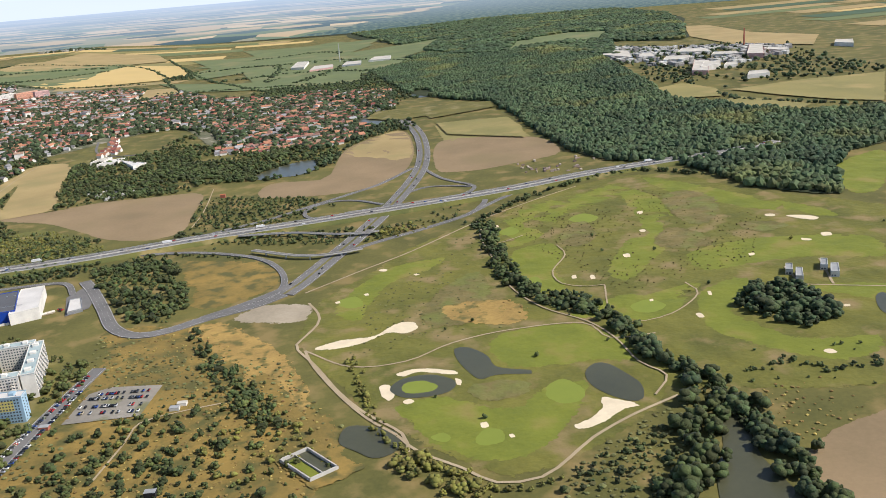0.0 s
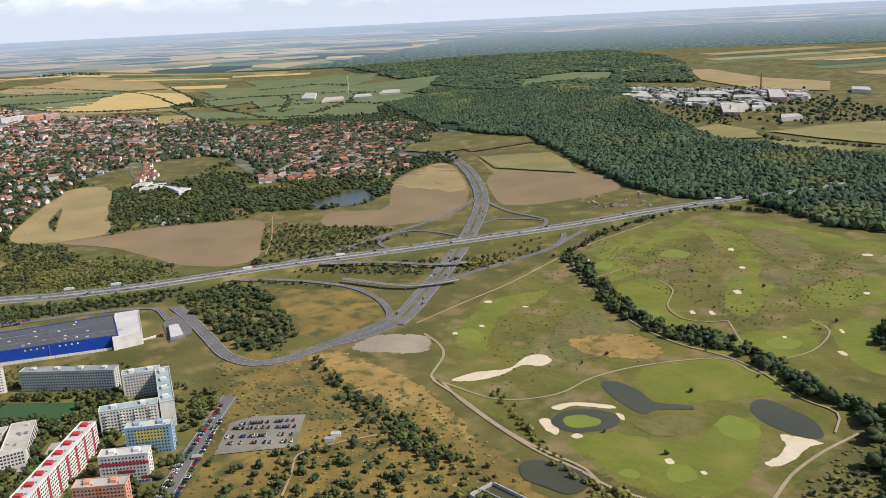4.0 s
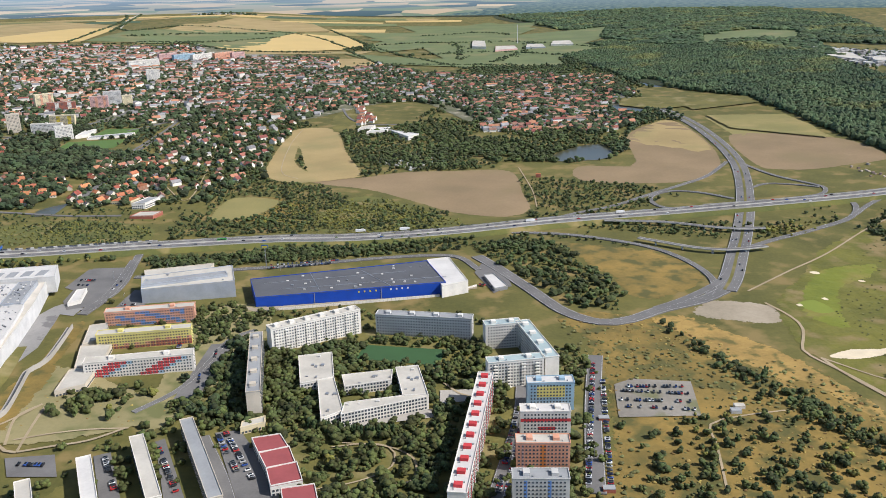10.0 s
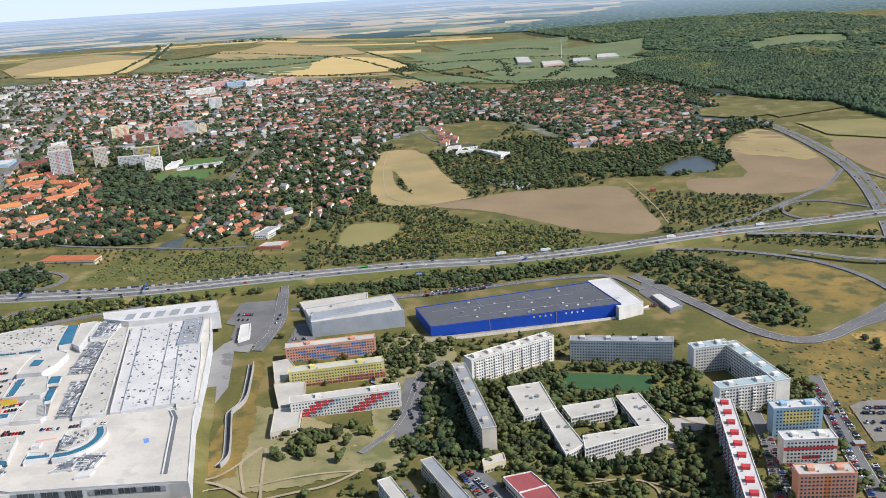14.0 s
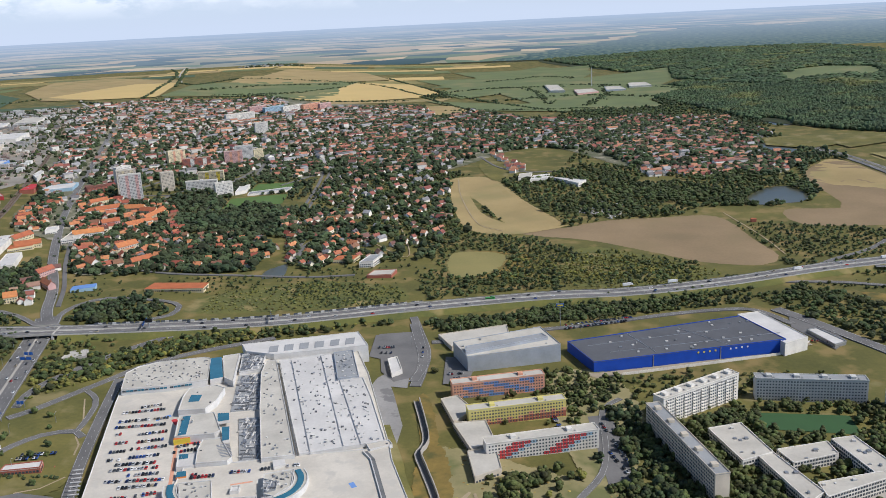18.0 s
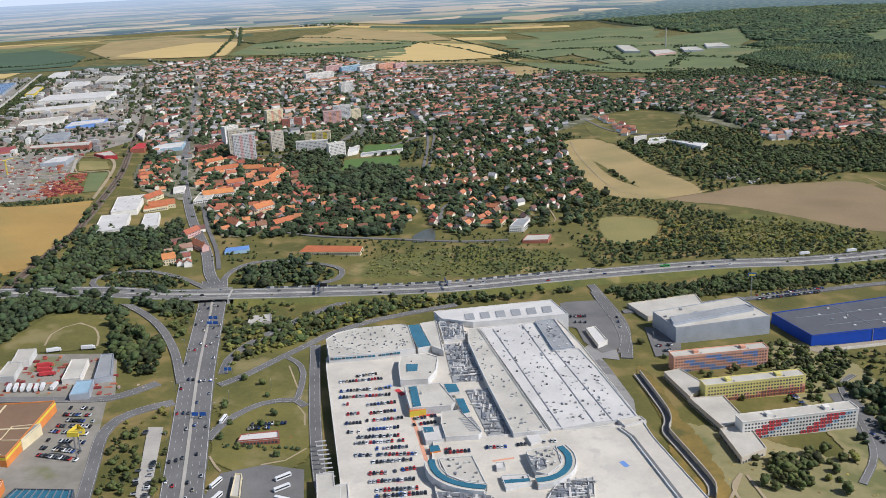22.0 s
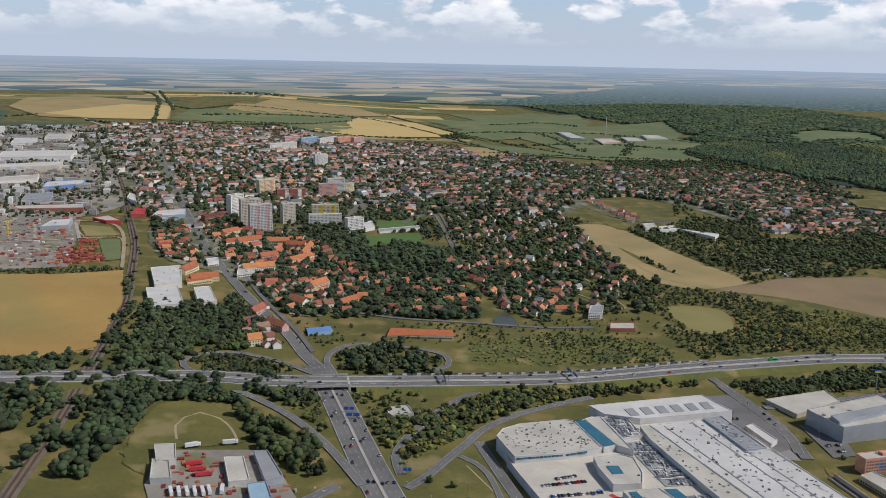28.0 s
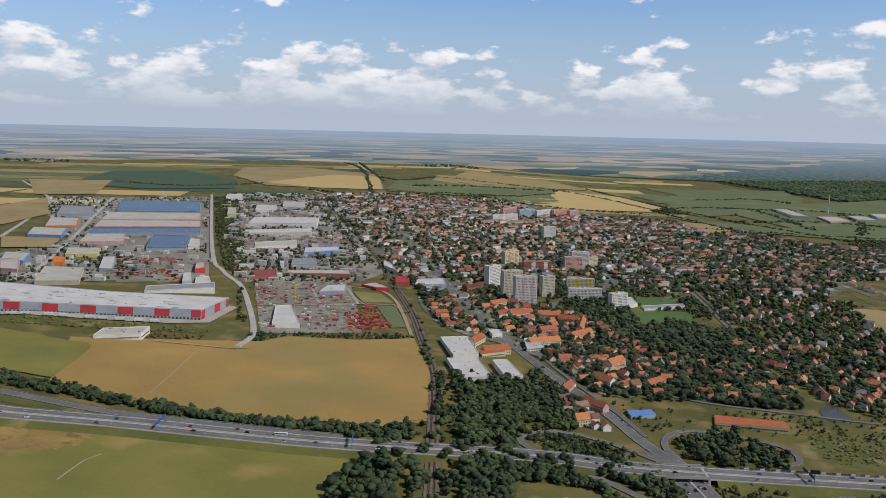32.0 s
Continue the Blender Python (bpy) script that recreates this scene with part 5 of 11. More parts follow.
def crown_shape(seed, lumps, sub, tall=1.0):
    """An uneven crown about one unit high and wide, from overlapping clumps of leaves; its foot is at zero."""
    rng = np.random.default_rng(seed)
    vs, fs, n = [], [], 0
    for k in range(lumps):
        v, f = lump(seed * 10 + k, sub)
        if k == 0:
            r, c = (0.36 if lumps > 1 else 0.52), np.array((0, 0, 0.48))
        else:
            a, h = rng.uniform(0, 6.28), rng.uniform(0.28, 0.8)
            out = 0.30 * (1 - abs(h - 0.5) * 1.1) * rng.uniform(0.7, 1.2)
            r, c = rng.uniform(0.17, 0.27), np.array((out * math.cos(a), out * math.sin(a), h))
        vs.append((v * r + c) * (1, 1, tall))
        fs.append(f + n)
        n += len(v)
    return np.vstack(vs), np.vstack(fs)


TINY_CROWN = [crown_shape(70 + k, 1, 1) for k in range(6)]
FAR_CROWN = [crown_shape(k, 2, 1) for k in range(6)]
MID_CROWN = [crown_shape(20 + k, 3, 1) for k in range(8)]
NEAR_CROWN = [crown_shape(40 + k, 7, 1) for k in range(8)]


def woods(name, places, height, mat, label, shapes, category="trees", low=0.35, high=1.35, wide=1.15, sink=0.1):
    """Many crowns as one object that nobody could count."""
    if not len(places):
        return
    rng = np.random.default_rng(len(places))
    pick = rng.integers(0, len(shapes), len(places))
    vs, fs, n = [], [], 0
    for k, (v, f) in enumerate(shapes):
        q = places[pick == k]
        if not len(q):
            continue
        m = len(q)
        h = height * (low + (high - low) * rng.beta(1.3, 1.5, m))
        w = h * wide * rng.uniform(0.75, 1.2, m)
        a = rng.uniform(0, 6.28, m)
        c, s = np.cos(a)[:, None], np.sin(a)[:, None]
        x = (v[None, :, 0] * c - v[None, :, 1] * s) * w[:, None] + q[:, 0:1]
        y = (v[None, :, 0] * s + v[None, :, 1] * c) * w[:, None] + q[:, 1:2]
        z = v[None, :, 2] * h[:, None] + (rise(q[:, 0], q[:, 1]) - sink * h)[:, None]
        vs.append(np.stack([x, y, z], -1).reshape(-1, 3))
        fs.append((f[None] + (n + len(v) * np.arange(m))[:, None, None]).reshape(-1, 3))
        n += m * len(v)
    tagged(part(name, link_mesh(name, np.vstack(vs), np.vstack(fs), mat, smooth=shapes is NEAR_CROWN), mat), label, category, kind="stuff")


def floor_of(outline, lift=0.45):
    patch("woodland_floor", outline, UNDER, "woodland floor with tree shade in its dark colour", "ground", clear=False, lift=lift)


FOREST = [(-121, 2644), (90, 2882), (197, 2608), (368, 2526), (485, 2181), (445, 1589), (437, 1398), (497, 1336), (562, 1223), (676, 1210), (601, 1031), (502.0, 972.7), (454.6, 902.9), (413.0, 806.5), (350.6, 873.8), (314.6, 1006.4), (246.8, 1062.8), (212.7, 1143.3), (195.2, 1268.5), (178, 1455), (149, 1635), (70, 1752), (4, 1908), (-34, 2110)]
FOREST_FAR = [(-252, 4667), (395, 5454), (1039, 5585), (1106, 3685), (949, 2973), (781, 2445), (603, 2559), (518, 2145), (363, 2493), (153, 2717), (-19, 3465)]
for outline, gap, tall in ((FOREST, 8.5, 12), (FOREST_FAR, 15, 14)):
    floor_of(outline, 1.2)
woods("forest", scatter(FOREST, 7.0, 1), 11.5, LEAF_FOREST, "dense dark green broadleaf forest", TINY_CROWN, low=0.7, high=1.2, wide=0.85)
woods("forest", scatter(FOREST_FAR, 15, 2), 14, LEAF_FOREST, "far dark forest on the plain", TINY_CROWN, low=0.6, high=1.2, wide=1.5)
GROVE = [(-315.8, 806.5), (-271.6, 853.2), (-235.4, 821.3), (-218.9, 764.3), (-202.5, 734.8), (-193.3, 694.8), (-205.8, 659.2), (-238.9, 665.3), (-267.9, 722.3), (-296.7, 766.1)]
HILL = [(-665, 1446), (-597, 1372), (-537, 1123), (-477, 1077), (-414.0, 1074.7), (-362.3, 1123.1), (-291.2, 1142.9), (-262.0, 1172.8), (-211.0, 1167.0), (-138.0, 1173.8), (-105.4, 1316.4), (-115, 1453), (-207, 1401), (-294, 1415), (-369, 1648), (-470, 1389), (-525, 1392), (-614, 1470)]
BANK = [(-882, 666), (-840, 693), (-786, 732), (-636.5, 771.1), (-628.6, 761.3), (-742.5, 720.5), (-804.0, 675.1), (-846.6, 617.2), (-862.3, 606.6)]
for k, (name, outline, gap, h, mat, label, shapes, clump) in enumerate(
    (
        ("grove", GROVE, 6.0, 6.5, LEAF, "dense scrubby grove beside the slip road", MID_CROWN, 0.12),
        ("copse", [(220.6, 575.4), (246.0, 608.6), (274.5, 604.7), (281.8, 566.1), (276.8, 535.3), (249.5, 522.0), (234.0, 538.9)], 5.5, 10, LEAF_DARK, "round dark copse on the golf course", NEAR_CROWN, 0.0),
        ("hedge", [(44.5, 866.5), (61.4, 828.8), (64.4, 706.2), (80.0, 645.3), (105.1, 589.3), (124.5, 583.5), (126.2, 630.4), (93.8, 647.4), (74.3, 688.2), (66.5, 770.7), (57.8, 850.6)], 5.0, 6, LEAF_DARK, "dark tree belt through the golf course", MID_CROWN, 0.1),
        ("riverside_trees", [(129.8, 571.0), (143.3, 546.3), (155.1, 496.8), (164.5, 462.1), (164.1, 433.4), (153.8, 422.6), (143.9, 483.2), (132.7, 520.6)], 6.0, 10, LEAF_DARK, "tall trees along a stream", NEAR_CROWN, 0.05),
        ("riverside_trees", [(130.1, 421.8), (156.7, 435.2), (144.5, 388.5), (127.3, 350.0), (107.7, 353.9)], 6.5, 10, LEAF, "tall trees on the stream bank", NEAR_CROWN, 0.15),
        ("riverside_trees", [(166.4, 439.7), (183.3, 397.0), (175.9, 355.3), (180.1, 331.1), (163.1, 339.0), (163.3, 384.3)], 6.5, 9, LEAF_DARK, "tall trees beyond the stream", NEAR_CROWN, 0.1),
        ("scrub", [(68.9, 388.1), (130.5, 428.2), (107.7, 353.9), (53.3, 364.6)], 6.0, 4, LEAF, "bushes in rough grass", MID_CROWN, 0.4),
        ("scrub", [(196.4, 520.9), (304.0, 526.3), (252.3, 431.5), (174.3, 452.1)], 17.0, 2.6, LEAF, "low bushes on the golf course", MID_CROWN, 0.5),
        ("scrub", [(89.5, 928.0), (229.7, 937.8), (329.7, 793.1), (267.2, 662.3), (150.7, 622.4), (106.3, 755.9)], 6.0, 1.2, LEAF_HEATH, "brown heather and tall grass on golf mounds", TINY_CROWN, 0.5),
        ("hillside_trees", HILL, 7.0, 8, LEAF, "leafy hillside with gardens", MID_CROWN, 0.42),
        ("scrub", [(-641, 1050), (-606, 1085), (-548, 1062), (-485, 1024), (-444.2, 969.0), (-483.3, 921.4), (-471.4, 834.9), (-522.5, 859.1), (-571.1, 883.8), (-607, 950)], 6.0, 5, LEAF, "bushes on a meadow", MID_CROWN, 0.4),
        ("scrub", [(-481.3, 975.6), (-413.9, 986.4), (-324.9, 894.1), (-381.4, 856.9), (-455.9, 841.4)], 5.0, 3, LEAF_YELLOW, "yellow-green bushes beside the motorway", MID_CROWN, 0.25),
        ("scrub", [(-264.9, 1092.9), (-125.5, 1044.8), (-87.7, 994.1), (-127.6, 953.9), (-188.3, 921.3), (-244.5, 890.0), (-270.6, 916.1)], 6.0, 4.5, LEAF, "bushes between field and slip road", MID_CROWN, 0.35),
        ("motorway_hedge", BANK, 3.8, 5.8, LEAF, "dense hedge on the motorway bank", MID_CROWN, 0.05),
        ("motorway_hedge", BANK, 6.0, 5.0, LEAF_YELLOW, "yellowing bushes on the motorway bank", MID_CROWN, 0.3),
        ("motorway_hedge", [(-608.9, 769.4), (-513.9, 790.8), (-413.4, 813.5), (-331.1, 827.7), (-259.5, 832.1), (-249.0, 808.5), (-313.0, 808.1), (-413.3, 786.5), (-510.1, 760.4), (-595.9, 746.7)], 4.0, 5.5, LEAF, "hedge along the motorway bank", MID_CROWN, 0.05),
        ("interchange_bushes", [(-285.8, 941.1), (-129.1, 891.0), (-24.5, 883.1), (67.0, 951.1), (41.2, 887.7), (-43.1, 827.2), (-130.1, 846.7), (-209.0, 872.9)], 6.0, 4.5, LEAF, "bushes between the slip roads", MID_CROWN, 0.3),
        ("interchange_bushes", [(-273.6, 852.1), (-162.9, 816.4), (-132.5, 744.4), (-208.4, 862.9)], 6.0, 4, LEAF, "bushes along a slip road loop", MID_CROWN, 0.35),
        ("interchange_bushes", [(-38.4, 865.6), (18.6, 893.8), (50.5, 903.1), (5.8, 854.6), (-37.8, 825.9)], 4.5, 5, LEAF_YELLOW, "yellowing trees on the slip road", MID_CROWN, 0.1),
        ("scrub", [(-177.5, 646.3), (-151.8, 579.1), (-116.4, 521.2), (-87.8, 466.2), (-79.8, 433.0), (-91.6, 434.8), (-124.5, 499.6), (-159.2, 561.7), (-180.8, 624.4)], 4.8, 5, LEAF, "bushes along a ditch in dry grass", MID_CROWN, 0.15),
        ("scrub", [(-255.5, 658.7), (-177.5, 646.3), (-102.5, 519.1), (-77.9, 445.8), (-66.1, 380.5), (-247.6, 394.4), (-244.8, 540.0)], 7.5, 4.6, LEAF_PARK, "scattered bushes in dry grassland", NEAR_CROWN, 0.7),
        ("scrub", [(-232.9, 537.6), (-102.3, 510.2), (-41.7, 427.9), (-86.3, 391.8), (-179.7, 352.1), (-221.1, 358.4)], 7.5, 4.6, LEAF, "scattered bushes in dry grassland", NEAR_CROWN, 0.7),
        ("scrub", [(-200.1, 518.0), (-137.5, 524.5), (-74.2, 470.8), (-52.5, 418.9), (-193.8, 387.9)], 9.0, 4.2, LEAF_YELLOW, "yellowing bushes in dry grassland", NEAR_CROWN, 0.68),
        ("scrub", [(-26.2, 424.8), (-10.8, 421.6), (14.2, 388.5), (26.5, 369.8), (-0.9, 375.0), (-23.1, 401.2)], 5.0, 5.5, LEAF_YELLOW, "yellowing willows by the track", NEAR_CROWN, 0.1),
        ("woodland", [(-1110, 924), (-1091, 908), (-1024, 899), (-981, 870), (-982, 796), (-1017, 793), (-1022, 754), (-1074, 749), (-1088, 785)], 5.5, 8, LEAF, "wood between railway and slip road", MID_CROWN, 0.1),
        ("woodland", [(-1122, 710), (-1086, 748), (-1079, 727), (-1076, 639), (-1104, 615), (-1132, 620), (-1124, 668)], 6.0, 10, LEAF_DARK, "dark wood beside the railway", NEAR_CROWN, 0.0),
        ("woodland", [(-1074, 752), (-1026, 747), (-1020, 722), (-1026, 685), (-1022, 621), (-1064, 607), (-1069, 661)], 6.0, 10, LEAF_DARK, "dark wood beside the railway", NEAR_CROWN, 0.0),
        ("woodland", [(-1083, 706), (-1002, 719), (-976, 687), (-1018, 669), (-1025, 608), (-1030, 572), (-1075, 566)], 6.0, 9, LEAF_DARK, "dark wood beside a trampled field", NEAR_CROWN, 0.0),
        ("woodland", [(-969, 676), (-936, 659), (-912, 623), (-901.8, 589.3), (-917, 587), (-944, 619)], 5.5, 9, LEAF, "tall trees beside the yard", NEAR_CROWN, 0.0),
        ("woodland", [(-1016, 768), (-985, 779), (-935, 758), (-950, 746), (-999, 743)], 5.0, 5, LEAF, "bushes on the loop island", MID_CROWN, 0.1),
        ("woodland", [(-910, 802), (-876, 822), (-833, 804), (-829, 780), (-872, 761), (-908, 759)], 7.0, 6, LEAF, "trees on the loop island", MID_CROWN, 0.25),
        ("motorway_hedge", [(-1455, 744), (-1408, 741), (-1362, 739), (-1315, 735), (-1270, 731), (-1228, 731), (-1188, 738), (-1149, 746), (-1092, 780), (-1086, 738), (-1110, 724), (-1146, 722), (-1185, 720), (-1224, 715), (-1264, 714), (-1308, 718), (-1353, 722), (-1398, 724), (-1455, 730)], 3.6, 7.0, LEAF_DARK, "dark hedge along the motorway", MID_CROWN, 0.0),
        ("yard_trees", [(-1369.1, 1164.8), (-1367.9, 1127.0), (-1312.4, 992.9), (-1316.8, 981.1), (-1382.1, 1155.2)], 7.0, 5.5, LEAF, "bushy trees beside the works road", MID_CROWN, 0.2),
        ("scrub", [(-1521, 902), (-1450, 926), (-1380, 946), (-1326, 944), (-1383, 911), (-1440, 893), (-1502, 877)], 7.0, 3.2, LEAF_YELLOW, "brownish bushes on the bank below the warehouse", MID_CROWN, 0.3),
        ("scrub", [(-804, 844), (-719, 882), (-642, 871), (-625.1, 839.7), (-632.2, 816.3), (-723, 797), (-802, 789)], 5.0, 3.2, LEAF, "low scrub on an overgrown meadow", FAR_CROWN, 0.25),
        ("scrub", [(-804, 844), (-719, 882), (-642, 871), (-625.1, 839.7), (-632.2, 816.3), (-723, 797), (-802, 789)], 7.0, 2.6, LEAF_YELLOW, "yellowing scrub on an overgrown meadow", FAR_CROWN, 0.25),
        ("scrub", [(-592.4, 757.8), (-540.9, 778.1), (-500.3, 806.4), (-425.7, 843.0), (-301.9, 886.6), (-318.5, 836.8), (-425.6, 796.6), (-486.4, 767.4), (-524.3, 754.7), (-583.5, 731.9)], 4.6, 5.5, LEAF, "dense trees between motorway and store road", MID_CROWN, 0.12),
        ("scrub", [(-628, 1152), (-570, 1073), (-490, 1039), (-341.2, 927.0), (-362.3, 875.0), (-500.1, 855.0), (-607.3, 825.6), (-621, 881), (-602, 958), (-639, 998)], 5.5, 4.5, LEAF, "bushes on a meadow slope", MID_CROWN, 0.52),
        ("scrub", [(-528.7, 965.9), (-474.3, 985.9), (-405.4, 952.3), (-382.0, 895.2), (-480.7, 863.4), (-537.4, 880.6)], 4.5, 3.2, LEAF_YELLOW, "bright yellow-green scrub on a meadow slope", MID_CROWN, 0.4),
        ("scrub", [(-523.2, 659.8), (-489.9, 668.6), (-467.9, 614.3), (-468.8, 544.7), (-484.6, 530.2), (-503.6, 562.5)], 6.0, 5, LEAF_PARK, "park trees in dry grass", NEAR_CROWN, 0.3),
        ("estate_trees", [(-457.1, 576.9), (-427.3, 575.1), (-412.4, 499.2), (-400.4, 462.0), (-424.2, 462.8), (-435.3, 506.9)], 5.5, 7, LEAF_PARK, "leafy trees between the blocks", NEAR_CROWN, 0.1),
        ("estate_trees", [(-412.3, 486.3), (-333.0, 501.8), (-322.9, 470.4), (-332.8, 399.9), (-386.1, 401.0), (-395.2, 440.2)], 6.5, 6.5, LEAF_PARK, "leafy park trees between the blocks", NEAR_CROWN, 0.25),
        ("estate_trees", [(-329.4, 603.3), (-303.7, 601.0), (-297.4, 557.4), (-314.5, 500.7), (-330.0, 522.1), (-326.9, 567.9)], 5.5, 7, LEAF_PARK, "leafy trees beside the school pitch", NEAR_CROWN, 0.15),
        ("estate_trees", [(-427.5, 579.4), (-389.6, 608.5), (-307.4, 601.3), (-309.6, 587.9), (-390.1, 594.6), (-398.5, 552.6)], 5.0, 5, LEAF_PARK, "hedge trees behind the school pitch", NEAR_CROWN, 0.1),
        # darker leaf colour stands for the block's shade on these trees
        ("estate_trees", [(-489.5, 596.7), (-463.1, 604.4), (-443.1, 475.2), (-479.2, 488.8), (-495.3, 509.2)], 6.0, 7, LEAF_DARK, "street trees beside a block, leaves darkened for its shade", NEAR_CROWN, 0.25),
        ("estate_trees", [(-570.8, 511.5), (-525.9, 510.2), (-478.4, 508.6), (-494.3, 482.9), (-551.2, 478.1)], 7.0, 6, LEAF_PARK, "round park trees", NEAR_CROWN, 0.35),
        ("estate_trees", [(-250.1, 595.7), (-229.9, 567.8), (-235.1, 529.6), (-249.6, 523.6), (-255.4, 561.9)], 5.5, 6, LEAF_PARK, "trees beside the white block", NEAR_CROWN, 0.15),
        ("estate_trees", [(-239.8, 530.0), (-242.6, 496.2), (-252.3, 425.2), (-257.3, 390.4), (-269.1, 390.7), (-258.2, 455.9)], 5.0, 5, LEAF_PARK, "hedge trees along the parking street", NEAR_CROWN, 0.15),
        ("roadside_trees", [(-896.5, 514.8), (-884.7, 522.4), (-869.4, 485.7), (-860.9, 445.6), (-873.6, 444.3), (-888.8, 489.1)], 5.0, 4.5, LEAF_PARK, "bushes between side road and car park", NEAR_CROWN, 0.3),
        ("roadside_trees", [(-870.6, 524.0), (-866.9, 524.4), (-844.3, 447.3), (-849.4, 446.8)], 3.4, 4, LEAF_PARK, "hedge along the main road", NEAR_CROWN, 0.05),
        ("roadside_trees", [(-901.8, 531.5), (-879.1, 547.8), (-873.8, 536.7), (-894.1, 518.2)], 6, 4, LEAF_YELLOW, "bushes inside a road curve", NEAR_CROWN, 0.35),
        ("roadside_trees", [(-899, 727), (-832, 742), (-842, 704), (-871, 667), (-871.8, 627.9)], 5, 5, LEAF_PARK, "bushes beside the slip road", MID_CROWN, 0.2),
        ("roadside_trees", [(-954, 720), (-922, 730), (-904, 663), (-907, 633), (-932, 681)], 5, 5, LEAF_PARK, "bushes beside the slip road", MID_CROWN, 0.2),
        ("roadside_trees", [(-834.5, 509.3), (-790.6, 507.9), (-789.9, 503.9), (-833.0, 503.6)], 3, 2.5, LEAF_DARK, "hedge round the restaurant", MID_CROWN, 0.0),
        ("roadside_trees", [(-838.1, 506.0), (-800.2, 562.1), (-792.2, 516.6), (-807.2, 530.7), (-830.9, 525.1)], 7, 4, LEAF_PARK, "trees round the restaurant", NEAR_CROWN, 0.3),
        ("roadside_trees", [(-955.3, 476.0), (-927.8, 484.7), (-924.3, 471.6), (-947.1, 461.3)], 5, 4.5, LEAF_PARK, "trees by the retail stores", NEAR_CROWN, 0.1),
        ("roadside_trees", [(-556.9, 513.0), (-505.7, 521.9), (-521.1, 484.4), (-557.0, 486.9)], 6, 7, LEAF_PARK, "leafy park trees by the painted blocks", NEAR_CROWN, 0.15),
        ("roadside_trees", [(-505.2, 650.7), (-462.7, 662.2), (-462.9, 627.1), (-479.0, 587.5), (-501.7, 586.2), (-508.5, 624.6)], 6, 5.5, LEAF_PARK, "park trees by the painted blocks", NEAR_CROWN, 0.25),
        ("estate_trees", [(-567.7, 448.6), (-522.5, 453.7), (-471.0, 458.8), (-458.8, 399.0), (-545.6, 394.6)], 10, 4.5, LEAF_PARK, "small trees beside the apartment car parks", NEAR_CROWN, 0.3),
        ("estate_trees", [(-449.8, 572.1), (-393.6, 616.9), (-318.6, 611.1), (-299.9, 589.8), (-302.2, 609.7), (-316.2, 654.3), (-405.2, 662.0), (-470.5, 645.9)], 6.5, 4.5, LEAF_PARK, "bushes between the store and the blocks", MID_CROWN, 0.35),
        ("estate_trees", [(-455.7, 572.4), (-431.1, 580.2), (-401.5, 491.1), (-419.4, 485.2)], 7, 6.5, LEAF_PARK, "leafy trees beside a grey block", NEAR_CROWN, 0.25),
        ("estate_trees", [(-599.0, 674.0), (-552.2, 671.7), (-470.3, 621.9), (-467.6, 573.0), (-499.6, 574.5), (-547.8, 576.6)], 9, 4.5, LEAF_PARK, "bushes on dry park grass", MID_CROWN, 0.4),
        ("estate_trees", [(-470, 612), (-412, 648), (-296, 636), (-256, 594), (-236, 529), (-250, 392), (-505, 366), (-494, 489)], 6.5, 6.0, LEAF_PARK, "leafy trees among the apartment blocks", NEAR_CROWN, 0.47),
        ("estate_trees", [(-436, 580), (-425, 500), (-400, 470), (-330, 500), (-326, 590), (-390, 600)], 6.0, 6.5, LEAF, "dark leafy trees round the school", NEAR_CROWN, 0.35),
        ("estate_trees", [(-300, 520), (-262, 520), (-258, 395), (-312, 395)], 6.0, 5.5, LEAF_PARK, "street trees between the tower blocks", NEAR_CROWN, 0.3),
        # next two: LEAF instead of LEAF_PARK paints the blocks' shade
        ("estate_trees", [(-468, 575), (-452, 575), (-434, 480), (-462, 470)], 5.5, 6.5, LEAF, "trees with shade put into darker leaves beside a grey block", NEAR_CROWN, 0.2),
        ("estate_trees", [(-334, 515), (-316, 515), (-330, 392), (-348, 392)], 5.5, 6.5, LEAF, "trees with shade put into darker leaves beside the long block", NEAR_CROWN, 0.2),
        ("estate_trees", [(-510, 470), (-440, 470), (-400, 395), (-500, 380)], 8.0, 5.0, LEAF_PARK, "trees beside the slab blocks", NEAR_CROWN, 0.3),
        ("scrub", [(-1015, 861), (-918, 891), (-764, 900), (-680, 940), (-587, 938), (-596.5, 879.8), (-793, 845), (-984, 803)], 6.0, 3.2, LEAF, "bushes on the meadow above the motorway", MID_CROWN, 0.42),
        ("store_trees", [(-527.8, 761.5), (-391.6, 802.7), (-398.2, 786.4), (-526.5, 749.2)], 5.0, 4, LEAF_PARK, "trees by the store road", MID_CROWN, 0.2),
    )
):
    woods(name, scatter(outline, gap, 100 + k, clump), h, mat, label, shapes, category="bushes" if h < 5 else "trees")
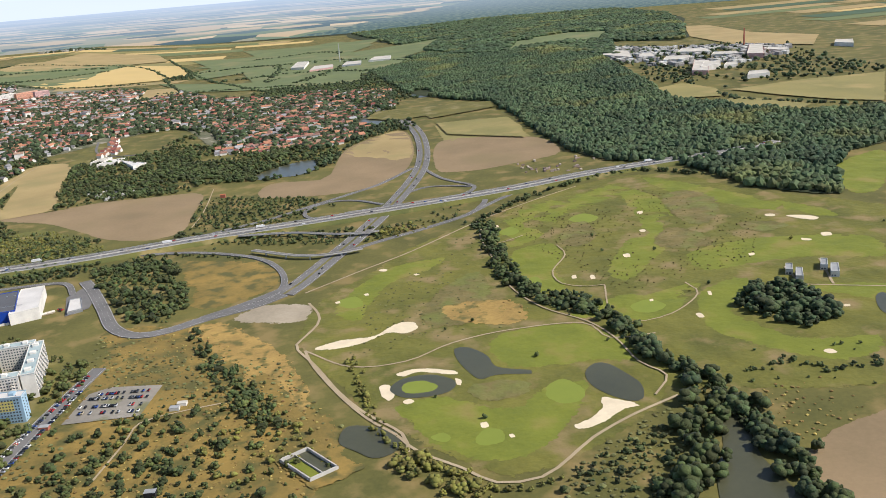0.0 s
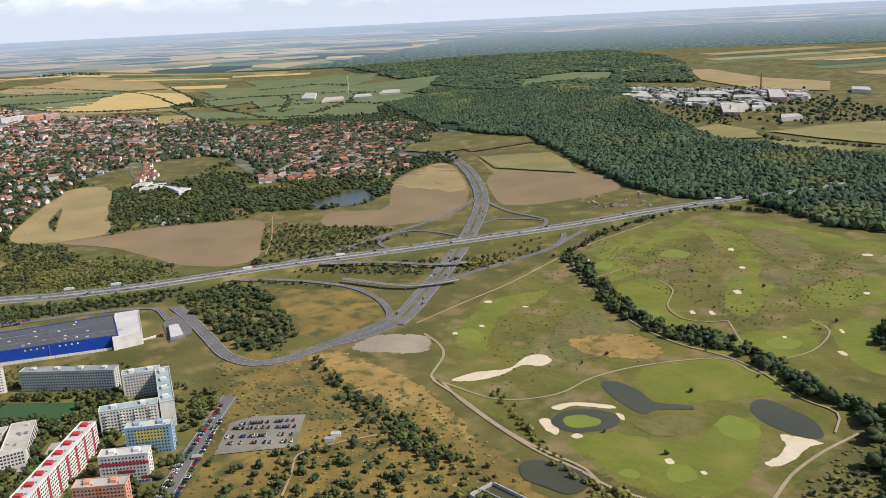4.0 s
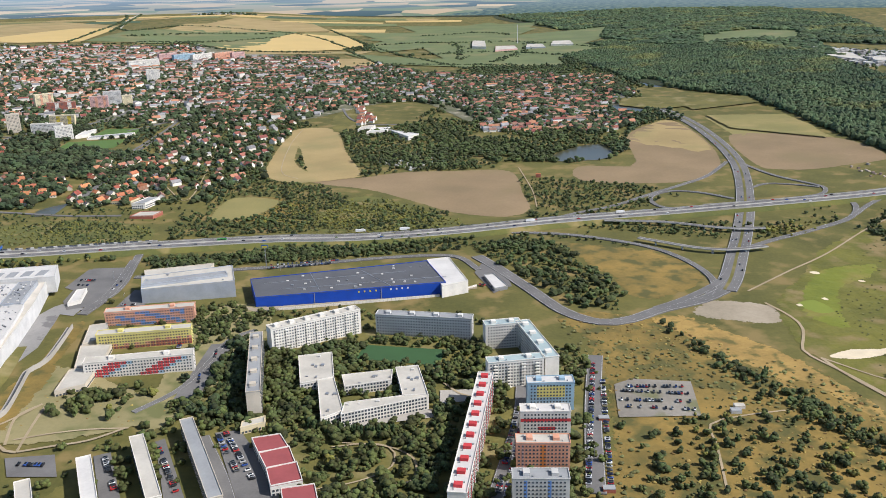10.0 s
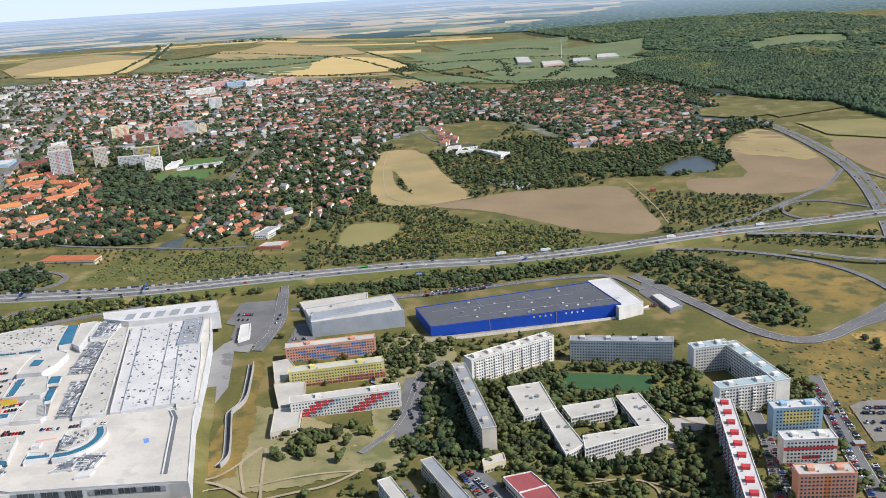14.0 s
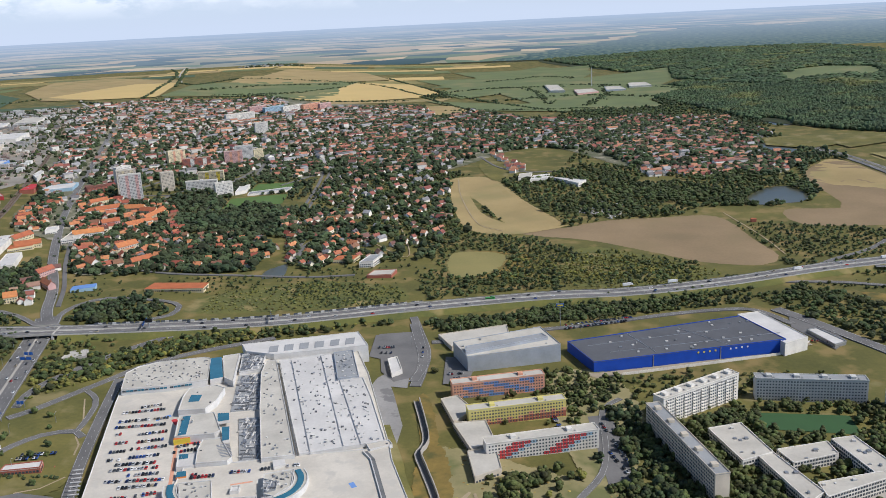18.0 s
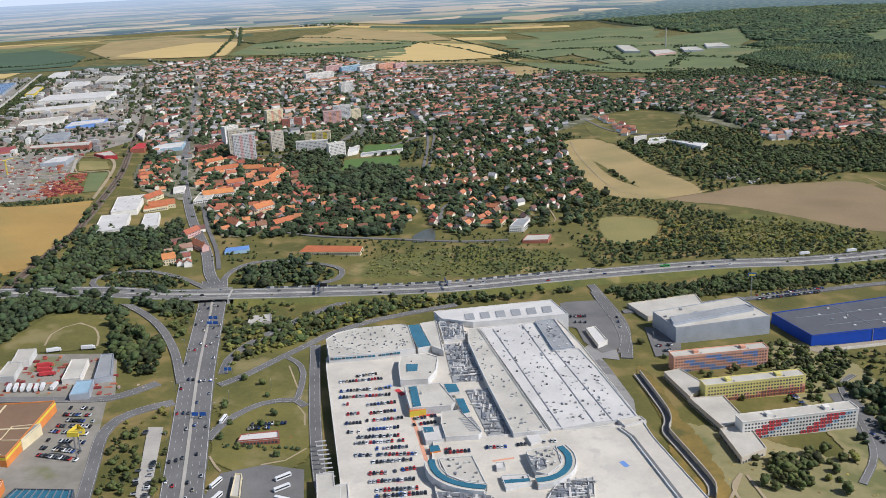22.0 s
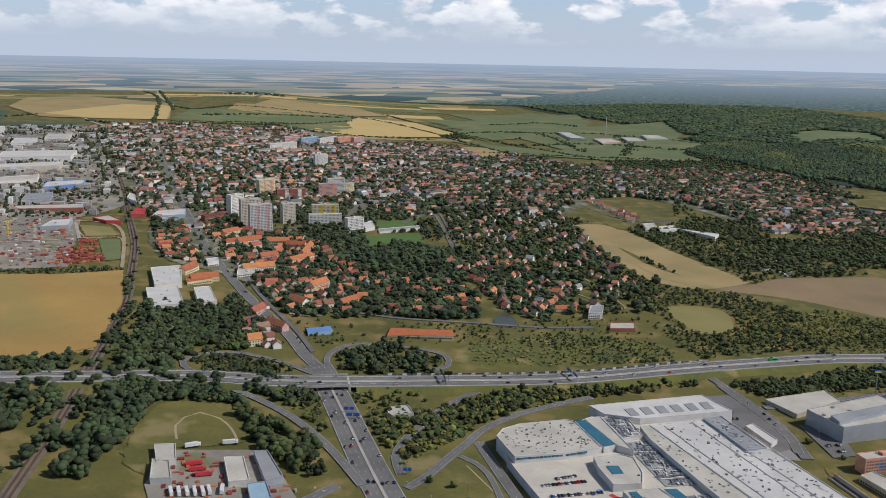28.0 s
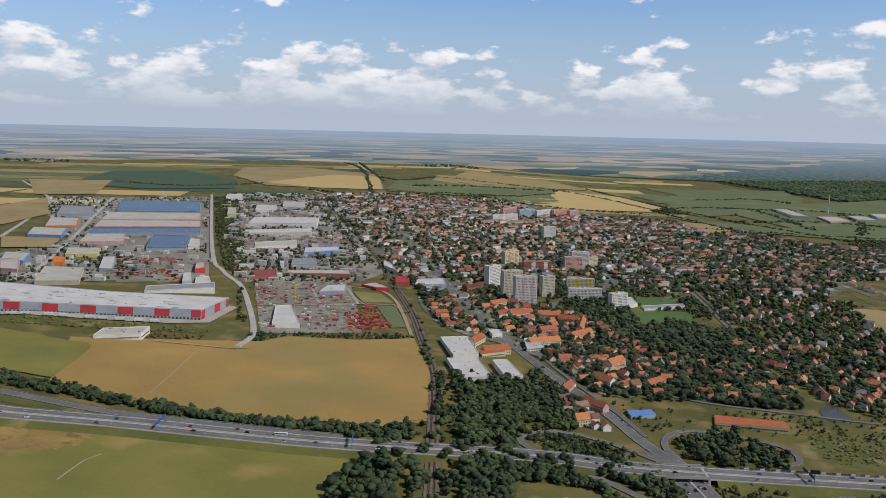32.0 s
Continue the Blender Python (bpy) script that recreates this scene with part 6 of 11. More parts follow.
# unbroken tree belts along the golf track and the stream
for k, (points, wide, h, mat) in enumerate(
    (
        ([(66.6, 847.1), (67.5, 770.3), (72.0, 688.9), (87.7, 637.7), (112.0, 603.2), (130.3, 581.7), (137.8, 540.0), (149.0, 500.2), (162.2, 475.1), (163.8, 446.0)], 13, 7.5, LEAF),
        ([(163.8, 446.0), (149.5, 423.6), (133.3, 396.7), (123.0, 371.6), (111.5, 344.8)], 20, 9, LEAF),
        ([(169.9, 435.4), (170.7, 401.1), (174.7, 361.6), (175.4, 332.1)], 13, 8, LEAF),
        ([(191.5, 470.4), (219.3, 478.9), (238.7, 461.4), (270.2, 464.3)], 7, 3.5, LEAF),
        ([(-53.9, 550.8), (-36.4, 465.9), (-23.1, 430.2), (14.2, 388.5), (32.6, 374.6), (61.5, 379.1)], 5, 3.5, LEAF_YELLOW),
        ([(61.5, 859.7), (99.9, 911.2), (180.3, 976.8), (264.3, 995.7), (322.1, 948.3)], 7, 5, LEAF),
    )
):
    ln = curve(points, 5.0)
    q = np.vstack([ln] * (2 if wide < 10 else 3))
    q = q + np.random.default_rng(60 + k).normal(0, wide / 2.6, q.shape)
    woods("tree_belt", q, h, mat, "leafy tree belt along a golf track and stream", NEAR_CROWN)
# dry tufts that roughen the open grassland
TUFT = material("dry_tufts", (0.34, 0.235, 0.075), 0.95, (0.18, 0.138, 0.045), 0.05, 0.8, 1.0, island=0.4)
TUFT_GREEN = material("green_tufts", (0.17, 0.165, 0.06), 0.95, (0.10, 0.105, 0.04), 0.05, 0.8, 1.0, island=0.35)
for k, (outline, gap, h, mat, clump, words) in enumerate(
    (
        ([(-255.5, 658.7), (-177.5, 646.3), (-136.1, 586.2), (-98.1, 570.3), (-71.1, 491.3), (-51.4, 454.3), (-71.4, 381.3), (-247.6, 394.4), (-239.3, 468.0), (-234.0, 538.5)], 5.0, 0.9, TUFT, 0.4, "dry grass tufts on the open slope"),
        ([(-255.5, 658.7), (-177.5, 646.3), (-136.1, 586.2), (-98.1, 570.3), (-71.1, 491.3), (-51.4, 454.3), (-71.4, 381.3), (-247.6, 394.4), (-239.3, 468.0), (-234.0, 538.5)], 5.0, 1.3, TUFT_GREEN, 0.45, "olive weeds on the open slope"),
        ([(10.1, 635.1), (35.0, 643.8), (65.5, 637.0), (79.3, 610.9), (73.7, 587.5), (50.8, 585.4), (19.1, 603.2)], 3.6, 1.2, TUFT, 0.2, "straw-coloured stony tufts"),
        ([(177.3, 451.3), (266.4, 457.4), (249.0, 425.4), (189.2, 384.0), (168.1, 419.2)], 5.5, 1.0, TUFT, 0.4, "dry tall grass beyond the stream"),
        ([(70.0, 393.4), (131.3, 441.4), (155.2, 435.6), (107.7, 353.9), (53.3, 364.6)], 4.5, 1.4, TUFT_GREEN, 0.3, "olive weeds on the bank"),
        ([(-641, 1050), (-548, 1062), (-444.2, 969.0), (-324.9, 894.1), (-439.9, 839.2), (-522.5, 859.1), (-607, 950)], 5.0, 1.3, TUFT_GREEN, 0.35, "olive weeds on the meadow"),
        ([(-804, 844), (-719, 882), (-642, 871), (-625.1, 839.7), (-632.2, 816.3), (-723, 797), (-802, 789)], 5.0, 1.4, TUFT_GREEN, 0.4, "olive weeds on the overgrown meadow"),
        ([(-598.5, 491.7), (-582.0, 549.3), (-498.7, 509.3), (-477.6, 501.8), (-493.3, 476.7), (-552.3, 448.8)], 5.5, 0.8, TUFT, 0.35, "dry tufts on the park lawn"),
        ([(-58.0, 636.2), (57.8, 850.6), (70.3, 675.3), (101.1, 590.5), (17.1, 571.6), (-53.9, 550.8)], 6.5, 0.9, TUFT_GREEN, 0.4, "weeds on the golf rough"),
    )
):
    woods("grass_tufts", scatter(outline, gap, 500 + k, clump), h, mat, words, TINY_CROWN, category="grass", wide=2.0)


# ---- large buildings ----
def paint(name, c, rough=0.8, **kw):
    return material(name, c, rough, tuple(v * 0.78 for v in c), 0.12, 0.8, 1.0, **kw)


WHITE_WALL = paint("pale_render", (0.78, 0.74, 0.66))
GREY_WALL = paint("grey_panel", (0.60, 0.59, 0.55))
BEIGE_WALL = paint("beige_panel", (0.60, 0.53, 0.42))
ROOF_PALE = material("pale_flat_roof", (0.55, 0.52, 0.45), 0.9, (0.42, 0.395, 0.34), 0.06, 0.5, 1.0)
ROOF_TEAL = material("pale_teal_roof", (0.38, 0.47, 0.47), 0.85, (0.30, 0.37, 0.375), 0.06, 0.5, 1.0)
ROOF_GREY = material("grey_flat_roof", (0.33, 0.34, 0.34), 0.9, (0.25, 0.26, 0.265), 0.06, 0.5, 1.0)
ROOF_WHITE = material("white_flat_roof", (0.64, 0.62, 0.58), 0.85, (0.50, 0.485, 0.455), 0.05, 0.5, 1.0)
ROOF_DARK = material("dark_membrane_roof", (0.115, 0.12, 0.13), 0.9, (0.09, 0.093, 0.10), 0.05, 0.4, 1.0)
ROOF_BROWN = material("brown_roof", (0.24, 0.15, 0.09), 0.9, (0.19, 0.12, 0.075), 0.05, 0.4, 1.0)
GLASS = material("window_glass", (0.105, 0.118, 0.13), 0.12, (0.04, 0.05, 0.06), 0.4, 2.0, 1.0, spec=0.5)
SKYLIGHT = material("blue_skylight_glass", (0.045, 0.17, 0.24), 0.18, (0.03, 0.12, 0.18), 0.15, 0.8, 0.8, spec=0.5)
BLUE = paint("blue_cladding", (0.016, 0.075, 0.44), 0.5)
YELLOW = paint("yellow_paint", (0.72, 0.55, 0.06))
ORANGE = paint("orange_paint", (0.70, 0.24, 0.06))
RED = paint("red_paint", (0.55, 0.055, 0.06))
PINK = paint("pink_paint", (0.62, 0.38, 0.34))
SALMON = paint("salmon_paint", (0.72, 0.36, 0.23))
SKYBLUE = paint("sky_blue_paint", (0.16, 0.30, 0.62))
CYAN = paint("pale_blue_paint", (0.33, 0.48, 0.58))
LIME = paint("yellow_green_paint", (0.70, 0.61, 0.20))
CREAM = paint("cream_paint", (0.70, 0.60, 0.38))
SILVER = paint("silver_cladding", (0.46, 0.49, 0.53), 0.45, metal=0.3)
BRICK = paint("brick_red_render", (0.38, 0.13, 0.085))


def frame_of(a, b):
    """Yaw in degrees, length, way along and way to the left of an edge a to b."""
    d = np.subtract(b, a).astype(float)
    n = np.linalg.norm(d)
    return math.degrees(math.atan2(d[1], d[0])), n, d / n, np.array([-d[1], d[0]]) / n


def row_mesh(name, n, pitch, wide, high, material_, start=0.0, skip=0, deep=0.12):
    """Panes of one storey along local x, standing a little proud of the wall on its -y side."""
    rows = [(start + k * pitch, start + k * pitch + wide, -deep, 0.05, 0, high) for k in range(n) if not (skip and k % skip == skip - 1)]
    return boxes_mesh(name, rows, material_)


PANE = row_mesh("window", 1, 1.85, 0.95, 0.9, GLASS)


def apartment_block(a, b, deep, floors, wall, label, roof=ROOF_PALE, storey=2.05, accent=(), housings=4, housing=None, balconies=0, ends=False, steps=0.0, group="apartment blocks", single=False):
    yaw, n, along, left = frame_of(a, b)
    h = floors * storey + 0.8
    mid = np.add(a, along * n / 2 + left * deep / 2)
    ob = thing("apartment_block", *a, yaw, z=rise(*mid), label=label, category="apartment block", group=group)
    take([np.add(a, -left * 2), np.add(b, -left * 2), np.add(b, left * (deep + 2)), np.add(a, left * (deep + 2))])
    boxes("wall", [(0, n, 0, deep, -3, h)], wall, ob)
    top = boxes("roof", [(-0.15, n + 0.15, -0.15, deep + 0.15, h, h + 0.25)], roof, ob)
    rim = 0.35
    boxes("parapet", [(-0.2, n + 0.2, -0.2, rim - 0.2, h + 0.26, h + 0.75), (-0.2, n + 0.2, deep + 0.2 - rim, deep + 0.2, h + 0.26, h + 0.75), (-0.2, rim - 0.2, 0.15, deep - 0.15, h + 0.26, h + 0.75), (n + 0.2 - rim, n + 0.2, 0.15, deep - 0.15, h + 0.26, h + 0.75)], wall, top)
    for k in range(housings):
        x = n * (k + 0.5) / housings
        boxes("lift_housing", [(x - 1.6, x + 1.6, deep * 0.3, deep * 0.75, h + 0.26, h + 1.9)], housing or wall, top, "small roof-top lift housing")
        for vx, vy in ((x + 2.9, deep * 0.25), (x - 3.1, deep * 0.75)):
            boxes("roof_vent", [(vx - 0.3, vx + 0.3, vy - 0.4, vy + 0.4, h + 0.26, h + 1.0)], STEEL, top)
    pitch = 1.85
    count = max(2, int((n - 1.2) / pitch))
    start = (n - count * pitch) / 2 + 0.35
    front = row_mesh("window_row", count, pitch, 0.95, 0.9, GLASS, start)
    for f in range(floors):
        z = f * storey + 0.85
        for s in (0, 1):
            if s == 0 and single:
                for k in range(count):
                    w = part("window", PANE, GLASS, ob)
                    w.matrix_basis = pose(start + k * pitch, -0.02, z)
                continue
            w = tagged(part("window_band", front, GLASS, ob), kind="stuff")
            w.matrix_basis = pose(0, -0.02, z) if s == 0 else pose(n, deep + 0.02, z, 0, 0, 180)
        if ends:
            for y in (0.22, 0.64):
                short = part("window", PANE, GLASS, ob)
                short.matrix_basis = pose(n + 0.02, deep * y, z, 0, 0, 90)
    for x0, x1, f0, f1, m in accent:
        for y0, y1 in ((-0.055, 0.03), (deep - 0.03, deep + 0.055)):
            boxes("painted_panel", [(x0 * n, x1 * n, y0, y1, f0 * storey + 0.2, f1 * storey + 0.2)], m, ob, "painted facade panel")
    if balconies:
        step = n / balconies
        for k in range(balconies):
            for f in range(floors):
                boxes("balcony", [(step * (k + 0.35), step * (k + 0.65), -0.9, -0.04, f * storey + 0.2, f * storey + 0.95)], wall, ob)
    return ob


def hall(outline, high, wall, roof, label, name="industrial_hall", category="hall", windows=0, storey=2.1, rim=True, kit=0, seed=0, parent=None, base=None, below=7.0, group="", band=None, pitch=1.9, glass=GLASS):
    """A flat-roofed building over an outline, with parapet, window rows and roof gear."""
    p = np.array(outline, float)
    if np.sum(p[:, 0] * np.roll(p[:, 1], -1) - np.roll(p[:, 0], -1) * p[:, 1]) < 0:
        p = p[::-1]
    c = p.mean(0)
    z = rise(*c) if base is None else base
    if parent is None:
        ob = thing(name, *c, 0, z=z, label=label, category=category, group=group)
        q = p - c
    else:
        ob, q = parent, p - np.array(parent.location[:2])
        z = 0
        below = -(base - parent.location[2]) if base is not None else below
        if base is not None:
            high = high + (base - parent.location[2])
    take(c + (p - c) * 1.06)
    prism("wall", q, -below, high, wall, ob)
    top = prism("roof", q + (q - q.mean(0)) * 0.004, high, high + 0.2, roof, ob)
    if rim:
        for a, b in zip(q, np.roll(q, -1, axis=0)):
            yaw, n, _, _ = frame_of(a, b)
            e = boxes("parapet", [(0.0, n, 0.0, 0.4, 0, 0.55)], wall, top)
            e.matrix_basis = pose(a[0], a[1], high + 0.21, 0, 0, yaw)
    if band:
        for a, b in zip(q, np.roll(q, -1, axis=0)):
            yaw, n, _, _ = frame_of(a, b)
            e = boxes("colour_band", [(0.1, n - 0.1, -0.07, 0.03, 0, band[1])], band[0], ob)
            e.matrix_basis = pose(a[0], a[1], band[2], 0, 0, yaw)
    if windows:
        for a, b in zip(q, np.roll(q, -1, axis=0)):
            yaw, n, _, _ = frame_of(a, b)
            if n < 4:
                continue
            me = row_mesh("window_row", int((n - 1) / pitch), pitch, pitch * 0.66, 1.15, glass, 0.7)
            for f in range(windows):
                w = tagged(part("window_band", me, glass, ob), kind="stuff")
                w.matrix_basis = pose(a[0], a[1], f * storey + 0.7, 0, 0, yaw)
    if kit:
        rng = np.random.default_rng(seed)
        lo, hi = q.min(0), q.max(0)
        made = 0
        while made < kit:
            x, y = rng.uniform(lo, hi)
            corners = [(x - 1.4, y - 1.4), (x + 1.4, y - 1.4), (x + 1.4, y + 1.4), (x - 1.4, y + 1.4)]
            made += 1
            if not all(inside(q, np.array(u), np.array(v)) for u, v in corners):
                continue
            sx, sy, sz = rng.uniform(0.35, 1.2), rng.uniform(0.35, 1.2), rng.uniform(0.4, 1.1)
            boxes("roof_vent", [(x - sx, x + sx, y - sy, y + sy, high + 0.2, high + 0.2 + sz)], STEEL if rng.random() < 0.6 else ROOF_WHITE, top)
    return ob


# the panel-built estate
apartment_block(*[(-447.5, 577.2), (-392.5, 613.2)], 9, 8, WHITE_WALL, "long cream apartment block with stepped balconies", ROOF_PALE, housings=6, balconies=9, ends=True)
apartment_block(*[(-381.9, 611.8), (-314.4, 603.1)], 8.5, 7, GREY_WALL, "long grey apartment block behind the school pitch", ROOF_GREY, housings=4, ends=True)
apartment_block(*[(-304.9, 588.0), (-280.6, 593.0)], 9, 8, WHITE_WALL, "wing of a white apartment block round a courtyard", ROOF_TEAL, housings=2)
apartment_block(*[(-259.6, 540.5), (-275.7, 599.2)], 9, 8, WHITE_WALL, "oblique wing of a white apartment block", ROOF_TEAL, housings=4, ends=False)
apartment_block(*[(-303.2, 529.5), (-269.1, 536.7)], 8.5, 8, WHITE_WALL, "courtyard wing of a white apartment block", ROOF_TEAL, housings=2, balconies=4)
apartment_block(*[(-432.4, 487.1), (-451.6, 572.1)], 8, 8, BEIGE_WALL, "long beige apartment block with grey stepped roof", ROOF_GREY, housings=5, ends=False)
apartment_block(*[(-313.6, 390.6), (-300.3, 515.1)], 9, 8, WHITE_WALL, "very long apartment block with red roof housings", ROOF_WHITE, housings=11, housing=RED, accent=[(k / 11 + 0.03, k / 11 + 0.05, 0, 8, RED) for k in range(11)])
apartment_block(*[(-280.8, 502.9), (-253.8, 504.3)], 9, 8, CYAN, "pale blue and yellow-green tower block", ROOF_WHITE, housings=2, accent=[(0.2, 0.8, 4, 7.4, LIME)], ends=True, group="tower blocks", single=True)
apartment_block(*[(-286.1, 468.5), (-259.1, 469.2)], 9, 8, WHITE_WALL, "red and white striped tower block", ROOF_WHITE, housings=2, accent=[(0.0, 0.2, 1, 2, RED), (0.35, 0.7, 3, 4, RED), (0.8, 1.0, 1, 2, RED), (0.0, 1.0, 5.5, 6.4, RED), (0.0, 1.0, 0.0, 0.6, SKYBLUE)], ends=True, group="tower blocks", single=True)
apartment_block(*[(-289.6, 435.6), (-262.5, 435.8)], 9, 8, SALMON, "salmon-coloured tower block with pale roof", ROOF_PALE, housings=2, accent=[(0.1, 0.14, 0, 8, PINK), (0.45, 0.55, 0, 8, ORANGE)], ends=True, group="tower blocks", single=True)
apartment_block(*[(-292.5, 402.8), (-265.7, 403.1)], 9, 8, GREY_WALL, "grey tower block with blue-grey loggias", ROOF_GREY, housings=2, accent=[(0.2, 0.26, 0, 8, SKYBLUE), (0.62, 0.68, 0, 8, SKYBLUE)], ends=True, group="tower blocks", single=True)
apartment_block(*[(-294.2, 368.1), (-268.1, 371.3)], 9, 8, WHITE_WALL, "white tower block beside the parking street", ROOF_PALE, housings=2, ends=True, group="tower blocks", single=True)
# three low blocks and a stepped red-roofed terrace
apartment_block(*[(-428.0, 395.6), (-466.4, 470.1)], 7, 4, BEIGE_WALL, "low brown slab block with grey roof", ROOF_GREY, housings=0, group="slab blocks")
apartment_block(*[(-456.6, 394.0), (-486.7, 450.3)], 7, 4, WHITE_WALL, "low pale slab block with white roof", ROOF_PALE, housings=0, group="slab blocks")
apartment_block(*[(-482.3, 383.9), (-505.2, 427.8)], 7, 4, WHITE_WALL, "low pale slab block with white roof", ROOF_WHITE, housings=0, group="slab blocks")
apartment_block(*[(-504.6, 368.8), (-525.0, 404.8)], 7, 4, WHITE_WALL, "low pale slab block with white roof", ROOF_PALE, housings=0, group="slab blocks")
MAROON = material("maroon_roof", (0.33, 0.085, 0.085), 0.8, (0.27, 0.07, 0.07), 0.1, 0.6, 1.0)
for k, spec in enumerate(([(-430.1, 454.7), (-415.4, 459.4), (-407.8, 445.8), (-422.6, 439.8)], [(-422.6, 439.8), (-407.8, 446.8), (-401.2, 430.9), (-415.1, 425.3)], [(-415.1, 425.3), (-400.7, 431.9), (-394.4, 415.1), (-409.1, 409.3)], [(-403.8, 407.8), (-387.9, 412.1), (-383.5, 397.6), (-399.0, 392.7)])):
    hall(spec, 6, WHITE_WALL, MAROON, "stepped white terrace with maroon roof", "terrace_house", "terrace", windows=2, group="stepped terrace")
# the white school
for spec, h, f in (([(-425.7, 557.7), (-404.7, 563.8), (-397.3, 527.0), (-416.7, 518.6)], 7, 3), ([(-407.0, 523.2), (-397.6, 527.8), (-385.3, 485.3), (-396.4, 475.2)], 7, 3), ([(-393.8, 533.3), (-362.9, 541.3), (-362.1, 526.9), (-389.7, 517.6)], 6, 3), ([(-361.2, 541.0), (-347.0, 543.9), (-338.2, 504.5), (-353.2, 502.7)], 8, 4), ([(-385.8, 493.8), (-352.8, 502.7), (-338.2, 504.5), (-337.9, 501.8), (-385.9, 479.7)], 8, 4)):
    hall(spec, h, WHITE_WALL, ROOF_PALE, "white flat-roofed school wing with window bands", "school_wing", "school", windows=f, kit=10, seed=len(str(spec)), group="school wings")
hall([(-440.9, 475.5), (-429.2, 482.5), (-428.0, 475.0), (-439.9, 468.2)], 4, CREAM, ROOF_PALE, "small yellow shop with flat roof", "shop", "shop", windows=1)
# three painted blocks with low annexes
def painted_block(front, wall, label, accents):
    apartment_block(*front, 8.5, 5, wall, label, ROOF_PALE, housings=2, accent=accents, ends=True, group="painted blocks")


def bays(test, mat, count=18, floors=5):
    """Coloured panels of the bays that pass a test of bay and storey."""
    return [((k + 0.04) / count, (k + 0.96) / count, f + 0.02, f + 0.96, mat) for k in range(count) for f in range(floors) if test(k, f)]


painted_block([(-577.3, 615.7), (-516.0, 628.3)], SALMON, "orange block with blue wave panels", bays(lambda k, f: (k + 2 * f) % 7 < 3 and 1 < k < 16, SKYBLUE) + bays(lambda k, f: (k + 2 * f) % 7 == 3 and k % 2, PINK))
painted_block([(-566.2, 575.5), (-505.4, 588.4)], LIME, "yellow block with red lower storeys", bays(lambda k, f: f < 1 + (k > 9), BRICK) + bays(lambda k, f: f == 1 + (k > 9) and k % 2, SALMON))
painted_block([(-555.7, 531.9), (-490.5, 546.7)], WHITE_WALL, "white block with red stepped panels", bays(lambda k, f: k % 9 in (f, f + 1, f + 2) and k < 16, RED) + bays(lambda k, f: k % 9 == f + 3, CYAN))
for spec in ([(-584.9, 607.1), (-574.2, 611.9), (-562.5, 589.2), (-575.5, 573.6)], [(-575.9, 572.2), (-555.8, 575.0), (-549.8, 545.1), (-564.6, 537.8)], [(-566.7, 535.8), (-550.3, 540.6), (-547.5, 515.3), (-562.3, 506.0)]):
    hall(spec, 4, BEIGE_WALL, ROOF_PALE, "low beige-roofed annex beside the painted blocks", "annex", "annex", windows=1)
# the pink block with notched front
for k, (x0, x1) in enumerate(((100, 165), (165, 230), (230, 292))):
    apartment_block(*[[[(-627.8, 401.0), (-611.7, 405.8), (-595.6, 411.1), (-580.0, 416.5)][k], [(-627.8, 401.0), (-611.7, 405.8), (-595.6, 411.1), (-580.0, 416.5)][k + 1]][j] for j in (0, 1)], 8, 6, PINK, "pink rendered apartment block with grey roof", ROOF_GREY, housings=1, balconies=3, group="pink blocks")
apartment_block(*[(-575.1, 407.1), (-563.6, 411.9)], 8, 6, PINK, "pink corner block beside the pink block", ROOF_GREY, housings=1, group="pink blocks")
apartment_block(*[(-636.1, 375.5), (-627.9, 400.1)], 8, 6, PINK, "pink rendered apartment block with grey roof", ROOF_GREY, housings=1, group="pink blocks")

# the furniture store: blue box, dark roof, white entrance
store = hall([(-493.8, 700.6), (-354.3, 744.9), (-336.0, 692.0), (-479.3, 659.1)], 9, BLUE, ROOF_DARK, "huge blue windowless furniture store with dark roof", "furniture_store", "store", kit=40, seed=5)
# pale cable runs and domes on the dark roof
for p, q in zip([(-479.9, 690.9), (-447.3, 713.6), (-407.3, 721.9), (-465.4, 677.0)], [(-369.7, 718.8), (-433.3, 676.0), (-378.9, 685.0), (-335.8, 706.0)]):
    yaw, n, _, _ = frame_of(p, q)
    e = boxes("roof_strip", [(0, n, -0.25, 0.25, 9.2, 9.42)], STEEL, store, "pale strip on the dark roof")
    e.matrix_basis = pose(p[0] - store.location[0], p[1] - store.location[1], 0, 0, 0, yaw)
for x, y in [(-462.6, 696.2), (-447.1, 689.9), (-432.2, 703.4), (-421.5, 694.8), (-403.3, 702.2), (-388.6, 711.2), (-379.3, 698.8), (-364.4, 707.5), (-445.3, 676.4), (-424.5, 680.1), (-402.9, 686.0), (-377.1, 691.7), (-360.4, 693.2), (-452.5, 707.7), (-408.9, 714.5), (-380.7, 725.6)]:
    x, y = x - store.location[0], y - store.location[1]
    boxes("roof_dome", [(x - 0.9, x + 0.9, y - 0.9, y + 0.9, 9.2, 9.8)], ROOF_WHITE, store, "white roof light")
hall([(-354.6, 750.2), (-336.0, 755.9), (-318.5, 696.6), (-338.7, 685.1)], 9.5, WHITE_WALL, ROOF_WHITE, "white entrance wing of the furniture store", "store_entrance", "store")
hall([(-306.5, 731.5), (-298.1, 734.7), (-287.1, 705.0), (-297.7, 698.7)], 2.4, STEEL, ROOF_WHITE, "white open trolley shelter beside the store", "trolley_shelter", "shelter")
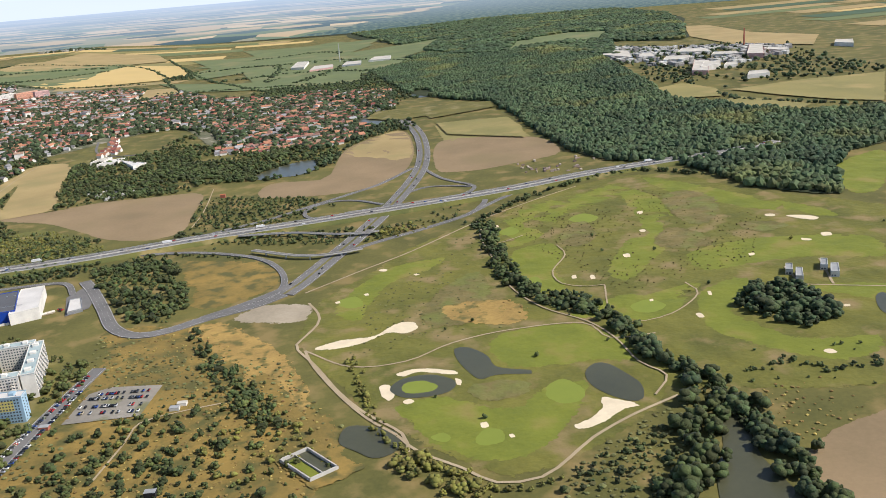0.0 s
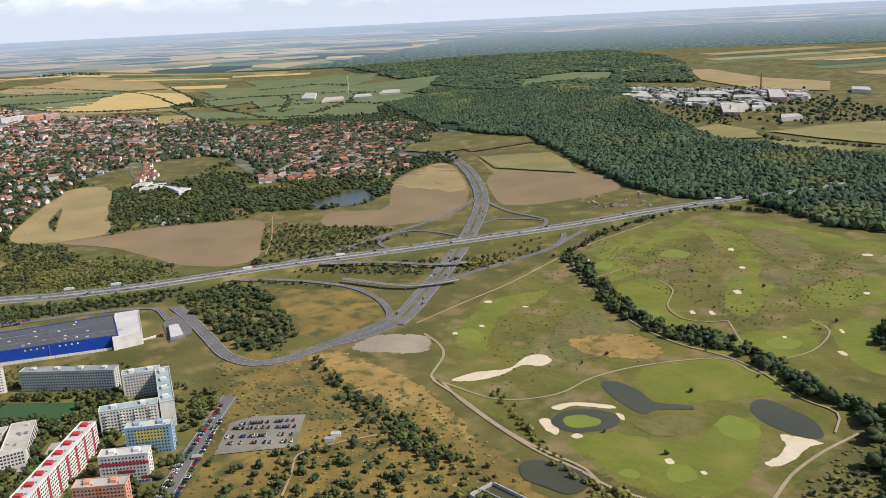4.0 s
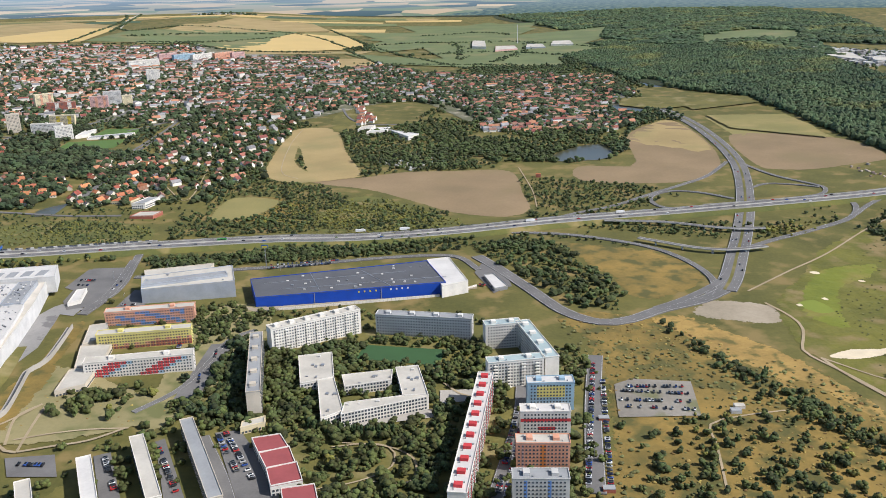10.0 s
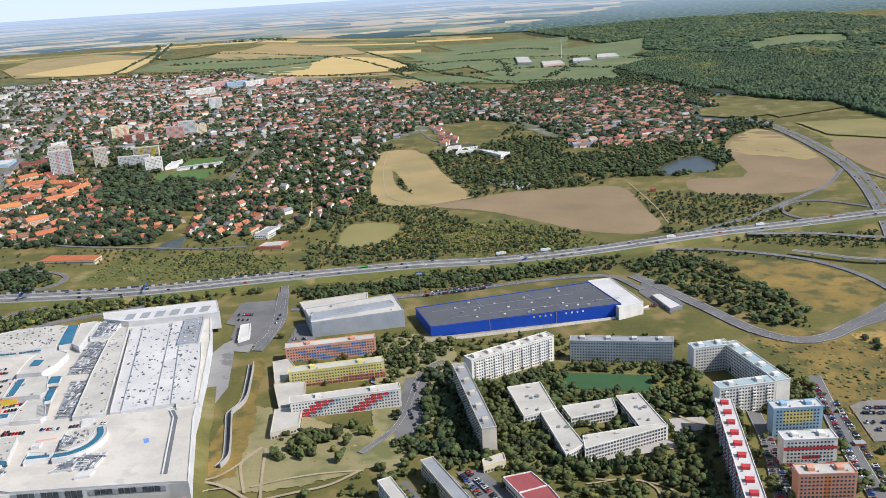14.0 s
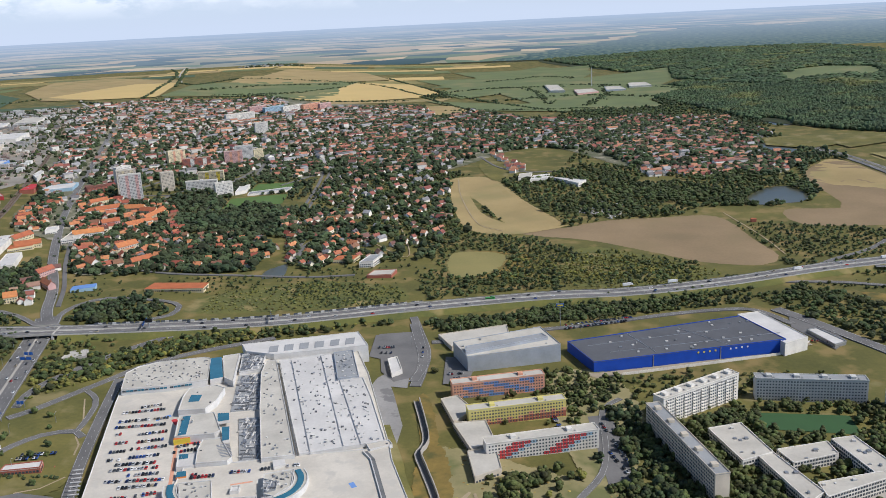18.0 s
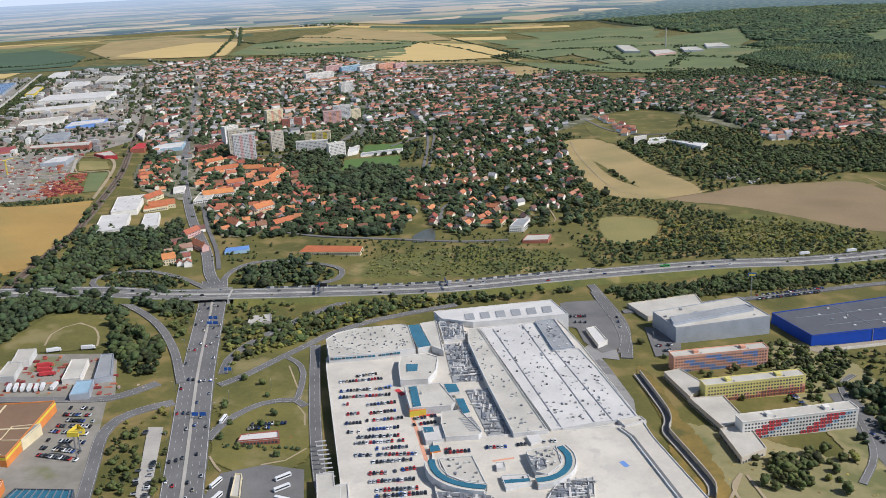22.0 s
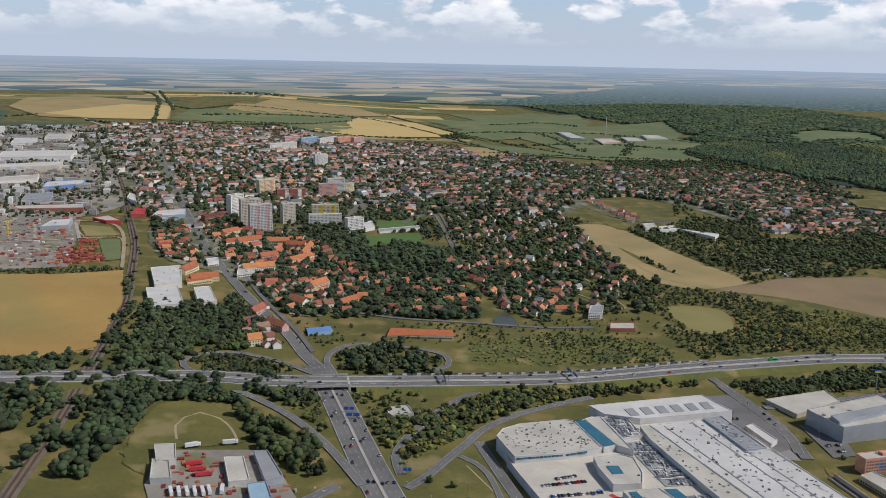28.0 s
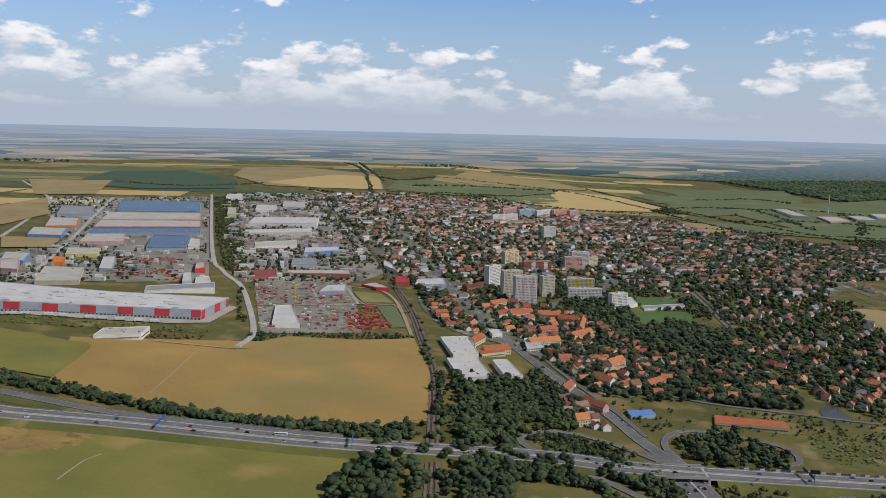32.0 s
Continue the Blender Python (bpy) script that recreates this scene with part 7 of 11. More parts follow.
# plain yellow shapes where the store's sign stands, and the pale fence below it
LETTER = paint("sign_yellow", (0.75, 0.6, 0.05))
FRONT = [(-479.3, 659.1), (-336.0, 692.0)]
yaw, n, along, left = frame_of(*FRONT)
for k, u in enumerate((0.53, 0.56, 0.59, 0.62, 0.70, 0.73, 0.76, 0.79)):
    e = boxes("sign_shape", [(u * n, u * n + 1.2, -0.2, -0.04, 6.6, 7.9)], LETTER if k < 4 else WHITE_WALL, store, "plain sign shape on the blue wall")
    e.matrix_basis = pose(FRONT[0][0] - store.location[0], FRONT[0][1] - store.location[1], 0, 0, 0, yaw)
for k in range(2):
    e = boxes("wall_pipe", [((0.3 + 0.35 * k) * n, (0.3 + 0.35 * k) * n + 0.5, -0.35, -0.05, 0, 9.3)], STEEL, store, "steel pipe on the blue wall")
    e.matrix_basis = pose(FRONT[0][0] - store.location[0], FRONT[0][1] - store.location[1], 0, 0, 0, yaw)
FENCE = [(-460.9, 653.8), (-339.2, 688.1), (-310.6, 711.6)]
fence = thing("fence", *FENCE[0], 0, label="pale concrete panel fence below the blue store", category="fence")
for a, b in zip(FENCE, FENCE[1:]):
    yaw, n, along, _ = frame_of(a, b)
    for k in range(int(n / 3.2)):
        x, y = np.add(a, along * (k * 3.2))
        q = boxes("panel", [(0.05, 3.1, -0.1, 0.1, -0.6, 2.0)], WHITE_WALL, fence)
        q.matrix_basis = pose(x - FENCE[0][0], y - FENCE[0][1], rise(x, y) - rise(*FENCE[0]), 0, 0, yaw)
hall([(-578.9, 692.0), (-512.8, 718.5), (-500.5, 680.9), (-567.9, 661.6)], 12, SILVER, ROOF_PALE, "grey clad hall with rooftop plant", "retail_hall", "hall", kit=14, seed=8)
hall([(-569.7, 676.9), (-512.7, 698.7), (-509.0, 691.3), (-569.1, 665.7)], 14, SILVER, ROOF_GREY, "raised roof light of the grey hall", "roof_monitor", "roof", below=-1.0)
hall([(-592.0, 730.0), (-537.7, 747.9), (-536.3, 727.7), (-580.5, 702.3)], 3.5, BEIGE_WALL, ROOF_PALE, "low parking deck with pale top", "parking_deck", "car park")
hall([(-626.9, 679.0), (-620.1, 682.6), (-614.1, 657.2), (-621.1, 650.1)], 3, WHITE_WALL, ROOF_WHITE, "small white kiosk with pitched roof", "kiosk", "kiosk")


# ---- the shopping mall ----
MALL_WALL = paint("mall_wall", (0.66, 0.645, 0.61))
# dark grey of gear and joints; also paints shade on roof and ramp
DARK_AND_SHADE = material("dark_and_shade_grey", (0.16, 0.165, 0.17), 0.9, (0.11, 0.115, 0.12), 0.1, 0.6, 1.0)
DECK = material("parking_deck", (0.62, 0.575, 0.49), 0.9, (0.48, 0.445, 0.38), 0.05, 0.5, 1.0, spots=((0.50, 0.47, 0.41), 0.56, 0.1, 0.12))
MALL_BASE = rise(-700, 520)
mall = thing("shopping_mall", -700, 520, z=MALL_BASE, label="vast white shopping mall with parking on its roof", category="shopping mall")


def level(outline, high, wall, roof, rim=True, kit=0, seed=0, low=0.0, name="hall", ducts=False):
    """One roof volume of the mall: walls down to low, roof slab and rim."""
    p = np.array(outline, float) - (-700, 520)
    if np.sum(p[:, 0] * np.roll(p[:, 1], -1) - np.roll(p[:, 0], -1) * p[:, 1]) < 0:
        p = p[::-1]
    body = prism(name, p, low, high, wall, mall)
    prism("roof", p, high + 0.003, high + 0.2, roof, body)
    if rim:
        for a, b in zip(p, np.roll(p, -1, axis=0)):
            yaw, n, _, _ = frame_of(a, b)
            e = boxes("parapet", [(0.0, n, 0.0, 0.35, 0, 0.5)], wall, body)
            e.matrix_basis = pose(a[0], a[1], high + 0.21, 0, 0, yaw)
    rng = np.random.default_rng(seed)
    lo, hi = p.min(0), p.max(0)
    joined = {}
    for _ in range(kit * (5 if kit > 8 else 1)):
        x, y = rng.uniform(lo, hi)
        s, sz = rng.uniform(0.2, 0.75, 2), rng.uniform(0.3, 0.8)
        if ducts:
            s = np.array([rng.uniform(0.2, 0.6), rng.uniform(0.8, 4.0)])[:: rng.choice([1, -1])]
        if all(inside(p, np.array(x + u), np.array(y + v)) for u in (-1.5, 1.5) for v in (-1.5, 1.5)):
            joined.setdefault(rng.choice(3, p=(0.45, 0.3, 0.25)), []).append((x - s[0], x + s[0], y - s[1], y + s[1], high + 0.2, high + 0.2 + sz))
    for k, rows in joined.items():
        if kit <= 8:
            for row in rows:
                boxes("roof_vent", [row], (STEEL, ROOF_WHITE, DARK_AND_SHADE)[k], body)
        else:
            tagged(boxes("roof_gear", rows, (STEEL, ROOF_WHITE, DARK_AND_SHADE)[k], body), ("grey steel", "white", "dark")[k] + " vents and ducts on the roof", kind="stuff")
    return body


OUT = [(-751.7, 404.0), (-760.8, 464.3), (-793.8, 592.6), (-798.0, 611.1), (-796.5, 629.5), (-750.6, 659.9), (-733.0, 674.0), (-648.0, 676.0), (-634.0, 630.0), (-609.8, 526.9), (-606.2, 508.2), (-586.1, 438.9), (-596.4, 439.0), (-636.8, 436.2), (-675.5, 433.3), (-745.7, 406.0)]
take(OUT)
level(OUT, 8.5, MALL_WALL, DECK, low=-3, name="podium")
level([(-719.5, 504.1), (-658.7, 515.5), (-620.3, 520.5), (-609.6, 525.5), (-606.3, 507.6), (-586.3, 438.9), (-596.4, 439.1), (-636.8, 436.3), (-675.5, 433.3), (-709.8, 439.8), (-714.4, 457.5), (-718.5, 481.8)], 9.7, MALL_WALL, DECK, low=0, name="roof_deck")
level([(-802.2, 633.6), (-797.4, 643.9), (-785.9, 651.6), (-754.6, 658.3), (-749.2, 655.5), (-740.4, 617.5), (-764.1, 609.9), (-794.5, 605.1)], 12.6, MALL_WALL, ROOF_PALE, kit=34, seed=1, low=0)
level([(-750.0, 655.7), (-742.3, 657.4), (-731.0, 621.3), (-739.0, 618.1)], 13.0, MALL_WALL, SKYLIGHT, rim=False, low=8.4, name="skylight")
level([(-742.0, 659.8), (-730.8, 664.0), (-722.1, 613.6), (-730.4, 620.8)], 12.4, MALL_WALL, ROOF_PALE, low=8.4, kit=4, seed=22)
level([(-734.2, 681.9), (-650.3, 701.1), (-639.5, 672.9), (-705.3, 660.0), (-727.4, 667.7)], 12.4, MALL_WALL, ROOF_WHITE, low=0)
level([(-729.6, 665.7), (-713.1, 671.2), (-709.6, 638.4), (-723.4, 633.2)], 10.8, MALL_WALL, ROOF_GREY, kit=40, seed=2, low=8.4, ducts=True)
level([(-748.3, 604.3), (-732.5, 608.7), (-724.7, 603.4), (-724.6, 584.3), (-728.2, 572.0), (-744.6, 570.5), (-748.4, 591.5)], 12.6, MALL_WALL, ROOF_PALE, kit=6, seed=9, low=8.4)
level([(-743.6, 593.1), (-736.4, 592.9), (-735.7, 583.5), (-742.1, 582.8)], 13.0, MALL_WALL, SKYLIGHT, rim=False, low=12, name="skylight")
level([(-741.4, 562.9), (-720.6, 566.6), (-709.9, 542.6), (-712.4, 538.3), (-734.9, 535.3)], 12.6, MALL_WALL, ROOF_PALE, kit=8, seed=10, low=8.4)
level([(-738.5, 561.8), (-734.0, 562.6), (-729.0, 538.3), (-733.3, 536.9)], 13.0, MALL_WALL, SKYLIGHT, rim=False, low=11, name="skylight")
level([(-718.1, 564.8), (-711.3, 565.3), (-708.5, 555.8), (-715.0, 553.9)], 13.0, MALL_WALL, SKYLIGHT, rim=False, low=11, name="skylight")
level([(-710.5, 546.5), (-705.8, 546.6), (-701.5, 530.5), (-705.0, 529.0)], 13.0, MALL_WALL, SKYLIGHT, rim=False, low=11, name="skylight")
level([(-735.5, 536.5), (-726.9, 538.6), (-726.1, 536.0), (-735.0, 533.2)], 12.0, YELLOW, ORANGE, rim=False, low=8.4, name="stair_head")
level([(-717.4, 532.4), (-707.3, 534.3), (-694.3, 510.3), (-696.0, 506.5), (-713.0, 504.5), (-716.8, 520.6)], 12.0, MALL_WALL, ROOF_PALE, kit=4, seed=11, low=8.4)
level([(-726.8, 517.4), (-717.0, 518.6), (-713.1, 504.9), (-723.2, 502.7)], 10.8, MALL_WALL, ROOF_WHITE, low=8.4, kit=3, seed=12)
level([(-725.9, 517.1), (-721.1, 517.8), (-719.7, 512.9), (-724.4, 511.7)], 11.2, MALL_WALL, SKYLIGHT, rim=False, low=10, name="skylight")
level([(-721.2, 498.6), (-716.4, 499.2), (-714.8, 494.1), (-719.9, 492.6)], 10.8, ORANGE, SKYLIGHT, rim=False, low=8.4, name="stair_head")
level([(-708.4, 649.1), (-701.5, 650.9), (-660.0, 511.9), (-677.9, 508.2), (-694.2, 572.0), (-707.2, 629.4)], 11.8, MALL_WALL, ROOF_PALE, kit=46, seed=3, low=8.4)
level([(-700.6, 653.6), (-663.0, 663.5), (-651.8, 617.6), (-636.2, 617.9), (-627.3, 588.3), (-612.1, 528.4), (-658.4, 514.5)], 10.6, MALL_WALL, ROOF_WHITE, kit=90, seed=4, low=0)
level([(-662.9, 662.1), (-649.7, 666.0), (-638.9, 618.6), (-652.9, 615.5)], 11.6, SILVER, ROOF_GREY, kit=12, seed=5, low=0)
level([(-723.6, 632.1), (-707.7, 635.1), (-694.3, 578.0), (-713.7, 575.4)], 8.9, MALL_WALL, ROOF_GREY, kit=75, seed=7, low=8.4, rim=False, name="plant_deck", ducts=True)
level([(-705.7, 564.9), (-693.5, 566.9), (-678.7, 515.2), (-691.3, 512.0)], 8.9, MALL_WALL, ROOF_GREY, kit=75, seed=8, low=8.4, rim=False, name="plant_deck", ducts=True)
# dark strips paint the side shadows along the plant decks
level([(-694.1, 567.1), (-690.5, 567.3), (-676.9, 515.1), (-680.0, 513.7)], 8.85, DARK_AND_SHADE, DARK_AND_SHADE, rim=False, low=8.4, name="roof_well")
level([(-709.9, 634.7), (-706.9, 635.1), (-693.5, 578.7), (-697.0, 577.7)], 8.85, DARK_AND_SHADE, DARK_AND_SHADE, rim=False, low=8.4, name="roof_well")
level([(-714.8, 482.8), (-698.2, 485.1), (-690.2, 458.9), (-699.7, 460.8), (-709.5, 467.4)], 12.6, MALL_WALL, ROOF_PALE, low=8.4, kit=10, seed=14)
level([(-714.4, 457.4), (-687.9, 453.9), (-688.4, 444.3), (-710.1, 441.3)], 10.4, MALL_WALL, STEEL, low=8.4, kit=30, seed=16, ducts=True)
level([(-671.9, 490.1), (-656.6, 494.9), (-654.7, 477.9), (-661.7, 467.8), (-667.5, 470.3)], 12.6, MALL_WALL, ROOF_PALE, low=8.4, kit=10, seed=15)
level([(-671.4, 485.2), (-662.8, 480.6), (-662.0, 474.0), (-667.4, 470.6)], 13.0, STEEL, ROOF_GREY, low=12.5, kit=16, seed=17, ducts=True)
level([(-657.0, 465.2), (-640.1, 469.2), (-641.1, 454.4), (-663.3, 450.3)], 10.6, MALL_WALL, ROOF_GREY, low=8.4, kit=40, seed=18, ducts=True)
level([(-684.1, 469.9), (-670.9, 470.5), (-669.5, 463.6), (-681.6, 458.4)], 11.2, MALL_WALL, ROOF_WHITE, low=8.4, kit=2, seed=19)
level([(-683.5, 465.4), (-671.0, 467.0), (-670.4, 464.5), (-682.7, 462.5)], 11.6, MALL_WALL, SKYLIGHT, rim=False, low=11, name="skylight")
level([(-686.5, 481.0), (-682.3, 481.6), (-681.8, 476.5), (-686.2, 475.5)], 11.2, MALL_WALL, ROOF_WHITE, low=8.4, kit=2, seed=20)
level([(-671.7, 508.0), (-665.2, 509.0), (-663.3, 503.6), (-669.1, 499.8)], 11.2, MALL_WALL, ROOF_WHITE, low=8.4, rim=False, name="stair_head")
level([(-646.4, 449.5), (-639.0, 451.0), (-639.5, 445.3), (-647.2, 443.5)], 11.2, MALL_WALL, ROOF_WHITE, low=8.4, rim=False, name="stair_head")
level([(-774.9, 474.4), (-766.2, 475.0), (-763.8, 464.3), (-757.5, 466.0), (-754.7, 453.5), (-769.2, 449.7)], 9.0, MALL_WALL, ROOF_PALE, low=-3, name="stair_tower")
level([(-622.9, 525.9), (-610.1, 529.4), (-607.7, 524.1), (-619.7, 518.2)], 10.3, MALL_WALL, DECK, low=8.4, kit=2, seed=21)
for spec in [[(-712.1, 675.9), (-705.8, 677.5), (-704.0, 666.1), (-710.3, 664.6)], [(-701.3, 678.2), (-695.0, 679.8), (-693.4, 668.3), (-699.7, 666.8)], [(-690.5, 680.4), (-684.1, 682.0), (-682.7, 670.5), (-689.0, 669.0)], [(-679.6, 682.7), (-673.2, 684.3), (-672.0, 672.7), (-678.3, 671.2)], [(-668.7, 685.0), (-662.2, 686.6), (-661.2, 675.0), (-667.5, 673.4)], [(-657.6, 687.3), (-651.1, 688.9), (-650.3, 677.2), (-656.7, 675.6)]]:
    level(spec, 12.75, SILVER, ROOF_GREY, rim=False, low=12.5, name="roof_light")
# louvres beside the plant deck
for k in range(9):
    p, q = np.array([(-707.5, 525.1), (-700.9, 511.3)]), np.array([(-700.2, 526.7), (-694.9, 512.9)])
    a_, b_ = p[0] + (p[1] - p[0]) * k / 8, q[0] + (q[1] - q[0]) * k / 8
    yaw, n, _, _ = frame_of(a_, b_)
    e = boxes("louvre", [(0, n, -0.35, 0.35, 11.85, 12.3)], STEEL, mall)
    e.matrix_basis = pose(a_[0] + 700, a_[1] - 520, 0, 0, 0, yaw)
# dark strip and low outer ledge along the roof edge
ROOF_EDGE = [(-622.1, 517.9), (-616.8, 508.8), (-601.0, 447.3)]
for p, q in zip(ROOF_EDGE, ROOF_EDGE[1:]):
    yaw, n, _, _ = frame_of(p, q)
    e = boxes("roof_gutter", [(0, n + 0.4, -1.0, 1.0, 9.9, 10.0)], DARK_AND_SHADE, mall, "dark strip along the roof edge")
    e.matrix_basis = pose(p[0] + 700, p[1] - 520, 0, 0, 0, yaw)
    e = boxes("parapet", [(0, n, -1.7, -1.2, 9.9, 10.9)], MALL_WALL, mall)
    e.matrix_basis = pose(p[0] + 700, p[1] - 520, 0, 0, 0, yaw)
# two curved roofs with blue glass along their rims
def horseshoe(points, turn):
    path = curve(points, 2.5)
    s = sideways(path)
    for name, w0, w1, z, m in (("curved_roof", -3.2, 3.2, 12.7, ROOF_PALE), ("curved_skylight", -1.6, 1.6, 13.2, SKYLIGHT), ("curved_rim", 3.2, 3.7, 13.1, MALL_WALL), ("curved_rim", -3.7, -3.2, 13.1, MALL_WALL)):
        n = len(path)
        a, b = path + s * w0 - (-700, 520), path + s * w1 - (-700, 520)
        v = np.vstack([np.c_[a, np.full(n, z)], np.c_[b, np.full(n, z)], np.c_[a, np.full(n, 8.5)], np.c_[b, np.full(n, 8.5)]])
        k = np.arange(n - 1)
        f = np.vstack([np.c_[k + o0, k + o1, k + o1 + 1, k + o0 + 1][:, ::-1] for o0, o1 in ((0, n), (n, 3 * n), (3 * n, 2 * n), (2 * n, 0))] + [np.array([[0, 2 * n, 3 * n, n], [n - 1, 2 * n - 1, 4 * n - 1, 3 * n - 1]])])
        part(name, link_mesh(name, v, f, m), m, mall)


horseshoe([(-718.4, 481.5), (-716.3, 473.3), (-712.2, 466.6), (-706.1, 461.7), (-698.7, 458.7), (-690.9, 457.4)], 1)
horseshoe([(-654.8, 494.0), (-651.5, 486.7), (-651.3, 477.9), (-654.6, 470.3), (-660.7, 465.1), (-667.2, 463.4)], -1)
for p, q in [[(-782.8, 507.6), (-777.0, 508.7)], [(-781.2, 503.0), (-775.5, 504.1)], [(-779.6, 498.5), (-773.9, 499.5)], [(-778.1, 494.1), (-772.5, 495.1)], [(-776.6, 489.8), (-771.0, 490.8)], [(-775.1, 485.6), (-769.6, 486.5)], [(-773.6, 481.4), (-768.2, 482.3)], [(-772.2, 477.3), (-766.8, 478.2)], [(-770.8, 473.3), (-765.4, 474.2)]]:
    yaw, n, _, _ = frame_of(p, q)
    e = boxes("frame_beam", [(0, n, -0.3, 0.3, 8.1, 8.6)], ROOF_WHITE, mall)
    e.matrix_basis = pose(p[0] + 700, p[1] - 520, 0, 0, 0, yaw)
# dark joints and cable trays on the white roofs
for (p, q), z in [([(-691.6, 652.9), (-652.4, 515.4)], 10.8), ([(-671.9, 659.7), (-634.9, 521.7)], 10.8), ([(-699.3, 650.8), (-659.1, 513.4)], 11.0), ([(-652.0, 616.5), (-625.4, 524.2)], 10.8)]:
    yaw, n, _, _ = frame_of(p, q)
    e = boxes("roof_seam", [(0, n, -0.3, 0.3, z - 0.1, z + 0.25)], STEEL if z < 11 else DARK_AND_SHADE, mall, "cable tray on the roof")
    e.matrix_basis = pose(p[0] + 700, p[1] - 520, 0, 0, 0, yaw)
# glazed front over the parking deck
GLAZED = [(-793.8, 605.4), (-763.8, 610.3), (-748.3, 614.8)]
for p, q in zip(GLAZED, GLAZED[1:]):
    yaw, n, _, _ = frame_of(p, q)
    for k in range(max(1, int(n / 2.4))):
        e = boxes("glass_pane", [(k * 2.4 + 0.15, k * 2.4 + 2.25, -0.5, -0.1, 11.0, 12.1)], SKYLIGHT if k % 3 else GLASS, mall)
        e.matrix_basis = pose(p[0] + 700, p[1] - 520, 0, 0, 0, yaw)
# glazed shop front below the roof edge
for p, q, z0, z1 in (((-675.5, 433.3), (-636.8, 436.2), 4.6, 8.6), ((-636.8, 436.2), (-596.4, 439.0), 5.6, 8.4)):
    yaw, n, _, _ = frame_of(p, q)
    for k in range(int(n / 3.0)):
        e = boxes("glass_pane", [(k * 3.0 + 0.2, k * 3.0 + 2.8, -0.25, -0.05, z0, z1)], GLASS if k % 4 else SILVER, mall)
        e.matrix_basis = pose(p[0] + 700, p[1] - 520, 0, 0, 0, yaw)
# painted bays, walkways and signs on the parking deck
for p, q, w, m in (((-757.9, 566.9), (-750.4, 573.1), 1.6, SKYBLUE), ((-737.8, 549.3), (-720.4, 483.4), 1.0, SALMON), ((-746.8, 567.6), (-741.7, 559.9), 1.6, RED), ((-730.0, 534.1), (-720.7, 536.8), 1.2, RED), ((-744.8, 499.1), (-739.1, 501.2), 1.4, PINK), ((-734.6, 468.7), (-731.1, 469.8), 1.6, PINK), ((-732.4, 459.7), (-729.2, 456.7), 1.8, SKYBLUE), ((-625.5, 484.9), (-623.1, 480.0), 1.4, SKYBLUE), ((-688.6, 485.4), (-677.7, 488.4), 0.7, SALMON), ((-752.6, 539.3), (-748.9, 542.1), 1.3, PINK)):
    yaw, n, _, _ = frame_of(p, q)
    e = boxes("painted_bay", [(0, n, -w, w, 8.7 if p[0] < -715 else 9.9, 8.735 if p[0] < -715 else 9.935)], m, mall, "painted strip on the deck")
    e.matrix_basis = pose(p[0] + 700, p[1] - 520, 0, 0, 0, yaw)
# white lines of the parking bays
lines = []
for p, q in [[(-783.0, 577.3), (-755.4, 582.6)], [(-780.3, 564.8), (-748.8, 570.0)], [(-779.3, 557.1), (-748.8, 560.8)], [(-759.0, 528.9), (-738.3, 532.6)], [(-757.9, 518.6), (-738.5, 522.3)], [(-760.7, 510.8), (-737.3, 513.3)], [(-761.2, 504.7), (-734.6, 507.9)], [(-749.1, 499.1), (-731.9, 501.5)], [(-759.0, 492.7), (-726.6, 494.5)], [(-749.2, 485.9), (-726.9, 489.3)], [(-747.9, 468.2), (-725.2, 471.1)], [(-743.6, 460.8), (-721.8, 463.3)], [(-742.9, 455.8), (-718.1, 459.2)]]:
    yaw, n, along, left = frame_of(p, q)
    for k in range(int(n / 1.9) + 1):
        x, y = np.add(p, along * k * 1.9)
        e = boxes_mesh("bay_line", [(-0.07, 0.07, -1.7, 1.7, 8.7, 8.725)], PAINT) if not lines else lines[0]
        lines.append(e)
        part("bay_line", e, PAINT, mall).matrix_basis = pose(x + 700, y - 520, 0, 0, 0, yaw)
# low grassy bank along the foot of the mall's wall
BANK_TOP = curve([(-622.0, 575.0), (-609.6, 526.9), (-606.0, 508.2), (-585.9, 438.9)], 6.0)
side = sideways(BANK_TOP)
foot_z = rise(BANK_TOP[:, 0], BANK_TOP[:, 1])
m = len(BANK_TOP)
taper = np.clip(np.minimum(np.arange(m), np.arange(m)[::-1]) / 4.0, 0.0, 1.0)
bank_rows = [np.c_[BANK_TOP + side * w, foot_z + h * taper + z] for w, h, z in ((-0.3, 2.3, 0.45), (2.0, 1.7, 0.45), (4.5, 0.6, 0.45), (7.0, 0.0, 0.2))]
k = np.arange(m - 1)
tagged(part("grass_bank", link_mesh("grass_bank", np.vstack(bank_rows), np.vstack([np.c_[k + o * m, k + (o + 1) * m, k + (o + 1) * m + 1, k + o * m + 1] for o in range(3)]), LAWN, smooth=True), LAWN), "low dry grassy bank along the mall wall", "embankment", kind="structure")
# walled ramp down beside the mall, with its pale copings
RAMP = curve([(-600.8, 610.1), (-595.8, 583.7), (-591.7, 557.8), (-592.8, 545.7), (-595.2, 537.2), (-590.7, 519.1), (-585.2, 498.1), (-582.1, 483.0), (-583.8, 474.3)], 4.0)
# the cutting's shade is put into the dark road colour
ramp = tagged(part("sunken_road", ribbon_mesh("sunken_road", RAMP, -1.6, 1.6, 0.95, DARK_AND_SHADE), DARK_AND_SHADE), "walled service ramp beside the mall, road darkened for shade", "ramp", kind="structure")
take_line(RAMP, 7)
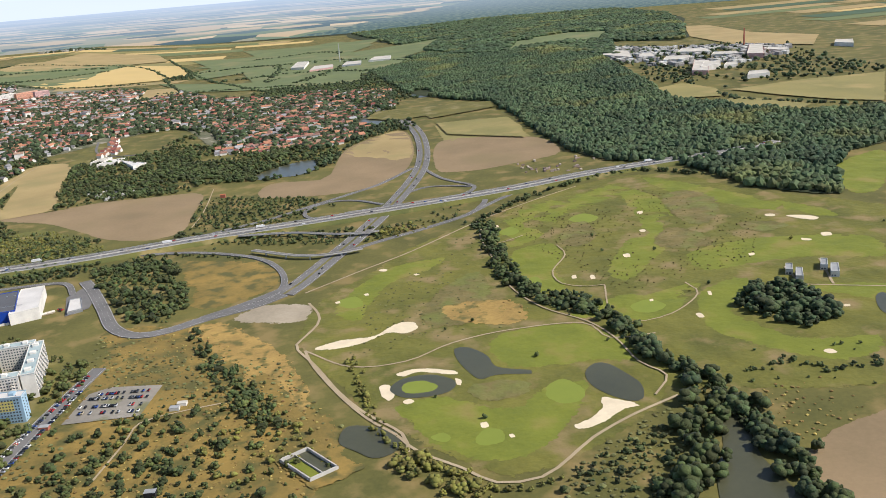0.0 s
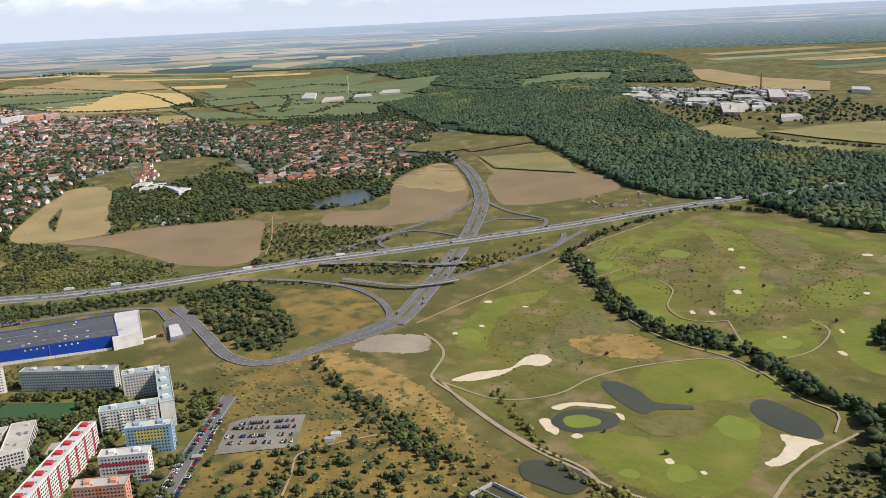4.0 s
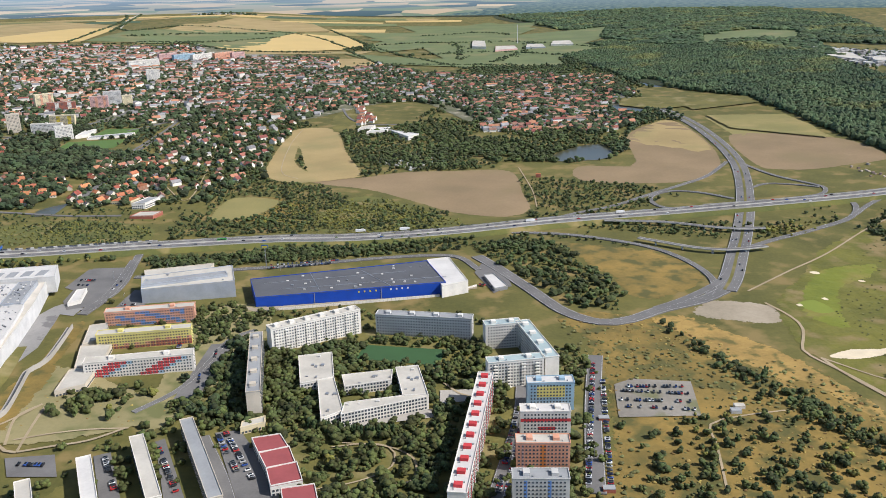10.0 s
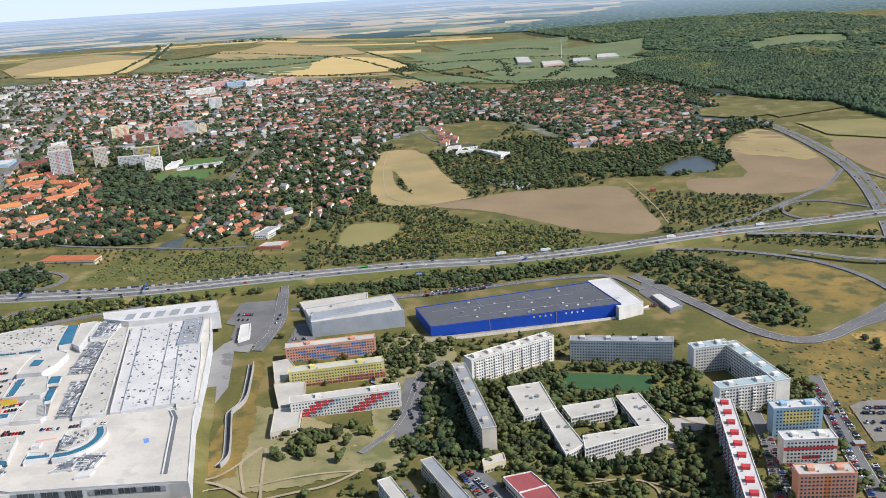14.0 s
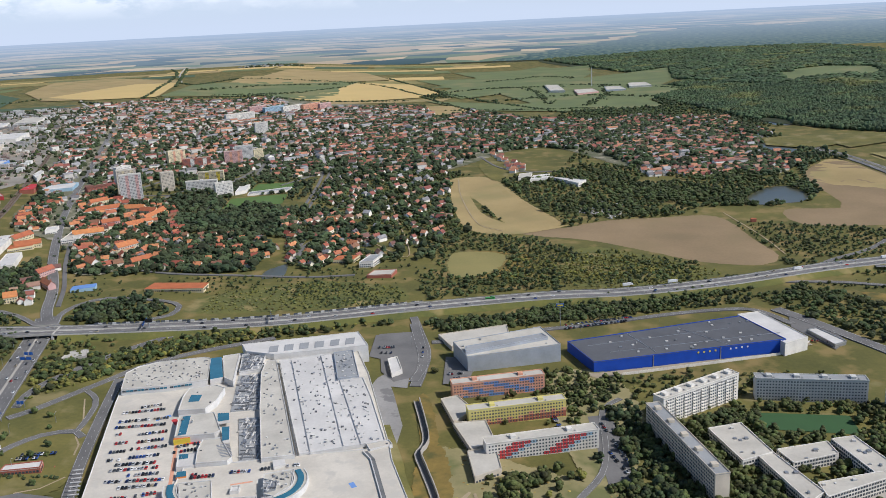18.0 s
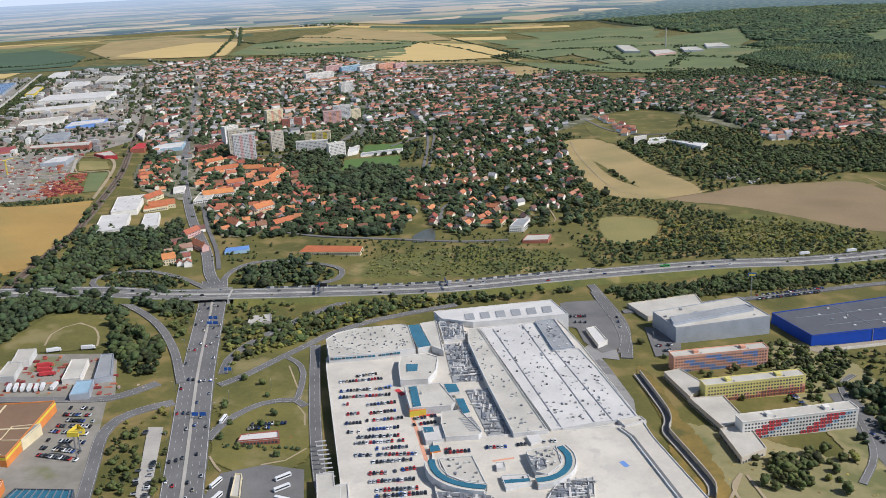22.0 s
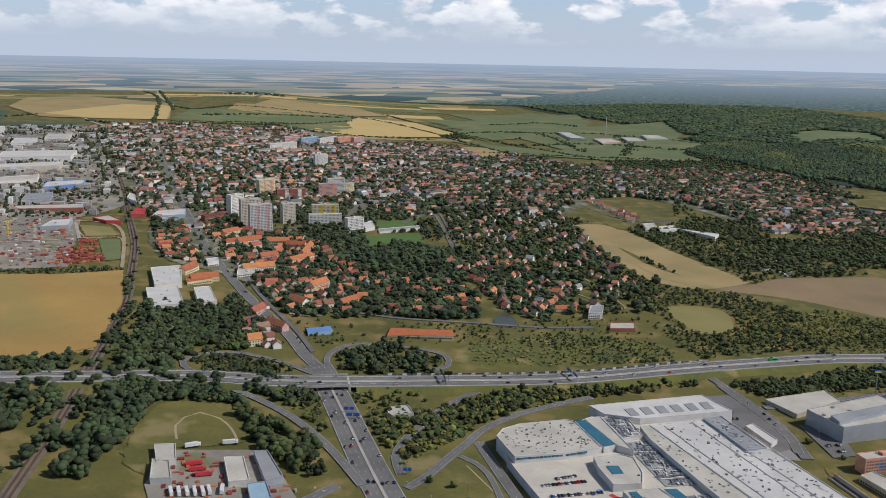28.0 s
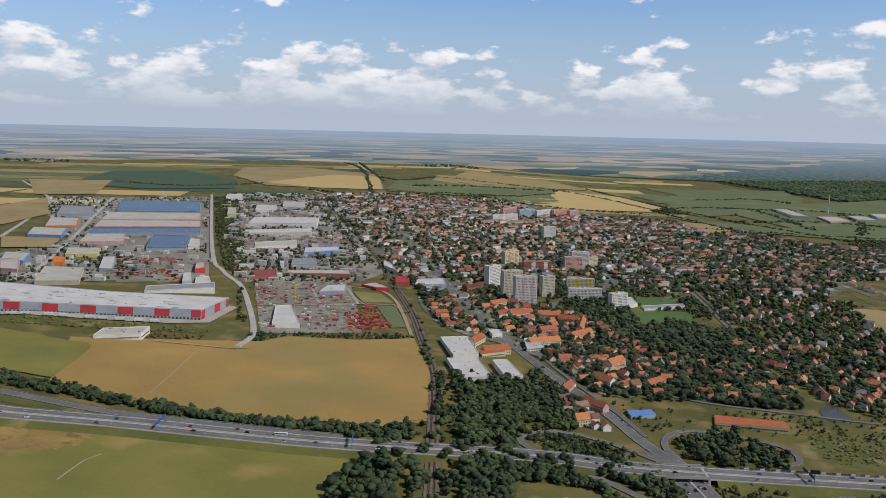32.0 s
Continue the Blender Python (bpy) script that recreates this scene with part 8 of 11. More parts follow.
# east wall is raised so that its shadow falls across the ramp
for w, high in ((-2.1, 1.4), (1.6, 3.6)):
    part("retaining_wall", ribbon_mesh("retaining_wall", RAMP, w, w + 0.5, high, PAVING, 3.4), PAVING, ramp, "pale concrete retaining wall")


# ---- the town's tower blocks, halls and the industrial estate ----
def tower(front, deep, floors, wall, label, roof=ROOF_PALE, group="town towers", bands=None):
    apartment_block(*front, deep, floors, wall, label, roof, housings=1, group=group, accent=[(0.28, 0.42, 0, floors, bands), (0.72, 0.86, 0, floors, bands)] if bands else ())


tower([(-1052.6, 1250), (-1026, 1262)], 10, 17, GREY_WALL, "tall grey tower block with brownish bands", bands=PINK)
tower([(-1070, 1284), (-1046, 1296)], 10, 17, BEIGE_WALL, "tall beige tower block in the town", bands=CREAM)
tower([(-1094, 1343), (-1080, 1364)], 9, 14, WHITE_WALL, "pale tower block in the town")
tower([(-1020, 1319), (-1004, 1329)], 9, 13, BEIGE_WALL, "beige tower block with dark end")
tower([(-1085, 1538), (-1064, 1562)], 8, 11, CREAM, "cream slab block in the town", bands=SALMON)
tower([(-1054, 1514), (-1011, 1530)], 8, 7, BRICK, "red-brown slab block with white bands", bands=WHITE_WALL)
tower([(-990, 1541), (-962, 1552)], 8, 11, PINK, "pinkish slab block in the town", bands=SALMON)
tower([(-979, 1573), (-952, 1586)], 8, 13, GREY_WALL, "grey slab block in the town")
tower([(-951, 1586), (-937, 1597)], 8, 9, CREAM, "cream slab block with orange gable")
tower([(-1032, 1923), (-1008, 1936)], 11, 12, WHITE_WALL, "white round-shouldered tower block")
tower([(-985, 1320), (-941, 1328)], 8, 7, WHITE_WALL, "white slab block beside the sports ground")
tower([(-930, 1283), (-909, 1296)], 9, 9, WHITE_WALL, "white slab block beside the pitch")
tower([(-987, 1384), (-949, 1390)], 8, 8, CREAM, "cream block with ochre top", bands=YELLOW)
for spec, w in (([(-1141, 2304), (-1109, 2348)], PINK), ([(-1100, 2296), (-1064, 2354)], CYAN), ([(-1057, 2314), (-1022, 2387)], WHITE_WALL), ([(-1017, 2374), (-983, 2432)], SALMON), ([(-977, 2396), (-954, 2434)], PINK), ([(-1152, 2129), (-1099, 2187)], WHITE_WALL)):
    tower(spec, 9, 9, w, "far slab block at the town's edge")
hall([(-913, 1342), (-900, 1356), (-895, 1312), (-907, 1296)], 4, WHITE_WALL, ROOF_WHITE, "small stand beside the football pitch", "grandstand", "grandstand")
hall([(-890, 1310), (-834, 1338), (-833, 1323), (-888, 1291)], 3, WHITE_WALL, ROOF_GREY, "long low stand between the pitches", "grandstand", "grandstand")
# long red-roofed hall by the motorway
TILE = material("orange_tile_roof", (0.50, 0.155, 0.06), 0.85, (0.38, 0.12, 0.05), 0.15, 0.9, 1.0)
hall([(-872, 850), (-815, 847), (-815, 864), (-869, 870)], 3.2, CREAM, TILE, "long low hall with bright orange roof", "long_hall", "hall", windows=1, rim=False)
hall([(-711, 948), (-689, 949), (-685, 965), (-707, 964)], 4, CREAM, TILE, "red-roofed hall by the village pond", "hall", "hall", windows=1, rim=False)
hall([(-681, 931), (-667, 933), (-660, 959), (-673, 958)], 6, WHITE_WALL, ROOF_GREY, "white blue-banded workshop building", "workshop", "building", windows=2)
hall([(-669, 894), (-645, 895), (-641, 913), (-664, 912)], 3, BRICK, ROOF_PALE, "low shed with pale roof", "shed", "shed")
# pale warehouses by the railway
for spec in ([(-1095, 956), (-1072, 968), (-1089, 1033), (-1117, 1023)], [(-1080, 883), (-1053, 894), (-1072, 952), (-1100, 945)], [(-1042, 903), (-1027, 910), (-1044, 961), (-1058, 955)], [(-1093, 1009), (-1083, 1012), (-1088, 1026), (-1097, 1022)]):
    hall(spec, 5, WHITE_WALL, ROOF_WHITE, "pale flat warehouse beside the railway", "warehouse", "warehouse", kit=8, seed=3, group="railway warehouses")
hall([(-1069, 977), (-1048, 992), (-1053, 1007), (-1075, 995)], 4, CREAM, TILE, "low house row with orange roof", "house_row", "hall", windows=1, rim=False)
hall([(-1066, 1159), (-1034, 1185), (-1039, 1210), (-1071, 1186)], 5, WHITE_WALL, TILE, "large white farm building with orange roof", "farm_building", "building", windows=1, rim=False)
hall([(-938, 841), (-918, 850), (-921, 861), (-941, 854)], 3, CYAN, SKYBLUE, "fuel station with blue roof", "fuel_station", "fuel station", rim=False)
for spec, wall, roof in (([(-1066, 1056), (-1056, 1064), (-1060, 1080), (-1072, 1074)], WHITE_WALL, ROOF_WHITE), ([(-948, 972), (-932, 983), (-937, 1005), (-952, 997)], CREAM, TILE), ([(-418, 1320), (-404, 1343), (-446, 1375), (-459, 1389)], WHITE_WALL, ROOF_WHITE), ([(-485, 1359), (-456, 1371), (-452, 1401), (-477, 1393)], WHITE_WALL, ROOF_WHITE), ([(-501, 1378), (-482, 1386), (-478, 1416), (-498, 1408)], WHITE_WALL, ROOF_PALE)):
    hall(spec, 5, wall, roof, "white clinic building among trees" if roof is not TILE else "large house with orange roof", "public_building", "building", windows=1)

# industrial estate beyond the broad field
LONG = [(-1531, 918.5), (-1355, 982), (-1356, 1057), (-1468, 1018), (-1586, 999), (-1660, 985), (-1640, 879)]
WARE_WAY = np.array((0.94, 0.341))
WARE_FALL = 0.071  # the yard falls towards the railway, and the hall with it
ware = hall(LONG, 10.3, SILVER, ROOF_WHITE, "huge grey and red logistics warehouse", "logistics_warehouse", "warehouse", kit=30, seed=4, below=5, base=36.4 - WARE_FALL * float((np.mean(LONG, 0) - LONG[1]) @ WARE_WAY))
def panels_on(outline, ob, high):
    """Grey and red wall panels over a row of loading doors."""
    p = np.array(outline, float) - np.array(ob.location[:2])
    for (a, b), red, low in (((p[0], p[1]), [(0.758 - 0.186 * k, 0.836 - 0.186 * k) for k in range(4, -1, -1)] + [(0.947, 0.997)], 2.9), ((p[1], p[2]), [(0.01, 0.13), (0.47, 0.68), (0.9, 0.99)], 0.8)):
        yaw, n, _, _ = frame_of(a, b)
        last = 0.0
        for u, v in red:
            if u - last > 0.02:
                for i in range(3):
                    w = (u - last) / 3
                    e = boxes("wall_panel", [(n * (last + w * i) + 0.12, n * (last + w * (i + 1)) - 0.12, -0.12, 0.03, low, high)], SILVER, ob, "grey wall panel")
                    e.matrix_basis = pose(a[0], a[1], 0, 0, 0, yaw)
            e = boxes("wall_panel", [(n * u, n * v, -0.14, 0.03, low, high)], RED, ob, "red wall panel")
            e.matrix_basis = pose(a[0], a[1], 0, 0, 0, yaw)
            last = v
    yaw, n, _, _ = frame_of(p[0], p[1])
    for q in range(52):
        e = boxes("loading_door", [(n * (q + 0.2) / 52, n * (q + 0.75) / 52, -0.14, 0.03, 0.4, 2.6)], GLASS, ob, "dark loading door")
        e.matrix_basis = pose(p[0][0], p[0][1], 0, 0, 0, yaw)


panels_on(LONG, ware, 10.1)
# dark roof-light strips along the long roof
a = np.array(LONG[0]) - np.array(ware.location[:2])
yaw, n, _, _ = frame_of(LONG[0], LONG[1])
rng = np.random.default_rng(12)
for k in range(46):
    u, w, v = rng.uniform(-60, n - 16), rng.uniform(4, 9), 6 + 6.5 * (k % 9)
    e = boxes("roof_light", [(u, u + w, v, v + 0.9, 10.5, 10.9)], ROOF_GREY, ware, "grey roof light")
    e.matrix_basis = pose(a[0], a[1], 0, 0, 0, yaw)
ware.matrix_basis = Matrix.Translation(ware.location) @ Matrix.Rotation(math.atan(WARE_FALL), 4, Vector((-0.341, 0.94, 0)))
hall([(-1407, 868), (-1370, 884), (-1375, 911), (-1412, 895)], 4.6, WHITE_WALL, ROOF_PALE, "low white office pavilion on the field", "office_pavilion", "building", windows=1, kit=10, seed=4)
SOLAR = material("solar_roof", (0.05, 0.075, 0.13), 0.25, (0.035, 0.05, 0.09), 0.1, 0.5, 1.0, spec=0.5)
for spec, h, wall, roof, label in (
    ([(-1586, 1060), (-1540, 1074), (-1582, 1157), (-1633, 1156)], 5, BEIGE_WALL, ROOF_PALE, "beige warehouse with flat roof"),
    ([(-1895, 1823), (-1732, 1862), (-1825, 2081), (-1997, 2040)], 6, SILVER, SOLAR, "warehouse roofed with solar panels"),
    ([(-1842, 1671), (-1676, 1732), (-1718, 1830), (-1889, 1788)], 6, BEIGE_WALL, ROOF_PALE, "long beige warehouse"),
    ([(-1793, 1554), (-1625, 1612), (-1664, 1705), (-1834, 1653)], 6, RED, ROOF_PALE, "long warehouse with red base"),
    ([(-1762, 1473), (-1590, 1531), (-1618, 1597), (-1785, 1540)], 6, SILVER, SOLAR, "long warehouse with solar roof"),
    ([(-1716, 1377), (-1658, 1396), (-1699, 1486), (-1754, 1468)], 6, PINK, ROOF_PALE, "pinkish warehouse"),
    ([(-1596, 1349), (-1542, 1367), (-1590, 1492), (-1652, 1486)], 6, SILVER, SOLAR, "warehouse with blue solar roof"),
    ([(-1548, 1385), (-1532, 1391), (-1563, 1464), (-1578, 1466)], 5, WHITE_WALL, ROOF_WHITE, "white annex hall"),
    ([(-1669, 1261), (-1629, 1274), (-1653, 1326), (-1698, 1318)], 5, LIME, ROOF_PALE, "green hall"),
    ([(-1643, 1188), (-1630, 1192), (-1654, 1237), (-1671, 1238)], 5, ORANGE, ORANGE, "orange hall"),
    ([(-1671, 1124), (-1648, 1122), (-1690, 1192), (-1719, 1194)], 6, PINK, ROOF_PALE, "pink warehouse"),
    ([(-1713, 1185), (-1681, 1184), (-1714, 1251), (-1750, 1251)], 6, SKYBLUE, ROOF_PALE, "blue warehouse"),
    ([(-1836, 1432), (-1781, 1436), (-1825, 1526), (-1883, 1523)], 6, SKYBLUE, ROOF_PALE, "blue and white hall"),
    ([(-1875, 1543), (-1828, 1560), (-1889, 1674), (-1940, 1666)], 6, ORANGE, ROOF_PALE, "brown hall with orange trim"),
    ([(-1958, 1714), (-1897, 1738), (-1978, 1883), (-2048, 1882)], 6, SILVER, ROOF_GREY, "grey office hall"),
    ([(-1459, 1206), (-1449, 1215), (-1468, 1259), (-1477, 1251)], 6, RED, ROOF_PALE, "bright red hall"),
    ([(-1439, 1123), (-1430, 1130), (-1455, 1188), (-1463, 1181)], 5, SILVER, ROOF_WHITE, "silver workshop hall"),
    ([(-1429, 1137), (-1414, 1148), (-1429, 1179), (-1441, 1169)], 4, WHITE_WALL, ROOF_WHITE, "white workshop"),
    ([(-1565, 1162), (-1547, 1163), (-1591, 1252), (-1608, 1252)], 5, SILVER, ROOF_WHITE, "silver shed with pitched roof"),
    ([(-1458, 1067), (-1393, 1109), (-1405, 1139), (-1470, 1096)], 4, WHITE_WALL, ROOF_GREY, "long white office row"),
    ([(-1284, 990), (-1258, 1000), (-1294, 1085), (-1309, 1076)], 4, WHITE_WALL, ROOF_WHITE, "long white shed in a scrap yard"),
    ([(-1569, 1698), (-1449, 1730), (-1472, 1829), (-1593, 1795)], 6, WHITE_WALL, ROOF_WHITE, "large white factory hall"),
    ([(-1531, 1567), (-1427, 1617), (-1441, 1672), (-1543, 1614)], 5, BEIGE_WALL, ROOF_WHITE, "white factory hall"),
    ([(-1386, 1440), (-1341, 1478), (-1352, 1521), (-1400, 1493)], 5, SKYBLUE, ROOF_WHITE, "white arched hall with blue gable"),
    ([(-1385, 1214), (-1360, 1233), (-1376, 1277), (-1401, 1263)], 4, BRICK, MAROON, "dark red-roofed shed"),
    ([(-1363, 1278), (-1277, 1293), (-1287, 1325), (-1367, 1304)], 4, BRICK, ROOF_PALE, "long red-edged shed"),
    ([(-1370, 1326), (-1338, 1341), (-1354, 1395), (-1385, 1381)], 5, SILVER, ROOF_GREY, "grey shed"),
    ([(-1467, 1447), (-1411, 1484), (-1427, 1534), (-1483, 1495)], 4, WHITE_WALL, ROOF_PALE, "low white works"),
    ([(-1645, 1945), (-1603, 1962), (-1637, 2062), (-1682, 2059)], 5, WHITE_WALL, ROOF_WHITE, "white works"),
    ([(-1654, 1809), (-1638, 1816), (-1689, 1949), (-1709, 1955)], 8, YELLOW, ROOF_PALE, "yellow works tower"),
    ([(-1616, 2041), (-1566, 2047), (-1603, 2171), (-1654, 2166)], 5, WHITE_WALL, ROOF_PALE, "white works"),
    ([(-1806, 2186), (-1769, 2203), (-1820, 2331), (-1854, 2316)], 5, WHITE_WALL, ROOF_WHITE, "white hall"),
    ([(-1253, 1256), (-1230, 1238), (-1213, 1241), (-1238, 1275)], 4, RED, ROOF_PALE, "red shed by the railway"),
    ([(-1287, 1175), (-1258, 1186), (-1267, 1228), (-1288, 1218)], 5, SILVER, ROOF_WHITE, "white arched hall by the scrap yard"),
    ([(-1254, 1404), (-1230, 1369), (-1251, 1434), (-1264, 1453)], 5, WHITE_WALL, ROOF_WHITE, "white hall by the railway"),
    ([(-1214, 1285), (-1195, 1289), (-1208, 1335), (-1222, 1335)], 5, BRICK, RED, "red-roofed hall by the railway"),
    ([(-1189, 1294), (-1149, 1310), (-1159, 1354), (-1193, 1336)], 4, CYAN, ROOF_WHITE, "pale blue market hall"),
):
    hall(spec, h, wall, roof, label + " on the estate", "industrial_hall", "hall", kit=4, seed=int(h * 7), group="industrial halls")
for spec in ([(-1613, 1286), (-1519, 1298), (-1450, 1144), (-1510, 1101)], [(-1378, 1200), (-1273, 1275), (-1197, 1015), (-1287, 964)], [(-1873, 2356), (-1572, 2493), (-1242, 1391), (-1260, 1284), (-1390, 1191), (-1549, 1539)], [(-2248, 2093), (-1878, 2256), (-1423, 1165), (-1621, 1049), (-1769, 1266), (-1766, 1431)]):
    patch("works_yard", spec, YARD, "grey and tan works yard", "yard", smooth=False, clear=False)
# low retail sheds and yards beside the main road
market = hall([(-991.4, 479.6), (-933.9, 475.4), (-939.2, 536.5), (-985, 531)], 5, ORANGE, ROOF_BROWN, "brown-roofed furniture market with orange trim", "retail_store", "store", band=(YELLOW, 1.5, 3.3))
for p, q in zip([(-986.6, 501.0), (-978, 530), (-966.0, 531.8), (-987.6, 483.0)], [(-937.0, 505.2), (-985.9, 480.3), (-957.2, 476.0), (-938.0, 477.7)]):
    yaw, n, _, _ = frame_of(p, q)
    e = boxes("roof_seam", [(0, n, -0.5, 0.5, 5.2, 5.5)], CREAM, market, "pale strip on the brown roof")
    e.matrix_basis = pose(p[0] - market.location[0], p[1] - market.location[1], 0, 0, 0, yaw)
hall([(-946.7, 492.0), (-934.9, 492.2), (-933.6, 510.0), (-948.4, 507.0)], 6, CREAM, ROOF_GREY, "grey entrance canopy of the furniture market", "entrance_hall", "hall")
hall([(-812.5, 455.2), (-807.6, 454.7), (-812.4, 474.9), (-816.0, 475.6)], 3, CREAM, ROOF_PALE, "flat waiting hall in the bus park", "bus_station", "building", windows=1)
hall([(-869, 675), (-852, 680), (-856, 694), (-870, 690)], 2, CONCRETE, CONCRETE, "open concrete tunnel mouth beside the slip road", "tunnel_mouth", "structure")
hall([(-930.0, 414.6), (-915.5, 424.5), (-923.9, 455.8), (-948.3, 450.6)], 5, ORANGE, ROOF_WHITE, "orange-trimmed store with white roof", "retail_store", "store")
glasshouse = hall([(-918.1, 439.0), (-882.4, 438.3), (-886.8, 451.7), (-916.8, 452.3)], 4, GLASS, SKYLIGHT, "glasshouse of a garden centre", "glasshouse", "glasshouse")
for k in range(9):
    p, q = [(-918.1, 439.0), (-882.4, 438.3)], [(-916.8, 452.3), (-886.8, 451.7)]
    a_, b_ = np.array(p[0]) + (np.array(p[1]) - p[0]) * (k + 0.5) / 9, np.array(q[0]) + (np.array(q[1]) - q[0]) * (k + 0.5) / 9
    yaw, n, _, _ = frame_of(a_, b_)
    e = boxes("glazing_bar", [(0, n, -0.25, 0.25, 4.2, 4.6)], STEEL, glasshouse)
    e.matrix_basis = pose(a_[0] - glasshouse.location[0], a_[1] - glasshouse.location[1], 0, 0, 0, yaw)
hall([(-824.8, 508.0), (-803.1, 511.4), (-805.2, 519.1), (-825.1, 515.2)], 3, BRICK, ROOF_WHITE, "small drive-in restaurant with white roof", "restaurant", "restaurant", windows=1)
for spec, wall, roof in (([(-994, 569), (-983, 570), (-989, 590), (-999, 592)], GREY_WALL, ROOF_PALE), ([(-996, 589), (-986, 593), (-991, 612), (-1003, 611)], GREY_WALL, ROOF_PALE), ([(-953, 570), (-942, 572), (-950, 600), (-961, 599)], WHITE_WALL, ROOF_PALE), ([(-934, 573), (-925, 578), (-938, 610), (-946, 609)], SILVER, ROOF_GREY), ([(-938.0, 549.4), (-927.5, 552.9), (-933, 571), (-943, 569)], SILVER, CYAN)):
    hall(spec, 4, wall, roof, "plain depot shed in a truck yard", "depot_shed", "shed", group="depot sheds")
patch("truck_yard", [(-997, 569), (-994, 612), (-940, 619), (-913.9, 556.7), (-988, 547)], YARD, "grey dusty truck yard", "yard", smooth=False, clear=False)
patch("parking_lot", [(-927.8, 484.7), (-941.2, 546.2), (-917.5, 549.0), (-896.4, 482.7)], YARD, "car park of the furniture market", "car park", smooth=False, clear=False)
patch("bus_park", [(-826.6, 454.6), (-825.1, 479.6), (-804.7, 489.6), (-784.0, 486.2), (-773.2, 437.4), (-819.5, 420.8)], ASPHALT, "grey asphalt bus park", "bus park", smooth=False, clear=False)
patch("parking_strip", [(-859.4, 456.1), (-880.2, 522.9), (-871.8, 523.8), (-849.4, 446.8)], PAVING, "pale paved parking strip", "car park", smooth=False, clear=False)
# the sewage basin below the golf course
PIT = np.array([(-85.5, 424.6), (-71.8, 434.5), (-53.7, 411.5), (-67.2, 402.0)])
APRON = [(-94.4, 428.6), (-73.3, 450.7), (-35.1, 410.2), (-63.8, 389.7)]
patch("basin_apron", APRON, DRY, "trodden bare ground round the settling basin", "ground", clear=True, smooth=False)
centre = PIT.mean(0)
basin = thing("settling_basin", *centre, label="sunken rectangular concrete settling basin", category="basin")
take(centre + (PIT - centre) * 1.3)
for a, b in zip(PIT, np.roll(PIT, -1, axis=0)):
    yaw, n, _, _ = frame_of(a, b)
    e = boxes("basin_wall", [(-0.4, n + 0.4, -0.4, 0.4, -1.0, 2.6)], CONCRETE, basin, "weathered concrete wall")
    e.matrix_basis = pose(a[0] - centre[0], a[1] - centre[1], 0, 0, 0, yaw)
yaw, n, _, left = frame_of((PIT[0] + PIT[1]) / 2, (PIT[2] + PIT[3]) / 2)
e = boxes("partition_wall", [(0, n, -0.25, 0.25, -1.0, 1.9)], CONCRETE, basin)
e.matrix_basis = pose(*((PIT[0] + PIT[1]) / 2 - centre), 0, 0, 0, yaw)
patch("basin_water", PIT, WATER, "dark water in the settling basin", "water", lift=0.8, smooth=False)
patch("basin_weed", [PIT[0] * 0.92 + PIT[2] * 0.08, (PIT[0] + PIT[1]) / 2 * 0.96 + PIT[2] * 0.04, (PIT[3] + PIT[2]) / 2 * 0.96 + PIT[0] * 0.04, PIT[3] * 0.92 + PIT[1] * 0.08], FAIRWAY, "bright green pondweed in the basin", "water", lift=0.9, smooth=False)
# club houses on the golf course and works beyond the forest
for spec in ([(277.2, 621.2), (282.1, 619.3), (287.4, 632.4), (282.8, 634.1)], [(278.0, 605.1), (283.1, 603.2), (290.5, 621.5), (286.0, 623.2)], [(304.6, 621.5), (309.4, 619.7), (315.7, 633.9), (311.2, 635.7)], [(304.7, 605.4), (310.5, 603.2), (318.6, 621.5), (313.4, 623.6)]):
    hall(spec, 4, GREY_WALL, ROOF_GREY, "dark grey club house row", "club_house", "house", windows=1, group="club houses")
for spec, h, w in (
    ([(566, 1914), (618, 1903), (643, 1969), (596, 1991)], 6, WHITE_WALL), ([(549, 1670), (575, 1652), (636, 1824), (611, 1842)], 8, PINK), ([(581, 1712), (625, 1726), (645, 1785), (612, 1784)], 10, WHITE_WALL),
    ([(547, 2044), (572, 1995), (596, 2100), (571, 2120)], 6, SILVER), ([(485, 2141), (529, 2028), (562, 2197), (523, 2267)], 6, SILVER), ([(644, 2060), (706, 2010), (723, 2094), (676, 2135)], 6, WHITE_WALL),
    ([(680, 1939), (737, 1924), (750, 1974), (706, 1994)], 6, WHITE_WALL), ([(731, 1864), (758, 1842), (835, 2034), (812, 2055)], 10, PINK), ([(812, 1954), (839, 1901), (860, 1960), (834, 1999)], 6, WHITE_WALL),
    ([(613, 1558), (657, 1566), (669, 1607), (636, 1609)], 6, GREY_WALL), ([(966, 1957), (984, 1907), (1024, 1990), (997, 2015)], 8, WHITE_WALL), ([(632, 1728), (661, 1731), (677, 1779), (656, 1782)], 5, WHITE_WALL),
    ([(-344, 2771), (-301, 2752), (-306, 2968), (-345, 2987)], 8, WHITE_WALL), ([(-183, 2717), (-125, 2722), (-128, 2826), (-174, 2833)], 6, SILVER), ([(-104, 2790), (-36, 2786), (-34, 2916), (-88, 2910)], 6, WHITE_WALL), ([(-275, 2649), (-209, 2692), (-215, 2794), (-272, 2782)], 6, PINK),
):
    hall(spec, h, w, ROOF_PALE, "pale works building beyond the forest", "works_building", "building", group="far works")
x, y = [(819, 2108)][0]
bm = bmesh.new()
bmesh.ops.create_cone(bm, cap_ends=True, segments=12, radius1=2.2, radius2=1.5, depth=44)
bmesh.ops.translate(bm, verts=bm.verts, vec=(x, y, rise(x, y) + 22))
